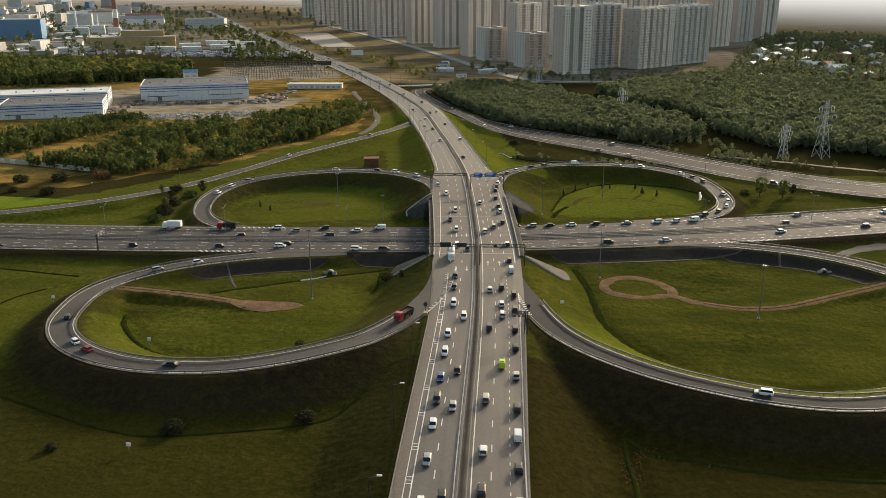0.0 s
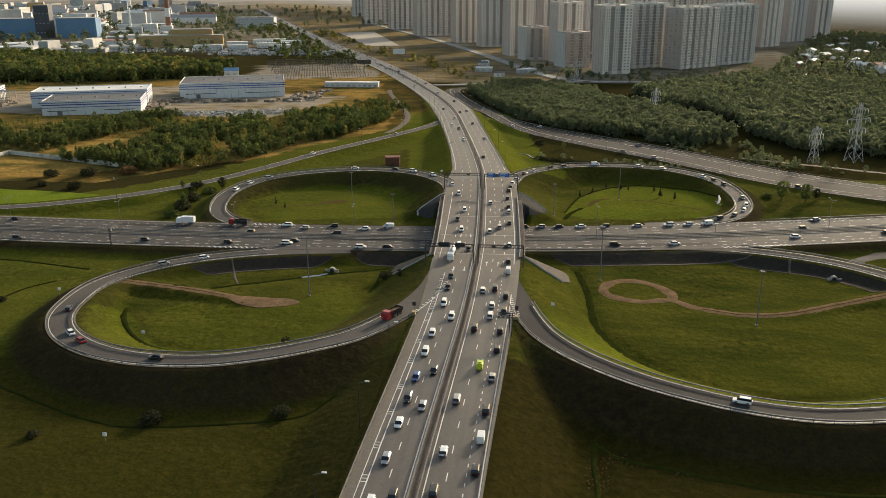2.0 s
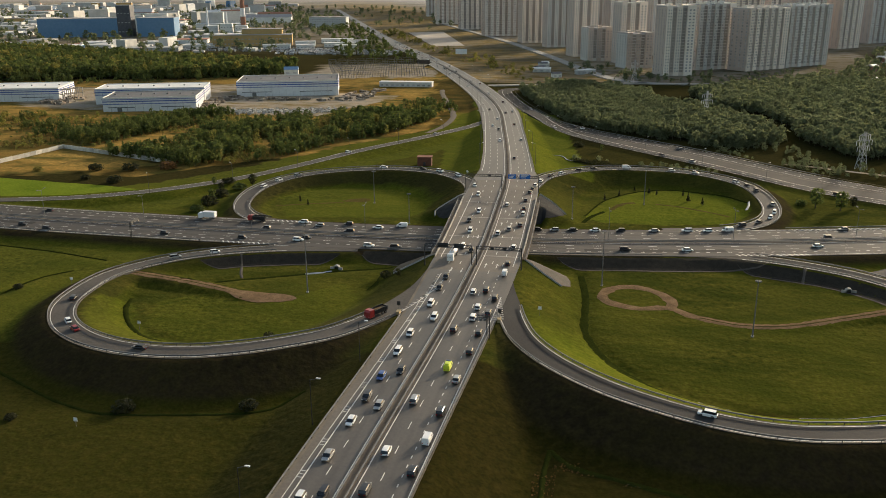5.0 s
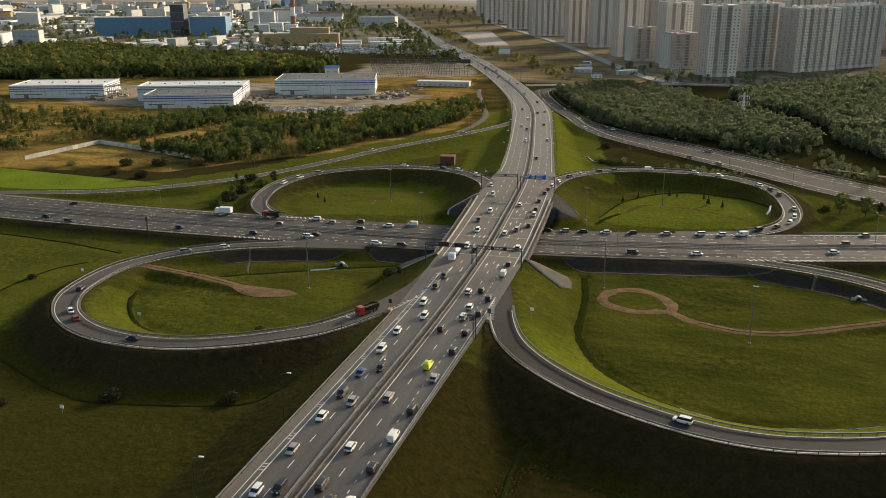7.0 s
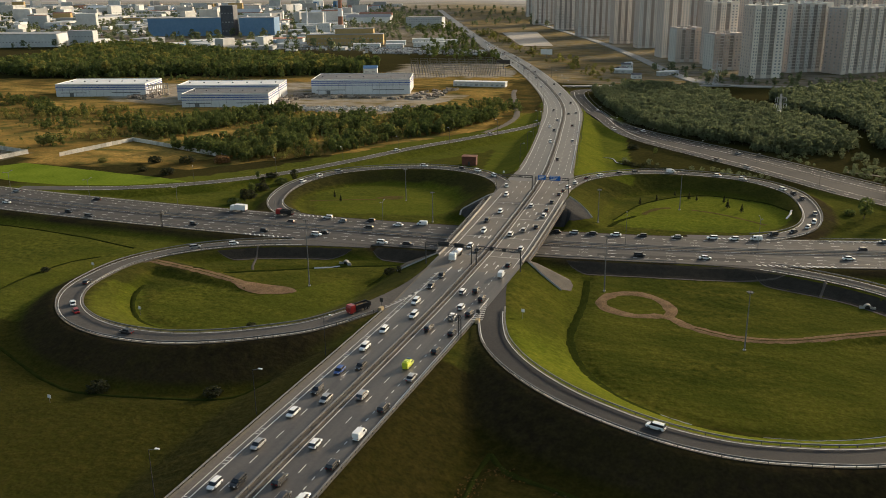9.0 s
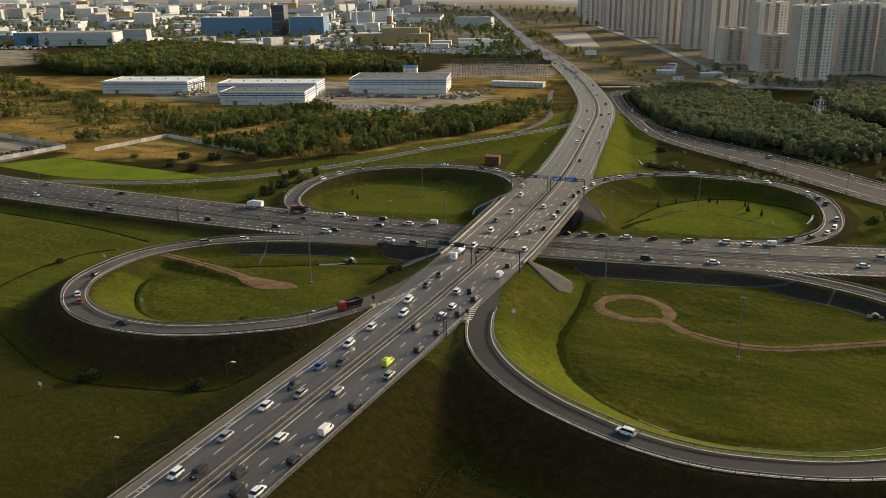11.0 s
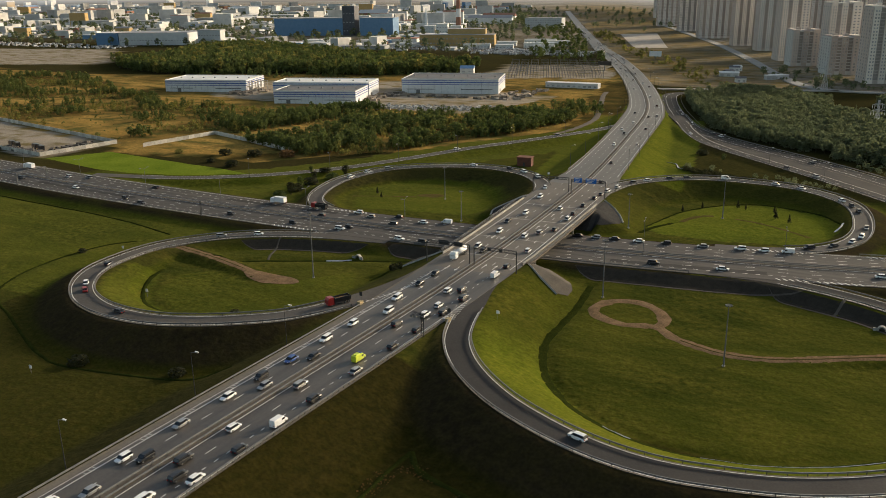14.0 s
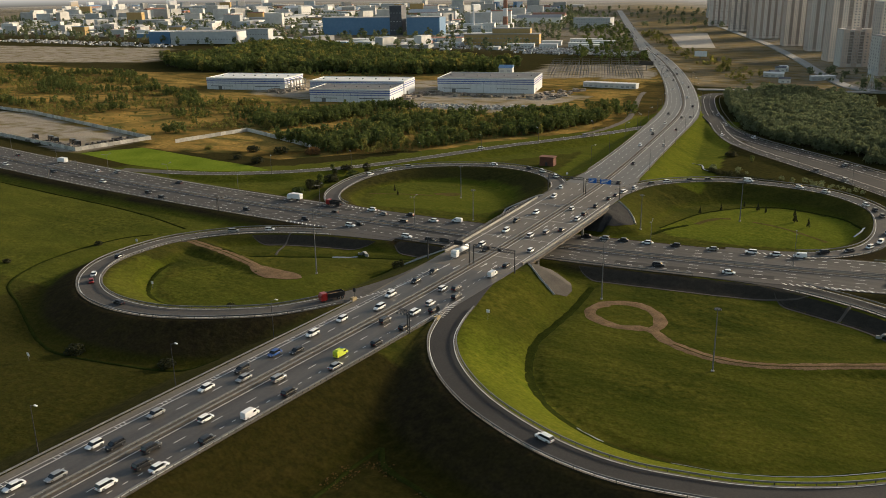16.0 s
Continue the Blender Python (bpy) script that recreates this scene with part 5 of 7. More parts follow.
LANES_NORTH = [("white", 706, -6.8), ("dark", 702, -3.2), ("dark", 740, -8.9), ("white", 726, -6.8), ("white", 724, 3.7), ("white", 782, -10), ("white", 754, -6.7), ("white", 766, 3.7), ("silver", 730, 7.3), ("dark", 736, 11), ("white", 708, 10.8), ("white", 752, 11.1), ("dark", 760, 11),
               ("dark", 774, 10.9), ("dark", 818, 7.3), ("dark", 864, 3.7), ("white", 919, -3.2), ("white", 923, 9.2), ("dark", 963, -3.2), ("white", 979, -6.7), ("dark", 985, 7.4), ("white", 1011, -3.2), ("dark", 1061, -6.9)]
LANES_FAR = [("dark", 1107, 7.3), ("white", 1163, 3.7), ("silver", 1049, 9), ("dark", 1043, 3.7), ("white", 1219, -6.8), ("dark", 1236, 7.3), ("white", 1265, 3.7), ("dark", 1293, -3.3), ("white", 1330, -6.9), ("dark", 1352, 3.7), ("white", 1391, -3.3), ("silver", 1411, 7.3), ("dark", 1459, -6.8), ("white", 1475, 3.7),
             ("white", 1500, -3.3), ("dark", 1520, -6.8), ("white", 1548, 7.3), ("white", 1580, -3.3), ("dark", 1600, 3.7), ("white", 1640, -6.8), ("dark", 1690, 3.7), ("white", 1720, -3.3), ("white", 1780, 7.3)]
LANES_LOW = [("dark", 920, -11), ("dark", 924, 10.2), ("dark", 938, 13.7), ("dark", 987, 10.2), ("box", 993, -13.7), ("dark", 1019, 10.4), ("dark", 1023, -3.5), ("dark", 1043, 6.8), ("white", 1041, 10.2), ("white", 1035, -13.6), ("silver", 1043, -10.2), ("dark", 1057, -3.4), ("dark", 1054, -13.8), ("white", 1067, -10.4),
             ("van", 1076, -13.8), ("white", 1069, 13.6), ("dark", 1079, 13.8), ("van", 1205, -14.3), ("white", 1197, -14.2), ("white", 1189, -14.2), ("silver", 1176, -14.1), ("dark", 1163, -14.3)]
LANES_LOW_MORE = [("white", 1153, -14.2), ("dark", 1144, -14.2), ("silver", 1137, -14.2), ("dark", 1130, -14.2), ("dark", 1161, 10.3), ("white", 1183, 10.3), ("white", 1231, 6.8), ("dark", 1239, -3.4), ("silver", 1251, -13.9), ("dump", 1015, -13.8), ("white", 860, -7), ("dark", 842, 7), ("box", 822, -10), ("white", 800, 10.3),
                  ("dark", 780, -6.8), ("white", 766, 6.8), ("dark", 1268, 6.8), ("white", 1290, -10.2), ("dark", 1310, 10.2), ("white", 885, 6.8), ("silver", 872, -10.3)]
LOOPS = [(SW, 1, [("silver", 222, 0.5), ("white", 236, 0.5), ("dark", 171, 1.2), ("white", 149, 1.0), ("red", 141, 0.7), ("dark", 113, 0.4), ("dump", 46, 0.3)]), (SE, -1, [("white", 110, -1.0)]),
         (NW, -1, [("white", 151, -1.2), ("white", 139, -1.0), ("silver", 127, -1.0), ("white", 83, 1.2), ("dark", 62, 1.2), ("white", 52, 1.2), ("white", 38, 1.2), ("white", 16, 1.2)]),
         (NE, 1, [("dark", 4, 1.2), ("dark", 11, 1.4), ("white", 18, 1.3), ("white", 28, 1.3), ("dark", 41, 1.2), ("white", 50, 1.2), ("dark", 62, 1.2), ("dark", 71, 1.2), ("van", 89, 0.3), ("white", 111, 1.2), ("white", 123, 1.2), ("white", 146, 1.2), ("dark", 154, 1.0), ("dark", 162, 0.2), ("silver", 184, -1),
                  ("white", 196, -1), ("white", 204, -0.6), ("dark", 214, 0.4), ("dark", 224, 1.2)]),
         (NER, 1, [("white", 74, 2), ("dark", 176, 1.6), ("silver", 198, 1.6), ("dark", 285, 1.6)]), (FAR, -1, [("white", 245, -2), ("dark", 236, -2), ("white", 195, -2), ("white", 150, -2), ("silver", 330, 2)]), (NWR, -1, [("white", 177, 0), ("silver", 102, 0)])]
CAR = 0.88        # compact cars
made = {}
pick = random.Random(5)


def put_vehicle(road, heading, kind, s, off):
    key = {"ambulance": ("ambulance", "yellow"), "van": ("van", "white"), "tank": ("tank", "white"), "box": ("box", "white"), "dump": ("dump", "red")}.get(kind)
    if key is None:
        key = (pick.choice(("sedan", "sedan", "suv", "hatch")), kind)
    x, y, z, h = road.at(s, off, 0.035 if road in (MAIN,) else 0.0)
    place = pose(x, y, z, 0, 0, h + (0 if heading > 0 else 180))
    if key in made:
        copy_thing(made[key], place)
    else:
        e = lorry(*key) if key[0] in ("dump", "tank", "box") else car(*key)
        size = CAR if kind not in ("van", "ambulance") else 0.78
        e.matrix_basis = place @ Matrix.Diagonal((size, size, size, 1))
        made[key] = e


for k in range(42):       # dense traffic farther along the motorway
    LANES_FAR.append((pick.choice(("white", "white", "dark", "silver")), 1380 + 26 * k + pick.uniform(-9, 9), pick.choice((-3.3, -6.8, 3.7, 7.3))))
for row in (LANES_SOUTH, LANES_NEAR, LANES_NORTH, LANES_FAR):
    for kind, s, off in row:
        put_vehicle(MAIN, 1 if off > 0 else -1, kind, s, off)
for row in (LANES_LOW, LANES_LOW_MORE):
    for kind, s, off in row:
        put_vehicle(LOW, 1 if off > 0 else -1, kind, s, off)
for road, heading, row in LOOPS:
    for kind, s, off in row:
        put_vehicle(road, heading, kind, s, off)


# ---- trees ----
rnd = np.random.default_rng(8)


def tree_shape(kind, clumps, seed, leaf=1.0, pairs=True):
    """Triangles of a tree one metre high: (n, 3, 3). leaf: the size of the leaf clumps; pairs: two triangles to a clump."""
    r = np.random.default_rng(seed)
    tris = []
    for k in range(clumps):
        u = r.random()
        a = r.uniform(0, 6.283)
        if kind == "conifer":
            z = 0.12 + 0.86 * u
            rad = 0.20 * (1.02 - z) * r.uniform(0.5, 1.15)
            size = 0.07 * (1.25 - z) + 0.02
        elif kind == "bush":
            z = 0.10 + 0.82 * u
            rad = 0.62 * math.sqrt(max(0.03, 1 - (2 * z - 0.75) ** 2 / 1.7)) * r.uniform(0.45, 1.1)
            size = 0.15
        else:
            z = 0.24 + 0.74 * u
            lobe = 1 + 0.28 * math.sin(3 * a + seed) + 0.2 * math.sin(2 * a + 9 * z)
            rad = 0.26 * lobe * math.sqrt(max(0.03, 1 - ((z - 0.6) / 0.42) ** 2)) * (1.1 - 0.6 * r.random() ** 2.2)
            size = 0.085
        c = np.array((rad * math.cos(a), rad * math.sin(a), z))
        n = np.array((math.cos(a) * 0.7, math.sin(a) * 0.7, 0.55)) + (0.45 if pairs else 0.32) * r.normal(size=3)
        n /= np.linalg.norm(n)
        q0 = np.cross(n, r.normal(size=3))
        q0 /= np.linalg.norm(q0)
        q = (q0, np.cross(n, q0))
        s = leaf * size * r.uniform(0.7, 1.35)
        p = [c + s * (q[0] + 0.1 * n), c + s * (0.8 * q[1] - 0.15 * n), c - s * (q[0] * 0.9 - 0.12 * n), c - s * (q[1] - 0.05 * n)]
        tris += [(p[0], p[1], p[2]), (p[0], p[2], p[3])] if pairs else [(p[0], c + s * (0.9 * q[1] - 0.55 * q[0]), c - s * (0.9 * q[1] + 0.55 * q[0]))]
    crown = np.array(tris)
    ring = [np.array((math.cos(b), math.sin(b), 0)) for b in (0, 2.09, 4.19)]
    top = 0.55
    trunk = []
    for k in range(3):
        a0, a1 = ring[k], ring[(k + 1) % 3]
        b0, b1, t0, t1 = a0 * 0.022 - (0, 0, 0.03), a1 * 0.022 - (0, 0, 0.03), a0 * 0.008 + (0, 0, top), a1 * 0.008 + (0, 0, top)
        trunk += [(b0, b1, t1), (b0, t1, t0)]
    return crown, np.array(trunk)


def tri_object(name, tris, mat, parent=None):
    v = np.asarray(tris, np.float32).reshape(-1, 3)
    n = len(v)
    me = bpy.data.meshes.new(name)
    me.vertices.add(n)
    me.vertices.foreach_set("co", v.ravel())
    me.loops.add(n)
    me.loops.foreach_set("vertex_index", np.arange(n, dtype=np.int32))
    me.polygons.add(n // 3)
    me.polygons.foreach_set("loop_start", np.arange(0, n, 3, dtype=np.int32))
    me.update(calc_edges=True)
    me.materials.append(mat)
    ob = new(name, me)
    ob.parent = parent
    return ob


SHAPES = {(k, d): [tree_shape(k, int(n * d), 40 + i, 0.95 / d ** 0.5, False) for i in range(6)] for k, n in (("broad", 120), ("conifer", 95), ("bush", 62)) for d in (1.0, 0.62, 0.3)}
# the deep leaves are paled so their colour holds the haze over the woods
LEAVES = {"green": LEAF, "olive": leaf_material("olive_leaves", (0.14, 0.145, 0.034), (0.27, 0.235, 0.06)),
          "deep": leaf_material("haze_paled_leaves", (0.105, 0.130, 0.062), (0.185, 0.200, 0.104), 0.16), "dark": leaf_material("dark_bush_leaves", (0.022, 0.026, 0.010), (0.048, 0.050, 0.018)), "rust": leaf_material("rusty_leaves", (0.13, 0.075, 0.03), (0.20, 0.11, 0.04))}


def scatter(poly, spacing, seed, patchy=0.0, clear=7.0, avoid=()):
    """Places inside poly, on a shaken grid, off the roads."""
    r = np.random.default_rng(seed)
    xs, ys = [p[0] for p in poly], [p[1] for p in poly]
    gx, gy = np.meshgrid(np.arange(min(xs), max(xs), spacing), np.arange(min(ys), max(ys), spacing))
    x, y = gx.ravel() + r.uniform(-0.45, 0.45, gx.size) * spacing, gy.ravel() + r.uniform(-0.45, 0.45, gx.size) * spacing
    ok = inside(x, y, poly)
    if patchy:
        ok &= smooth_noise(x, y, 55, seed + 3) + 0.4 * smooth_noise(x, y, 17, seed + 4) > patchy
    for hole in avoid:
        ok &= ~inside(x, y, hole)
    x, y = x[ok], y[ok]
    keep = np.ones(len(x), bool)
    for road, _ in BANKS:
        p, w = road.p[::3, :2], np.maximum(road.left, road.right)[::3]
        for c in range(0, len(x), 3000):
            d = np.hypot(x[c:c + 3000, None] - p[None, :, 0], y[c:c + 3000, None] - p[None, :, 1]) - w[None]
            keep[c:c + 3000] &= d.min(1) > clear
    for bx, by, rad in KEEP_CLEAR:
        keep &= np.hypot(x - bx, y - by) > rad
    return x[keep], y[keep]


KEEP_CLEAR = [(-463, 660, 48), (-330, 640, 52), (-360, 600, 20), (-252, 738, 60), (-222, 738, 45), (-275, 715, 40), (-63, 450, 9), (86, 938, 32), (126, 1006, 38), (175, 1010, 45), (230, 1060, 45)]


def wood(name, label, places, sizes, kinds, leaf, seed, cat="trees", detail=1.0):
    """Many trees as one mass: crowns and trunks. detail: 1 near, 0.62 farther, 0.3 far off."""
    r = np.random.default_rng(seed)
    x, y = places
    e = empty(name, label, cat, kind="stuff")
    crowns, trunks = [], []
    for px, py in zip(x, y):
        kind = kinds[int(r.integers(len(kinds)))]
        c, t = SHAPES[kind, detail][int(r.integers(6))]
        h = r.uniform(*sizes) * (0.45 if kind == "bush" else 1)
        a, w = r.uniform(0, 6.283), h * r.uniform(0.85, 1.25)
        m = np.array(((w * math.cos(a), -w * math.sin(a), 0), (w * math.sin(a), w * math.cos(a), 0), (0, 0, h)))
        o = np.array((px, py, ground_at(px, py)))
        crowns.append(c @ m.T + o)
        trunks.append(t @ m.T + o)
    if crowns:
        tagged(tri_object("crown", np.concatenate(crowns), LEAVES[leaf], e), kind="stuff")
        tagged(tri_object("trunk", np.concatenate(trunks), BARK, e), kind="stuff")
    return e


NORTH_WOOD = [(-640, 745), (-600, 752), (-540, 790), (-470, 806), (-412, 803), (-372, 836), (-316, 866), (-325, 930), (-345, 952), (-370, 925), (-450, 985), (-520, 990), (-600, 1030), (-650, 1035), (-720, 1085), (-820, 1105), (-846, 1030), (-790, 930), (-770, 880), (-800, 830), (-735, 775)]
NORTH_EDGE = [(-860, 860), (-800, 830), (-690, 752), (-560, 740), (-440, 770), (-320, 850), (-310, 880), (-420, 815), (-600, 770), (-720, 790), (-800, 880)]
BAND = [(-300, 480), (-246, 503), (-228, 548), (-190, 560), (-165, 585), (-112, 655), (-95, 640), (-90, 603), (-108, 536), (-132, 500), (-144, 462), (-158, 436), (-186, 422), (-212, 428), (-246, 441)]
COPSE = [(-318, 478), (-277, 486), (-260, 520), (-264, 566), (-240, 598), (-266, 602), (-290, 560), (-306, 520)]
SCRUB = [(-900, 690), (-690, 690), (-520, 600), (-360, 575), (-190, 600), (-100, 690), (-80, 640), (-240, 520), (-300, 470), (-330, 410), (-510, 450), (-720, 500), (-1000, 570)]
EAST_WOOD = [(-52, 760), (-29, 676), (13.5, 584), (50, 562), (83, 534), (109, 526), (134, 543), (140, 560), (132, 610), (104, 668), (76, 705), (64, 712), (60, 765), (20, 805), (-30, 815)]
EAST_WOOD_BACK = [(92, 765), (108, 690), (140, 660), (150, 600), (148, 566), (156, 538), (168, 503), (188, 514), (222, 480), (330, 480), (460, 520), (560, 640), (540, 700), (450, 735), (360, 780), (290, 850), (215, 890)]
wood("north_wood", "dense mixed green wood behind the warehouses", scatter(NORTH_WOOD, 6.0, 1), (8, 15), ("broad", "broad", "conifer"), "green", 2, detail=0.62)
wood("north_wood", "lighter olive trees scattered through the wood", scatter(NORTH_WOOD, 14.0, 35, -0.1), (10, 17), ("broad", "conifer"), "olive", 36, detail=0.62)
wood("north_thicket", "ragged low trees at the edge of the wood", scatter(NORTH_EDGE, 6.5, 37, -0.05), (4, 10), ("broad", "bush", "conifer"), "green", 38, detail=0.62)
wood("roadside_wood", "dense dark green thicket along the slip road", scatter(BAND, 3.4, 3, -0.1, 9, CLEARINGS), (3.5, 9), ("broad", "broad", "conifer"), "green", 4)
wood("roadside_wood", "dark green copse between dry clearings", scatter(COPSE, 3.4, 71, -0.4, 9), (3.5, 8.5), ("broad", "conifer"), "green", 72)
wood("roadside_scrub", "olive bushes between the trees along the slip road", scatter(BAND, 5.0, 33, -0.2, 8, CLEARINGS), (3, 7), ("bush", "broad"), "olive", 34, "bushes")
wood("meadow_scrub", "scattered olive bushes over the dry meadow", scatter(SCRUB, 4.6, 5, 0.02, 9, CLEARINGS), (1.8, 6), ("bush", "bush", "bush", "bush", "bush", "broad"), "olive", 6, "bushes", 0.62)
wood("meadow_scrub", "single low bushes on the dry clearings", scatter(SCRUB, 11, 75, -0.3, 9), (1.2, 3.4), ("bush",), "green", 76, "bushes", 0.3)
wood("meadow_copse", "dark green copses in the dry meadow", scatter(SCRUB, 3.8, 9, 0.26, 9, CLEARINGS), (3, 7.5), ("broad", "conifer", "broad", "bush"), "green", 7)
wood("east_wood", "dense dark green wood beside the motorway", scatter(EAST_WOOD, 3.1, 11, -0.55, 5), (5, 9.5), ("broad", "broad", "broad", "bush", "conifer"), "deep", 12)
wood("east_wood", "broad dark green wood in front of the villas", scatter(EAST_WOOD_BACK, 3.7, 13, -0.8), (5.5, 10.5), ("broad", "broad", "broad", "conifer"), "deep", 14, detail=0.62)
wood("villa_trees", "garden trees between the distant houses", scatter([(235, 895), (300, 850), (370, 790), (460, 745), (560, 710), (900, 900), (1150, 1150), (660, 1500), (500, 1600), (380, 1300)], 13, 15, -0.3), (7, 12), ("broad", "broad", "conifer"), "deep", 16, detail=0.3)
wood("roadside_trees", "bushes and trees along the distant motorway", scatter([(-140, 1010), (-110, 960), (-60, 850), (-40, 830), (-30, 870), (-165, 1150), (-258, 1285), (-380, 1600), (-430, 1600)], 8, 17, 0.1, 5), (4, 10), ("broad", "bush"), "olive", 18, detail=0.3)
wood("roadside_trees", "trees between the works and the motorway", scatter([(-330, 1080), (-200, 1010), (-190, 1040), (-330, 1350), (-620, 2000), (-760, 2000), (-480, 1500)], 11, 19, 0.05, 6), (6, 12), ("broad", "bush"), "green", 20, detail=0.3)
wood("city_trees", "trees between the distant industrial buildings", scatter([(-2600, 1000), (-1100, 1050), (-420, 1100), (-500, 1600), (-900, 2600), (-2800, 2600)], 36, 21, 0.0), (8, 15), ("broad", "broad"), "deep", 22, detail=0.3)
wood("stream_bushes", "dark thick bushes along a narrow stream", scatter([(13, 479), (21, 475.5), (30, 472), (42, 468), (54, 464), (53, 460), (40, 463.5), (29, 467), (18, 471.5)], 1.9, 73, -0.4, 2), (2.4, 5), ("bush",), "dark", 74, "bushes")
wood("ramp_bushes", "low bushes along the stream beside the slip road", scatter([(8, 486), (20, 474), (60, 463), (100, 452), (104, 458), (60, 474), (20, 488)], 4.2, 23, -0.1, 3), (3, 6), ("bush",), "deep", 24, "bushes")
wood("field_bushes", "low dark bushes on the rough field below the wood", scatter([(70, 520), (110, 492), (150, 455), (185, 432), (260, 418), (265, 430), (190, 452), (150, 480), (140, 540), (90, 540)], 4.0, 43, -0.05, 4), (2.5, 6), ("bush", "bush", "broad"), "deep", 44, "bushes")
wood("distant_trees", "loose belts of trees on the far plain", scatter([(-620, 1900), (-350, 1660), (-300, 1700), (300, 1760), (100, 2200), (-700, 2900), (-1800, 3200)], 36, 45, 0.2), (9, 16), ("broad", "broad"), "deep", 46, detail=0.3)
wood("tower_trees", "young trees in front of the apartment towers", scatter([(-40, 1000), (40, 850), (100, 830), (280, 930), (240, 1000), (100, 900), (20, 1000)], 10, 25, -0.05), (4, 9), ("broad", "bush"), "deep", 26, detail=0.3)
wood("dry_weeds", "low brown weeds along a foreground ditch", scatter([(28, 138), (33, 138), (34, 162), (58, 155), (60, 157), (37, 168), (30, 172)], 0.9, 77, 0.12, 1), (0.25, 0.8), ("bush",), "rust", 78, "weeds", 0.3)


def tree(x, y, h, leaf="green", kind="broad", label="small leafy green tree standing on grass", seed=1, clumps=260):
    e = empty("tree" if kind != "bush" else "bush", label, "tree" if kind != "bush" else "bush", "single trees", at=(x, y, ground_at(x, y)))
    c, t = tree_shape(kind, clumps, seed)
    c = c.mean(1, keepdims=True) + (c - c.mean(1, keepdims=True)) * 0.7
    k = h * (0.6 if kind == "bush" else 1)
    tri_object("crown", c * (h, h, k), LEAVES[leaf], e)
    p = Pile().tube((0, 0, -0.3), (0, 0, 0.6 * k), 0.03 * h, 0.012 * h, 6)
    for i in range(4):
        a = i * 1.7 + seed
        p.tube((0, 0, (0.25 + 0.08 * i) * k), (0.16 * h * math.cos(a), 0.16 * h * math.sin(a), (0.5 + 0.09 * i) * k), 0.014 * h, 0.005 * h, 4)
    p.done("trunk", BARK, e)


for i, (x, y, h) in enumerate(((35.6, 390.6, 3.4), (41.9, 399.9, 3.2), (55.5, 406.3, 3.8), (58.9, 405.3, 2.8), (70.7, 403.6, 3.6), (72.4, 394.6, 4.6), (48.9, 410.8, 2.6), (78.3, 389.4, 4.0), (-94, 356, 3), (-100, 362, 3.4))):
    tree(x, y, h, "dark", "conifer", "narrow young dark tree in the loop", 60 + i, 160)
for i, (x, y, h) in enumerate(((-138, 337, 5), (-136, 343, 6), (-138.5, 350, 6), (-141, 357, 5.5), (-140, 364, 6), (-143, 371, 5), (-137, 378, 5.5), (-133, 384, 6), (-145, 383, 5), (-150, 378, 4), (126, 393, 9), (135.5, 390, 8.5), (121, 398, 4), (142, 396, 5), (16, 520, 5), (30, 506, 4), (-33, 268, 3.5), (-27, 262, 3))):
    tree(x, y, h, ("green", "dark", "dark")[i % 3] if h < 8 else "green", "broad" if i % 2 or h > 8 else "bush", "leafy green tree on the grass", 80 + i)
for i, (x, y, h, leaf) in enumerate(((-69, 167.5, 4.2, "dark"), (-40, 174, 3.6, "dark"), (-92, 158, 2.2, "dark"), (-48, 205, 2.2, "dark"), (-232, 405, 6, "dark"), (-214, 409, 7, "dark"), (-196, 416, 7, "rust"), (-262, 398, 4, "olive"), (-206, 381, 6, "dark"), (-225, 385, 4, "dark"), (-160, 205, 2.4, "dark"), (-150, 236, 2.6, "dark"))):
    tree(x, y, h, leaf, "bush", "round %s bush on the grass" % {"dark": "very dark green", "deep": "dark green", "rust": "rusty brown", "olive": "olive", "green": "green"}[leaf], 110 + i, 240)

# ---- warehouses ----
DARK_BAND = material("dark_window_band", (0.03, 0.035, 0.05), (0.06, 0.065, 0.08), 0.3, 0.3, 6)
ROOF_WHITE = material("white_roof", (0.62, 0.61, 0.58), (0.78, 0.77, 0.74), 0.05, 0.7, 10)


ROOF_DARK = material("dark_roof_membrane", (0.12, 0.12, 0.12), (0.20, 0.20, 0.20), 0.04, 0.85, 10, spec=0.1)


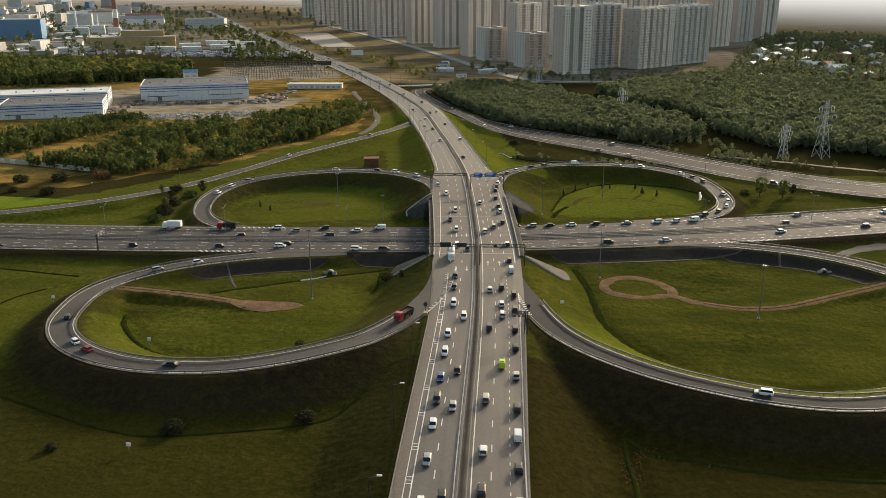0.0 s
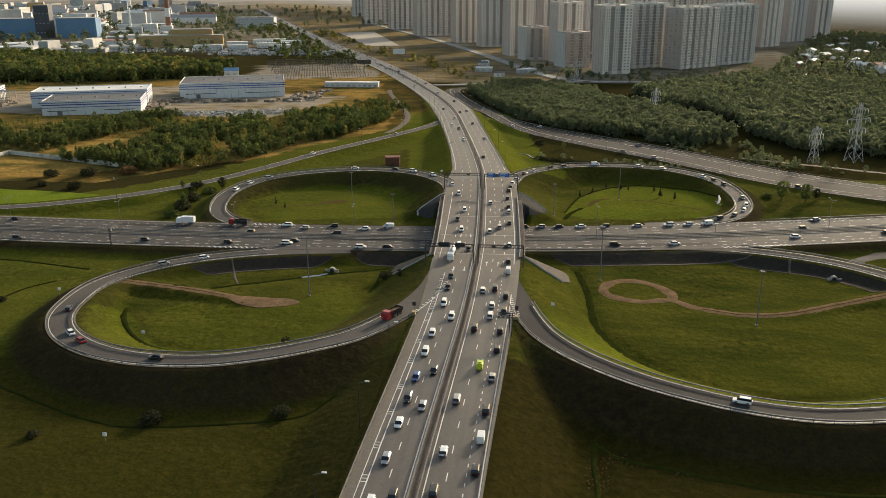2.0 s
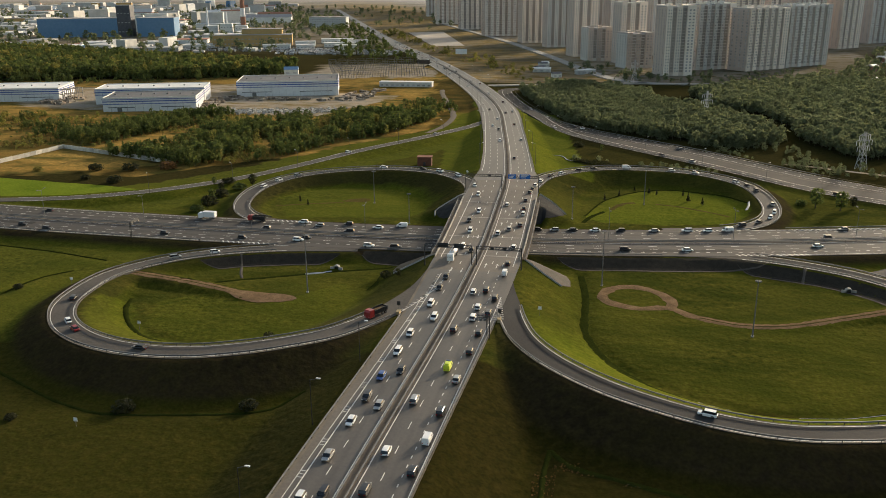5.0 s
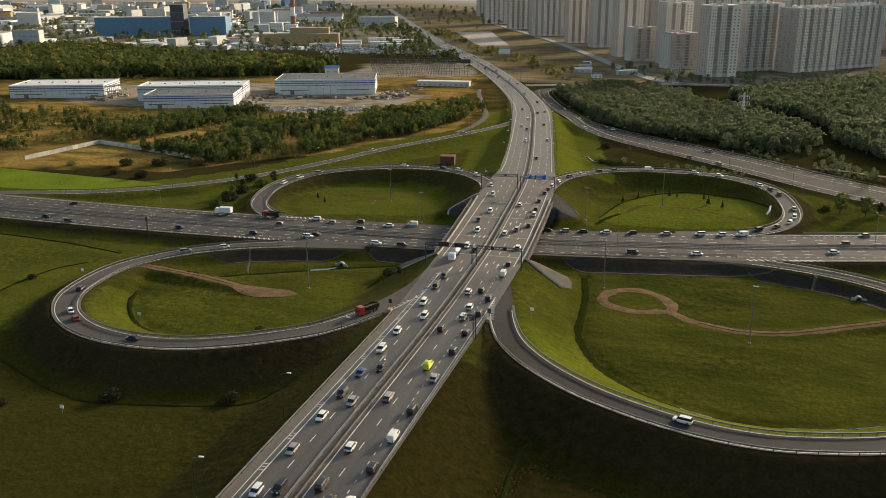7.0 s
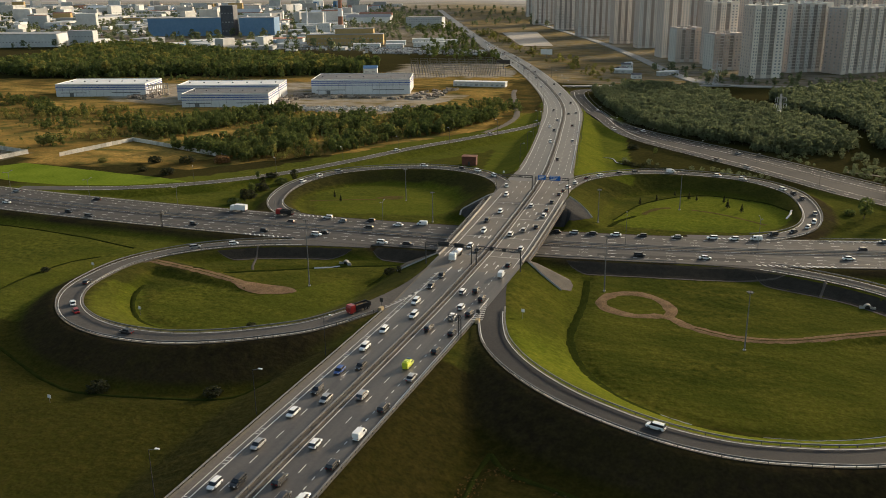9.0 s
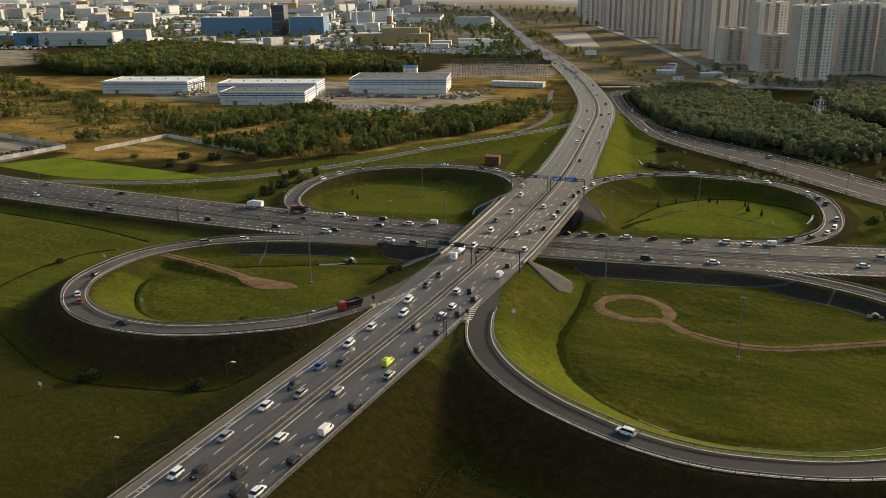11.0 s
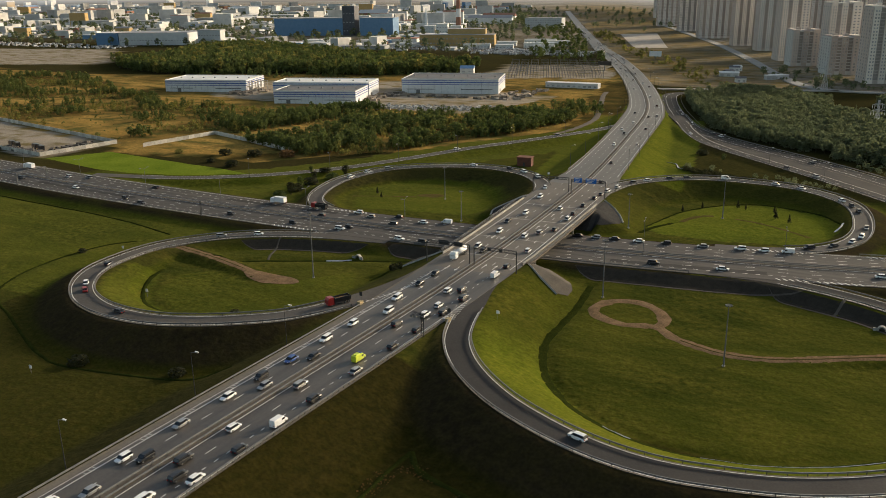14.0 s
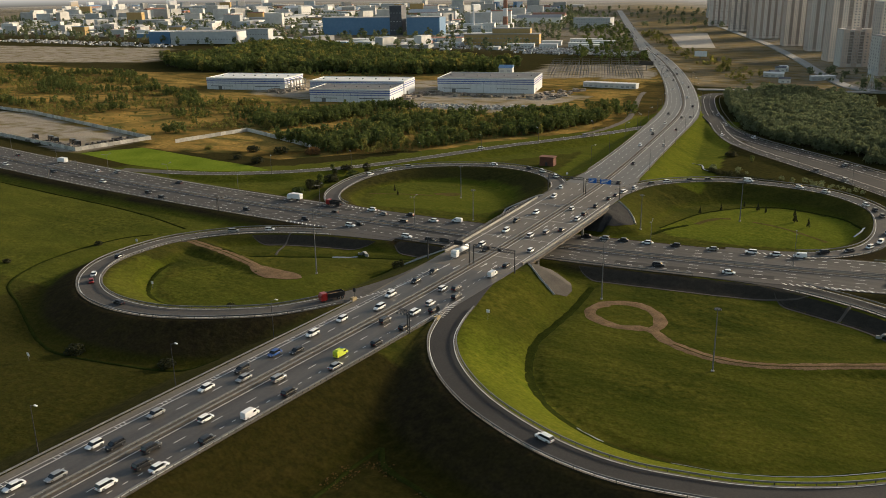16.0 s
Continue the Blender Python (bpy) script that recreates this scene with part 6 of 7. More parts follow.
def warehouse(x, y, w, d, h, rz, roof, label, doors=1):
    """x, y: the front left corner; w along the front, d to the back."""
    e = empty("warehouse", label, "warehouse", "white warehouses")
    e.matrix_basis = pose(x, y, ground_at(x, y) - 0.2, 0, 0, rz)
    Pile().box(0, 0, -0.5, w, d, h).done("wall", WHITE_PANEL, e)
    Pile().box(0.5, 0.5, h, w - 0.5, d - 0.5, h + 0.12).done("roof", roof, e)
    par = Pile()
    for a in ((-0.1, -0.1, h, w + 0.1, 0.4, h + 0.6), (-0.1, d - 0.4, h, w + 0.1, d + 0.1, h + 0.6), (-0.1, 0.4, h, 0.4, d - 0.4, h + 0.6), (w - 0.4, 0.4, h, w + 0.1, d - 0.4, h + 0.6)):
        par.box(*a)
    par.done("parapet", ROOF_WHITE, e)
    for z, t in ((h - 1.2, 0.45), (h - 2.9, 0.75), (h - 4.7, 0.45)):
        Pile().box(-0.12, -0.12, z, w + 0.12, d + 0.12, z + t).done("blue_band", BLUE_PANEL, e, "dark blue cladding band")
    for a, b in ((0.05, 0.34), (0.62, 0.94)):
        Pile().box(w * a, -0.08, h * 0.30, w * b, 0.1, h * 0.30 + 0.5).done("window_band", DARK_BAND, e)
    for k in range(doors):
        xx = w * (0.15 + 0.3 * k)
        Pile().box(xx, -0.15, 0, xx + 3.5, 0.1, 3.6).done("gate", STEEL, e)
        Pile().box(w - 0.1, d * (0.2 + 0.25 * k), 0, w + 0.15, d * (0.2 + 0.25 * k) + 3.5, 3.6).done("gate", STEEL, e)
    for k in range(7):
        Pile().box(w * (k + 0.5) / 7 - 0.6, d * 0.5 - 0.6, h + 0.1, w * (k + 0.5) / 7 + 0.6, d * 0.5 + 0.6, h + 0.9).done("roof_vent", STEEL, e)
    for k in range(1, int(w / 6)):
        Pile().box(k * 6 - 0.06, -0.06, 0, k * 6 + 0.06, 0.05, h - 2.4).done("panel_joint", STEEL, e)
    return e


warehouse(-502, 623, 80, 45, 10.6, 18.5, ROOF_WHITE, "long white warehouse with blue bands and pale roof")
warehouse(-351, 596, 70, 42, 10.4, 19, ROOF_DARK, "white warehouse with blue bands and grey flat roof")
warehouse(-381, 632, 87, 36, 12.2, 19, ROOF_WHITE, "white warehouse block with pale roof behind another")
warehouse(-287, 696, 87, 52, 12.6, 17.8, ROOF_DARK, "white warehouse with two blue bands and grey roof")
ruin = empty("unfinished_bay", "open unfinished steel bay beside the warehouse", "building", at=(-424, 650, 0))
for i in range(4):
    for j in range(3):
        Pile().box(i * 4 - 4, j * 8, -0.3, i * 4 - 3.5, j * 8 + 0.5, 9.5).done("column", CONCRETE, ruin)
for j in range(3):
    Pile().box(-4, j * 8, 9.0, 8.6, j * 8 + 0.5, 9.6).done("beam", CONCRETE, ruin)
    Pile().box(-4, j * 8, 4.6, 8.6, j * 8 + 0.5, 5.1).done("beam", CONCRETE, ruin)

# rubble in front of the warehouses, and clutter of the yards
rub = Pile()
for k in range(420):
    u = rnd.random()
    x, y = -268 + 98 * u + rnd.normal(0, 4), 612 + 24 * u + rnd.normal(0, 7)
    w = rnd.uniform(0.4, 1.3)
    rub.box(-w, -w * 0.7, -0.3, w, w * 0.7, w * rnd.uniform(0.5, 1.1), m=pose(x, y, ground_at(x, y), rnd.uniform(-15, 15), rnd.uniform(-15, 15), rnd.uniform(0, 90)))
tagged(rub.done("rubble", material("broken_concrete", (0.16, 0.15, 0.13), (0.55, 0.54, 0.50), 0.3, 0.9, 6, island=0.4)), "heap of pale broken concrete on waste ground", "rubble", kind="stuff")


# loose building material, containers and heaps in the warehouse yards
clutter = Pile()
for k in range(260):
    u, w = rnd.random(), rnd.random()
    x, y = ((-300 + 20 * u, 640 + 60 * w), (-195 + 22 * u, 690 + 70 * w), (-435 + 24 * u, 625 + 40 * w), (-520 + 40 * u, 655 + 26 * w), (-290 + 110 * u, 672 + 16 * u + 14 * w))[k % 5]
    a, b, c = rnd.uniform(0.8, 3.6), rnd.uniform(0.6, 1.5), rnd.uniform(0.5, 2.4)
    clutter.box(-a, -b, -0.3, a, b, c, m=pose(x, y, ground_at(x, y), 0, 0, rnd.uniform(0, 180)))
tagged(clutter.done("yard_clutter", material("mixed_site_goods", (0.08, 0.06, 0.045), (0.40, 0.34, 0.27), 0.2, 0.8, 8, island=0.5)), "loose site goods and containers in the yards", "clutter", kind="stuff")


# dark scrap along the inner side of the fenced yard
scrap = Pile()
for k in range(110):
    u = rnd.random()
    x, y = (-338 + rnd.normal(0, 3.0), 366 + 36 * u) if k % 2 else (-395 + 62 * u, 366 - 5 * u + rnd.normal(0, 2.0))
    a, c = rnd.uniform(0.6, 2.2), rnd.uniform(0.5, 2.0)
    scrap.box(-a, -a * 0.5, -0.3, a, a * 0.5, c, m=pose(x, y, ground_at(x, y), 0, 0, rnd.uniform(0, 180)))
tagged(scrap.done("scrap_heap", material("dark_scrap", (0.02, 0.02, 0.02), (0.16, 0.14, 0.12), 0.3, 0.8, 6, island=0.5)), "dark scrap heaps along a fenced yard", "scrap", kind="stuff")


# ---- concrete fences ----
FENCE = material("weathered_fence", (0.36, 0.34, 0.30), (0.62, 0.60, 0.55), 0.3, 0.9, 5, vary=0.25)


def wall_fence(points, label, h=2.4, panel=4.0):
    e = empty("concrete_fence", label, "fence", "concrete fences")
    for (x0, y0), (x1, y1) in zip(points, points[1:]):
        L = math.hypot(x1 - x0, y1 - y0)
        n = max(1, int(L / panel))
        a = math.degrees(math.atan2(y1 - y0, x1 - x0))
        for k in range(n):
            u = (k + 0.5) / n
            x, y = x0 + (x1 - x0) * u, y0 + (y1 - y0) * u
            w = L / n / 2 - 0.12
            p = Pile()
            p.box(-w, -0.08, -0.6, w, 0.08, h)
            p.box(w, -0.16, -0.6, w + 0.24, 0.16, h + 0.15)
            ob = p.done("panel", FENCE, e)
            ob.matrix_basis = pose(x, y, ground_at(x, y), 0, 0, a)


wall_fence([(-298, 404), (-289, 458), (-201, 428)], "weathered pale concrete panel fence round a meadow")
wall_fence([(-560, 447), (-503, 443), (-322, 405), (-331, 356), (-430, 368), (-560, 384)], "concrete panel fence round a bare yard")
shed = empty("brick_shed", "small red brown brick shed on grass", "shed")
shed.matrix_basis = pose(-62.5, 450.5, ground_at(-62.5, 450.5), 0, 0, 8)
BRICK = material("brown_brick", (0.13, 0.055, 0.035), (0.20, 0.085, 0.055), 0.6, 0.9, 10)
Pile().box(-3.8, -2.6, -0.5, 3.8, 2.6, 4.6).done("wall", BRICK, shed)
Pile().box(-4.1, -2.9, 4.6, 4.1, 2.9, 4.9).done("roof", BRICK, shed)
Pile().box(-0.6, -2.7, 0, 0.6, -2.55, 2.1).done("door", DARK_STEEL, shed)
for k, x in enumerate((-395, -380, -372, -356, -348)):
    e = empty("parked_lorry", "dark parked lorry in a fenced yard", "lorry", "parked lorries")
    e.matrix_basis = pose(x, 372 + 2 * (k % 2) + (x + 395) * -0.05, 0, 0, 0, 70)
    Pile().box(-1.2, -4, 0.9, 1.2, 1.6, 3.2).done("cargo_body", PAINTS["dark"], e)
    Pile().add(*loft([(1.9, 1.2, 1.1, 0.6, 2.8), (3.4, 1.2, 1.1, 0.5, 2.7), (3.8, 1.15, 1.0, 0.5, 2.0)])).done("cab", PAINTS["brown"], e)
    wheels(e, (-3, -1.8, 2.8), 0.5, 0.3, 1.0)


# ---- apartment towers ----
# tower walls and glass paler than their own paint, standing in for haze
BEIGE = material("beige_render", (0.72, 0.64, 0.55), (0.82, 0.74, 0.65), 0.03, 0.85, 10, vary=0.12)
BROWN = material("brown_render", (0.47, 0.40, 0.35), (0.58, 0.50, 0.44), 0.03, 0.85, 10, vary=0.15)
GREY_WALL = material("grey_render", (0.56, 0.54, 0.5), (0.68, 0.66, 0.62), 0.03, 0.85, 10, vary=0.12)
PANE = material("window_pane", (0.30, 0.30, 0.30), (0.44, 0.44, 0.43), 0.15, 0.2, 9, island=0.3, spec=0.6)
LOGGIA = material("loggia_glazing", (0.20, 0.175, 0.16), (0.32, 0.28, 0.25), 0.15, 0.4, 9, vary=0.25, spec=0.4)


def tower(x, y, w, d, h, rz, tone=0, label=""):
    """A tower with projecting bays, rows of windows and a lift house."""
    walls = ((BEIGE, BROWN), (GREY_WALL, BROWN), (BROWN, GREY_WALL))[tone]
    words = ("tall beige and brown apartment tower", "tall grey and brown apartment tower", "brown brick apartment block with grey bays")
    e = empty("apartment_tower", label or words[tone], "apartment building", "apartment towers")
    e.matrix_basis = pose(x, y, 0, 0, 0, rz)
    Pile().box(-w / 2, -d / 2, -0.8, w / 2, d / 2, h).done("wall", walls[1], e)
    n = max(3, int(w / 9))
    pane = Pile()
    floors = int((h - 4) / 3.0)
    for k in range(n):
        x0, x1 = -w / 2 + w * k / n, -w / 2 + w * (k + 1) / n
        a, b = x0 + 0.8, x1 - (4.2 if k < n - 1 else 0.8)
        out = 1.3 if k % 2 == 0 else 0.7
        Pile().box(a, -d / 2 - out, -0.8, b, d / 2 + out, h + (1.6 if k % 2 == 0 else 0.6)).done("bay", walls[0], e)
        for fl in range(floors):
            z = 4 + fl * 3.0
            for u in (0.2, 0.62):
                pane.box(a + (b - a) * u, -d / 2 - out - 0.12, z, a + (b - a) * (u + 0.2), -d / 2 - out + 0.1, z + 1.4)
        if k < n - 1:
            Pile().box(b + 0.5, -d / 2 - 0.3, 3, x1 + 0.3, -d / 2 + 0.1, h - 0.8).done("loggia", LOGGIA, e, "dark glazed loggia column")
            rail = Pile()
            for fl in range(floors):
                rail.box(b + 0.45, -d / 2 - 0.42, 3 + fl * 3.0, x1 + 0.35, -d / 2 - 0.2, 3.5 + fl * 3.0)
            tagged(rail.done("loggia_parapet", walls[1], e), kind="stuff")
    for sg in (-1, 1):
        for k in range(max(2, int(d / 6))):
            yy = -d / 2 + d * (k + 0.3) / max(2, int(d / 6))
            for fl in range(floors):
                z = 4 + fl * 3.0
                pane.box(sg * w / 2 - 0.12, yy, z, sg * w / 2 + 0.12, yy + 1.8, z + 1.6)
    tagged(pane.done("window_grid", PANE, e), kind="stuff")
    Pile().box(-w / 2 + 0.6, -d / 2 + 0.6, h, w / 2 - 0.6, d / 2 - 0.6, h + 0.5).done("roof", ROOF, e)
    for k in range(n - 1):
        xx = -w / 2 + w * (k + 0.8) / n
        Pile().box(xx - 2.2, -2, h, xx + 2.2, 3, h + 3.2).done("lift_house", walls[0], e)
    return e


for row in ((86, 938, 32, 28, 68, 20, 0), (126, 1006, 46, 24, 68, 30, 1), (178, 1008, 62, 24, 64, 42, 0), (228, 1058, 70, 24, 65, 42, 1), (47, 1008, 32, 26, 37, 25, 2), (40, 1062, 32, 26, 68, 22, 0), (2, 1092, 32, 26, 38, 22, 2), (-20, 1152, 32, 28, 74, 22, 0),
            (-62, 1300, 42, 26, 84, 20, 1), (-105, 1385, 50, 28, 88, 20, 0), (-180, 1545, 70, 30, 92, 20, 1), (-255, 1740, 80, 30, 96, 20, 0), (-345, 1930, 80, 32, 98, 20, 1), (-455, 2330, 90, 32, 110, 20, 1), (80, 1185, 40, 26, 76, 25, 1)):
    tower(*row)
for row in ((30, 1290, 50, 26, 84, 22, 0), (110, 1330, 52, 26, 84, 22, 1), (190, 1280, 50, 26, 80, 35, 0), (270, 1290, 56, 26, 76, 40, 1), (330, 1330, 44, 28, 82, 40, 0), (395, 1440, 44, 28, 84, 40, 1), (452, 1500, 34, 28, 82, 30, 0), (-20, 1480, 54, 28, 92, 20, 1), (80, 1540, 54, 28, 94, 20, 0),
            (180, 1520, 54, 28, 94, 25, 1), (280, 1560, 54, 28, 96, 25, 0), (-100, 1720, 60, 30, 100, 20, 1), (20, 1800, 60, 30, 104, 20, 0)):
    tower(*row)

# ---- works and city to the north-west ----
CLAD = {"blue": material("bright_blue_cladding", (0.11, 0.22, 0.37), (0.16, 0.28, 0.44), 0.02, 0.6, 12), "grey": material("pale_grey_cladding", (0.44, 0.45, 0.45), (0.58, 0.58, 0.57), 0.02, 0.6, 12, vary=0.2),
        "yellow": material("ochre_render", (0.42, 0.28, 0.11), (0.52, 0.36, 0.16), 0.03, 0.85, 10), "white": material("off_white_wall", (0.60, 0.59, 0.56), (0.76, 0.75, 0.72), 0.03, 0.7, 10, vary=0.15),
        "brick": material("red_brick_wall", (0.26, 0.12, 0.08), (0.36, 0.19, 0.13), 0.05, 0.9, 10, vary=0.2), "dark": material("dark_cladding", (0.06, 0.065, 0.08), (0.11, 0.115, 0.13), 0.03, 0.6, 10)}


def hall(x, y, w, d, h, rz, wall, roof, label, name="works_hall", rows=2, gable=False, group="works buildings"):
    """x, y: the front left corner."""
    e = empty(name, label, "building", group)
    e.matrix_basis = pose(x, y, 0, 0, 0, rz)
    Pile().box(0, 0, -0.8, w, d, h).done("wall", wall, e)
    if gable:
        g = 0.22 * d
        Pile().add([(-0.4, -0.4, h), (w + 0.4, -0.4, h), (w + 0.4, d + 0.4, h), (-0.4, d + 0.4, h), (-0.4, d / 2, h + g), (w + 0.4, d / 2, h + g)],
                   [(0, 1, 5, 4), (2, 3, 4, 5), (1, 2, 5), (3, 0, 4), (3, 2, 1, 0)]).done("roof", roof, e)
    else:
        Pile().box(-0.3, -0.3, h, w + 0.3, d + 0.3, h + 0.6).done("roof", roof, e)
    if rows:
        win = Pile()
        n = max(2, int(w / 5))
        for r in range(rows):
            z = h * (r + 0.55) / (rows + 0.4)
            for k in range(n):
                win.box(w * (k + 0.25) / n, -0.15, z - 0.8, w * (k + 0.75) / n, 0.1, z + 0.7)
        tagged(win.done("window_grid", PANE, e), kind="stuff")
    return e


hall(-988, 1384, 138, 45, 32, 17, CLAD["blue"], ROOF, "long bright blue clad power hall", rows=0)
hall(-823, 1434, 65, 45, 32, 17, CLAD["blue"], ROOF, "bright blue clad boiler hall", rows=0)
hall(-856, 1425, 24, 30, 54, 17, CLAD["dark"], ROOF, "tall dark clad plant tower", rows=3)
hall(-575, 1230, 118, 26, 16, 19, CLAD["yellow"], ROOF, "long ochre factory with window rows", rows=2)
hall(-540, 1258, 60, 20, 24, 19, CLAD["yellow"], ROOF, "upper ochre factory block", rows=1)
hall(-1117, 1068, 40, 40, 20, 19, CLAD["blue"], ROOF_WHITE, "blue end of a large hall", rows=0)
hall(-1078, 1082, 124, 60, 20, 19, CLAD["grey"], ROOF, "large pale grey hall with flat roof", rows=1)
hall(-945, 1130, 40, 20, 24, 19, CLAD["grey"], ROOF, "pale grey block behind a hall", rows=2)
hall(-186, 788, 50, 9, 4, 2, CLAD["white"], ROOF_WHITE, "low white kiosk row with flat roof", rows=1)
hall(-300, 835, 14, 12, 9, 19, CLAD["white"], CLAD["blue"], "small white works house with blue roof", rows=2, gable=True)
hall(-614, 1742, 78, 30, 21, 6, CLAD["grey"], ROOF, "grey office block near the motorway", rows=4)
for x, y, w, d in ((-402, 1240, 48, 14), (-395, 1290, 44, 12), (-435, 1320, 50, 14), (-455, 1260, 30, 16), (-372, 1205, 30, 10), (-430, 1200, 26, 12), (-480, 1195, 40, 9)):
    hall(x, y, w, d, 6, 19, CLAD["white"], ROOF_WHITE, "low white depot building with pale roof", rows=1)


def chimney(x, y, h, r, banded, label):
    e = empty("chimney", label, "chimney", "chimneys", at=(x, y, 0))
    red = CLAD["brick"]
    n = 6
    for k in range(n):
        a, b = h * k / n, h * (k + 1) / n
        Pile().tube((0, 0, a - (1 if k == 0 else 0)), (0, 0, b), r * (1 - 0.45 * k / n), r * (1 - 0.45 * (k + 1) / n), 16).done("shaft", red if banded and k % 2 == 1 or banded and k == 4 else WHITE_SIGN, e)


chimney(-672, 1550, 92, 5.5, True, "tall chimney with red and white bands")
chimney(-760, 1580, 46, 2.4, False, "slim pale chimney at the works")
chimney(-715, 1570, 38, 2.0, False, "slim pale chimney at the works")
for k in range(3):
    hall(-735 + 26 * k, 1520 + 8 * k, 22, 20, 14 + 4 * (k % 2), 19, CLAD["white"], ROOF_WHITE, "pale boiler house below the chimney", rows=2)

town = np.random.default_rng(31)
NAMED = [(-920, 1420, 110), (-790, 1460, 70), (-515, 1260, 80), (-1030, 1110, 100), (-575, 1755, 80), (-672, 1550, 30), (-700, 1540, 60), (-420, 1260, 80)]
placed = 0
far_walls = Pile()
tries = 0
while placed < 1700 and tries < 12000:
    tries += 1
    y = 1120 + 2100 * town.random() ** 1.35
    x = -0.46 * y + 60 + 0.10 * max(0, y - 1750) - town.random() * (1250 + 0.85 * (y - 1100))
    if (-1080 < x < -690 and 1230 < y < 1400) or any(math.hypot(x - a, y - b) < c for a, b, c in NAMED) or inside(np.array([x]), np.array([y]), NORTH_WOOD)[0] or (y < 1180 and x < -1130):
        continue
    big = town.random() < 0.18
    w, d, h = (town.uniform(40, 110), town.uniform(20, 45), town.uniform(7, 15)) if big else (town.uniform(10, 36), town.uniform(8, 16), town.uniform(3.5, 9))
    if town.random() < 0.06:
        w, d, h = 45, 14, town.uniform(22, 34)
    if y < 1550:
        h *= 0.55
        w *= 0.7
    rz = 19 + town.choice((0, 0, 0, 90, 71)) + town.normal(0, 2)
    wall = ("white", "grey", "grey", "white", "brick", "yellow", "blue")[int(town.integers(7))]
    roof = (ROOF_WHITE, ROOF, ROOF_WHITE, CLAD["grey"], CLAD["brick"], CLAD["blue"])[int(town.integers(6))]
    if placed < 300:
        words = {"white": "white", "grey": "pale grey", "brick": "red brick", "yellow": "ochre", "blue": "blue clad"}[wall]
        hall(x, y, w, d, h, rz, CLAD[wall], roof, ("large %s industrial hall" if big else "small %s works building") % words, "town_building", 1 if not big else 0, town.random() < 0.35, "distant town")
    else:
        far_walls.box(0, 0, -0.8, w, d, h, m=pose(x, y, 0, 0, 0, rz))
    placed += 1
tagged(far_walls.done("distant_town", material("mixed_pale_walls", (0.40, 0.39, 0.37), (0.62, 0.61, 0.58), 0.01, 0.8, 9, island=0.3)), "pale low buildings of the distant town", "town", kind="stuff")

# parked cars and containers of the yards, far off
yard = Pile()
for k in range(900):
    x, y = ((-430 + 165 * town.random(), 1110 + 85 * town.random()), (-1500 + 480 * town.random(), 1010 + 60 * town.random()), (-700 + 330 * town.random(), 1150 + 60 * town.random()))[k % 3]
    if inside(np.array([x]), np.array([y]), NORTH_WOOD)[0]:
        continue
    yard.box(-2.2, -0.9, -0.2, 2.2, 0.9, town.uniform(1.2, 2.6), m=pose(x, y, ground_at(x, y), 0, 0, 19 + 90 * int(town.integers(2))))
tagged(yard.done("parked_vehicles", material("mixed_vehicle_paint", (0.10, 0.10, 0.11), (0.60, 0.60, 0.60), 0.4, 0.4, 5, island=0.5)), "rows of parked cars and containers far off", "vehicles", kind="stuff")

# villas among the trees
for k in range(170):
    y = 770 + 640 * town.random() ** 1.2
    x = 250 + 0.28 * max(0, y - 850) + max(0, 860 - y) * 2.2 + 640 * town.random()
    hall(x, y, town.uniform(9, 16), town.uniform(8, 12), town.uniform(5, 8), town.uniform(0, 90), CLAD[("white", "brick", "yellow", "white")[k % 4]], (ROOF_WHITE, CLAD["grey"], ROOF_WHITE, CLAD["brick"])[k % 4],
         ("small %s house with gabled roof among trees" % ("white", "red brick", "ochre", "white")[k % 4]), "house", 1, True, "distant villas")

# ---- substation, pylons, billboards ----
sub = empty("substation", "rows of grey steel frames of a substation", "substation", at=(-250, 850, 0))
sub.matrix_basis = pose(-250, 846, 0, 0, 0, 22)
for i in range(9):
    for j in range(7):
        fr = Pile()
        x, y = i * 11, j * 22
        fr.tube((x, y, -0.3), (x, y, 8), 0.22, 0.14, 4).tube((x + 8, y, -0.3), (x + 8, y, 8), 0.22, 0.14, 4).tube((x - 0.5, y, 7.6), (x + 8.5, y, 7.6), 0.2, sides=4)
        fr.tube((x + 3, y + 4, -0.3), (x + 3, y + 4, 3.5), 0.35, 0.2, 5).tube((x + 6, y + 4, -0.3), (x + 6, y + 4, 3.5), 0.35, 0.2, 5)
        fr.done("steel_frame", STEEL, sub)


PYLON_STEEL = material("pale_zinc_steel", (0.42, 0.43, 0.43), (0.60, 0.60, 0.60), 0.8, 0.5, 9, 0, 0.3)


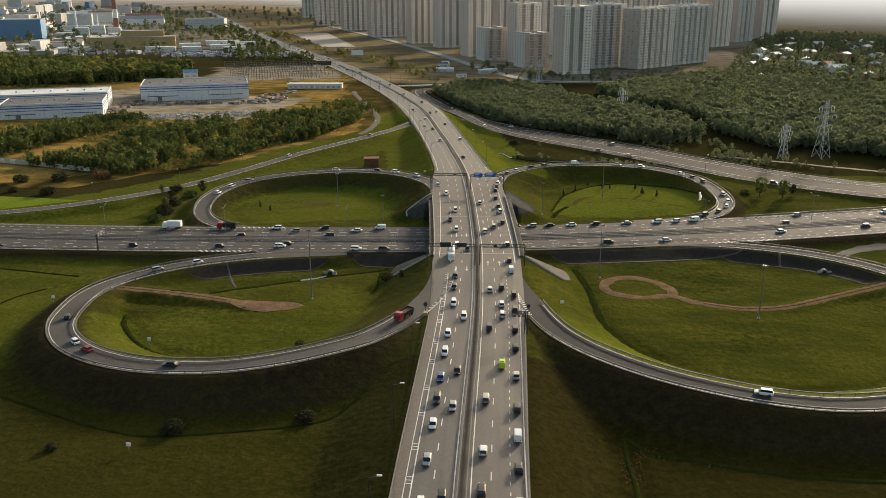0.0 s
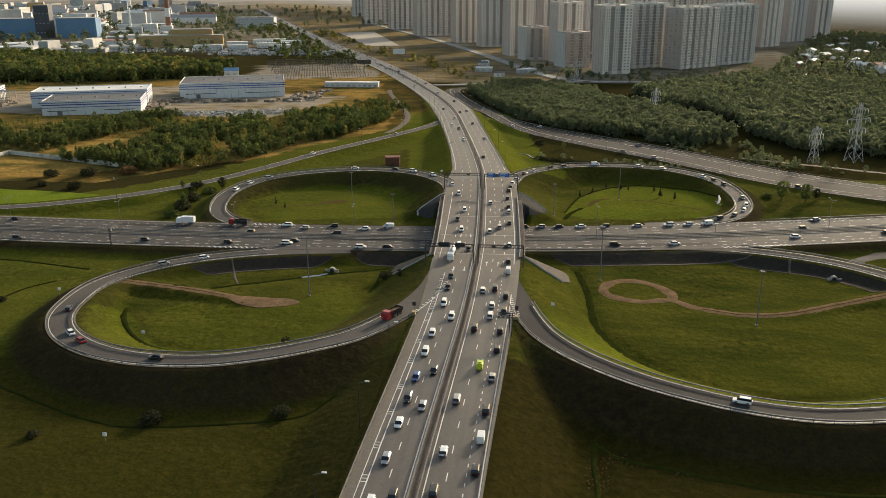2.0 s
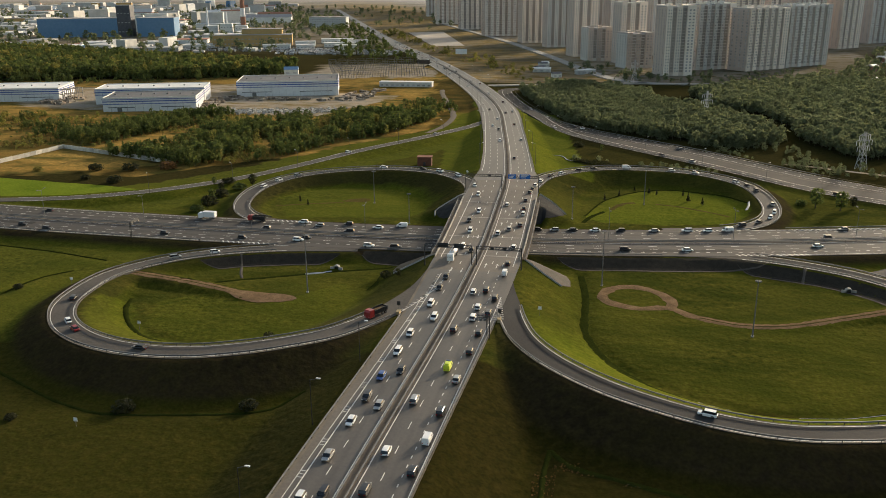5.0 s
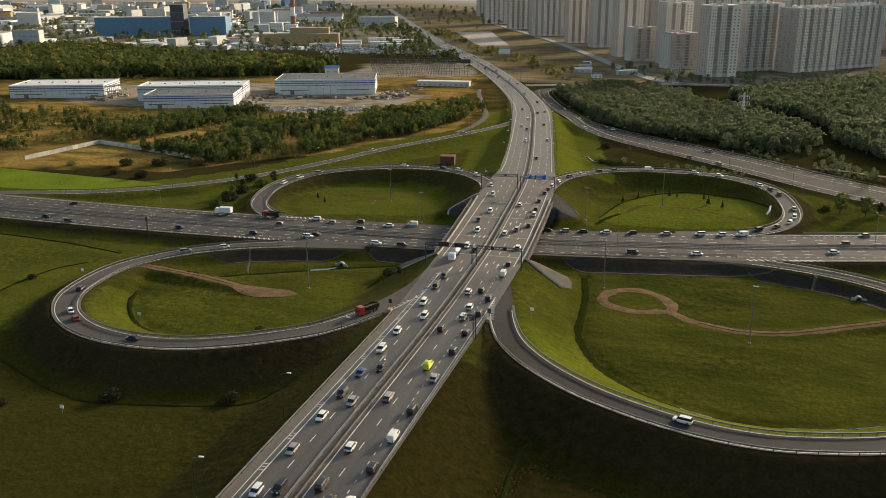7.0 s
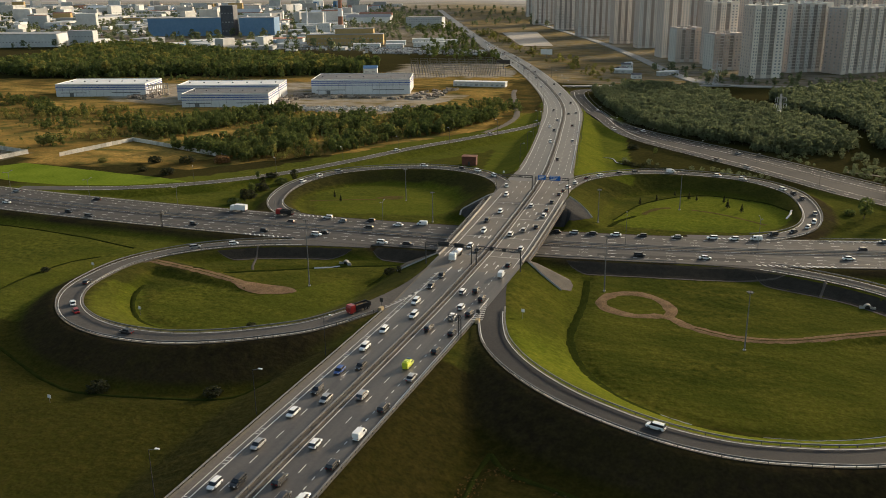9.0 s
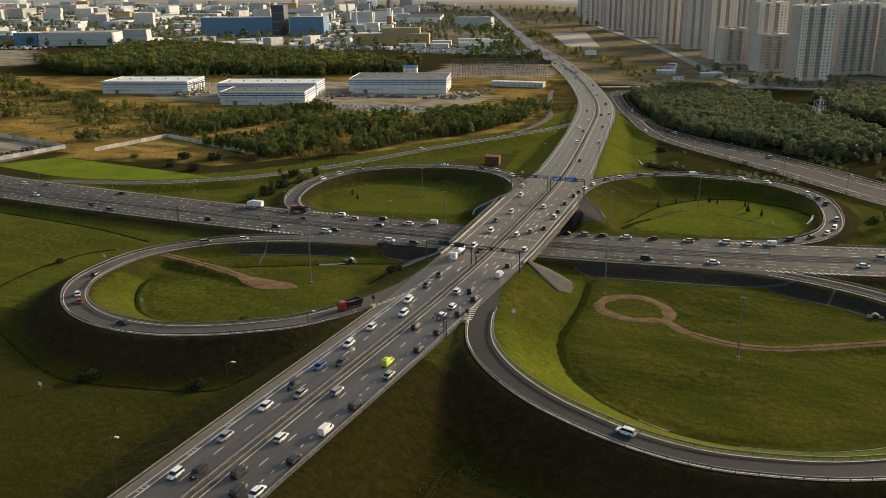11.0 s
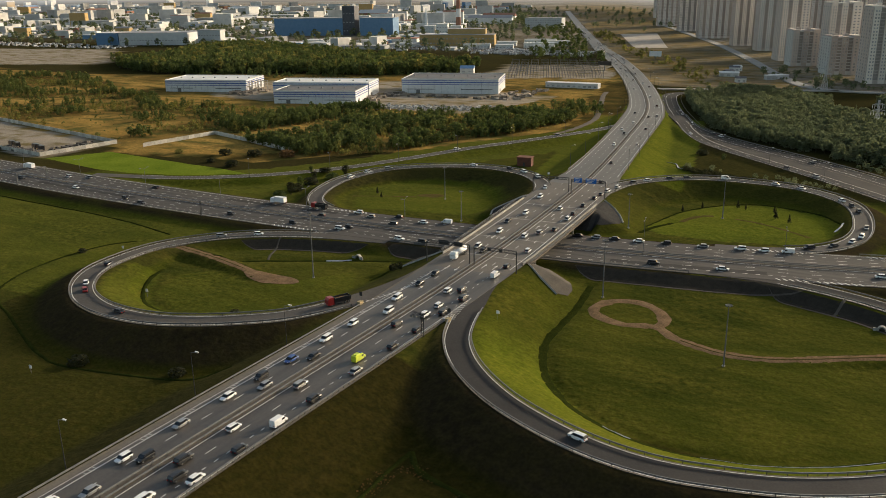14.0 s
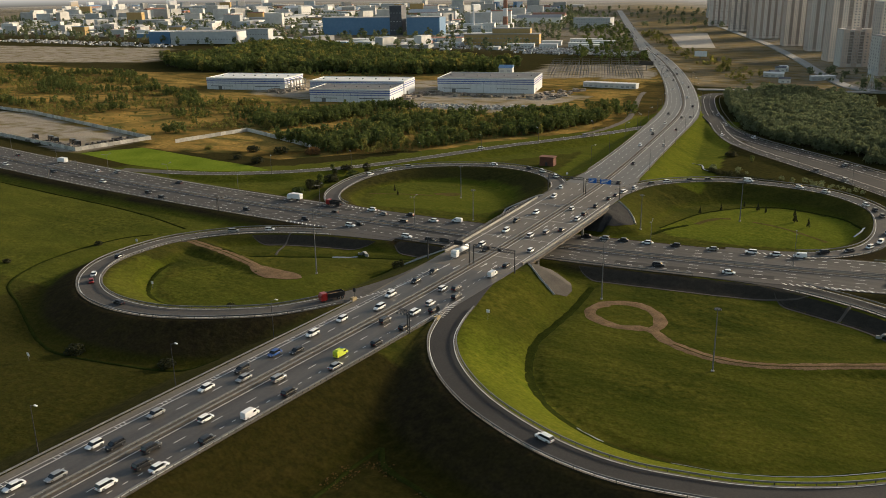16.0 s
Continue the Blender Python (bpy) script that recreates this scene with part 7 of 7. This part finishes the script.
def pylon(x, y, h, arms, rz=30):
    e = empty("power_pylon", "grey steel lattice power pylon on grass", "pylon", "power pylons", at=(x, y, ground_at(x, y)))
    e.matrix_basis = pose(x, y, ground_at(x, y), 0, 0, rz)
    p = Pile()
    b, t = 0.11 * h, 0.018 * h
    lev = [0, 0.18, 0.34, 0.48, 0.6, 0.72, 0.84, 1.0]
    wid = [b + (0.03 * h - b) * min(1, u / 0.6) if u < 0.6 else 0.03 * h + (t - 0.03 * h) * (u - 0.6) / 0.4 for u in lev]
    corners = ((1, 1), (-1, 1), (-1, -1), (1, -1))
    for k in range(len(lev) - 1):
        for c in range(4):
            a, d = corners[c], corners[(c + 1) % 4]
            p0 = (a[0] * wid[k], a[1] * wid[k], lev[k] * h - (0.3 if k == 0 else 0))
            p1 = (a[0] * wid[k + 1], a[1] * wid[k + 1], lev[k + 1] * h)
            q0, q1 = (d[0] * wid[k], d[1] * wid[k], lev[k] * h), (d[0] * wid[k + 1], d[1] * wid[k + 1], lev[k + 1] * h)
            p.tube(p0, p1, 0.14, sides=4, cap=False).tube(p0, q1, 0.08, sides=3, cap=False).tube(q0, p1, 0.08, sides=3, cap=False)
    p.done("lattice_mast", PYLON_STEEL, e)
    for u, w in arms:
        ar = Pile()
        for sg in (-1, 1):
            for yy in (-0.6, 0.6):
                ar.tube((0, yy, u * h), (sg * w, 0, u * h + 0.2), 0.1, sides=4).tube((0, yy, u * h + 0.06 * h), (sg * w, 0, u * h + 0.2), 0.08, sides=4)
        arm = ar.done("crossarm", PYLON_STEEL, e)
        for sg in (-1, 1):
            for o in (1.0, 0.6):
                Pile().tube((sg * w * o, 0, u * h), (sg * w * o, 0, u * h - 2.4), 0.14, sides=5).done("insulator", WHITE_SIGN, arm)


pylon(164.4, 480.8, 20, ((0.6, 4.0), (0.76, 5), (0.9, 3.5)))
pylon(187, 486, 32, ((0.55, 6), (0.72, 8.5), (0.88, 6)))
pylon(48, 853, 22, ((0.65, 4.5), (0.85, 4)))
pylon(98, 640, 20, ((0.65, 4.5), (0.85, 4)))
for x, y, z, w, h, mat, label in ((-171, 1116, 3, 15, 6.5, WHITE_SIGN, "pale billboard on a post beside the motorway"), (-182, 950, 6, 15, 4.5, PAINTS["dark"], "dark billboard beside the motorway")):
    e = empty("billboard", label, "billboard", "billboards", at=(x, y, 0))
    Pile().tube((0, 0, -0.3), (0, 0, z + 0.5), 0.5, sides=8).done("post", STEEL, e)
    Pile().box(-w / 2, -0.5, z, w / 2, 0.5, z + h).done("panel", mat, e)

# far roads and bare plots
def flat_band(name, pts, width, mat, label):
    r = Road([(x, y, 0.9) for x, y in pts], width / 2, width / 2, 12.0)
    v, f = r.strip(-r.left, r.right, 0, 1.2)
    tagged(mesh_object(name, v, f, mat), label, "road", kind="structure")


PALE_ROAD = material("pale_concrete_road", (0.26, 0.24, 0.21), (0.36, 0.34, 0.30), 0.05, 0.9, 12)
flat_band("road_far", [(180, 860), (60, 850), (22, 892), (-62, 1140), (-148, 1383), (-235, 1600), (-420, 2050)], 11, PALE_ROAD, "pale street in front of the apartment towers")
flat_band("road_far", [(-110, 800), (-60, 815), (60, 850)], 8, PALE_ROAD, "pale side street crossing the waste ground")
path_band("side_road", [(-122, 772), (-116, 745), (-95, 673), (-82, 625), (-79, 595), (-80, 570), (-84, 548)], 4.2, TAN, "pale curved side road beside the meadow", "road", 0.25)
tagged(mesh_object("bare_plot", [(-364, 1596, 0.6), (-246, 1280, 0.6), (-200, 1292, 0.6), (-305, 1630, 0.6)], [(0, 1, 2, 3)], material("pale_plot", (0.34, 0.29, 0.23), (0.44, 0.38, 0.31), 0.02, 0.95, 9)), "bare pale building plot", "ground", kind="structure")
for k in range(13):
    x, y = -60 + 110 * town.random(), 880 + 120 * town.random()
    if x > 10 - (y - 900) * 0.3:
        continue
    hall(x, y, town.uniform(8, 20), town.uniform(6, 10), town.uniform(3, 4.5), town.uniform(0, 60), CLAD["grey" if k % 2 else "white"], ROOF_WHITE if k % 4 else CLAD["dark"], "low shed on the waste ground", "site_shed", 1, k % 2 == 0, "site sheds")


# ---- haze in the distance: an added glowing pale curtain behind all else ----
HAZE_GLOW = bpy.data.materials.new("haze_glow")
HAZE_GLOW.use_nodes = True
mt = HAZE_GLOW.node_tree
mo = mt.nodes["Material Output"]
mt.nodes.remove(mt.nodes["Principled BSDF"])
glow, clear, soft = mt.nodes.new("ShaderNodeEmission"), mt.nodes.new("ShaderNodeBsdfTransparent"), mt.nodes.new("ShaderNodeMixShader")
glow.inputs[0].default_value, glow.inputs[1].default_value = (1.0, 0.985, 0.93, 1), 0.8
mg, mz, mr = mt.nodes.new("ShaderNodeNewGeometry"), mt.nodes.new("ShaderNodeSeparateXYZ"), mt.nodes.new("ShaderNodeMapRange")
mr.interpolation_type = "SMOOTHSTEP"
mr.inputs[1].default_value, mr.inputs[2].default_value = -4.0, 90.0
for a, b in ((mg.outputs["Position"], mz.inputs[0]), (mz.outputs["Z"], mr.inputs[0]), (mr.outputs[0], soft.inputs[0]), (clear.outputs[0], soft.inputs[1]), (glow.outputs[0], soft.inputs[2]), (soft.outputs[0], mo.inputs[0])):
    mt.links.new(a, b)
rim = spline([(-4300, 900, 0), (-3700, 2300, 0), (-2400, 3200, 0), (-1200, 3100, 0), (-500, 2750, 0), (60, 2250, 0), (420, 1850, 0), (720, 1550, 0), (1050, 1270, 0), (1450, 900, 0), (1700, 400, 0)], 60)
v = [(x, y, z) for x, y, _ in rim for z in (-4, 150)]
tagged(mesh_object("backdrop", v, [(2 * i, 2 * i + 1, 2 * i + 3, 2 * i + 2) for i in range(len(rim) - 1)], HAZE_GLOW), "glowing pale curtain painted as haze beyond the far plain", "mist", kind="structure")
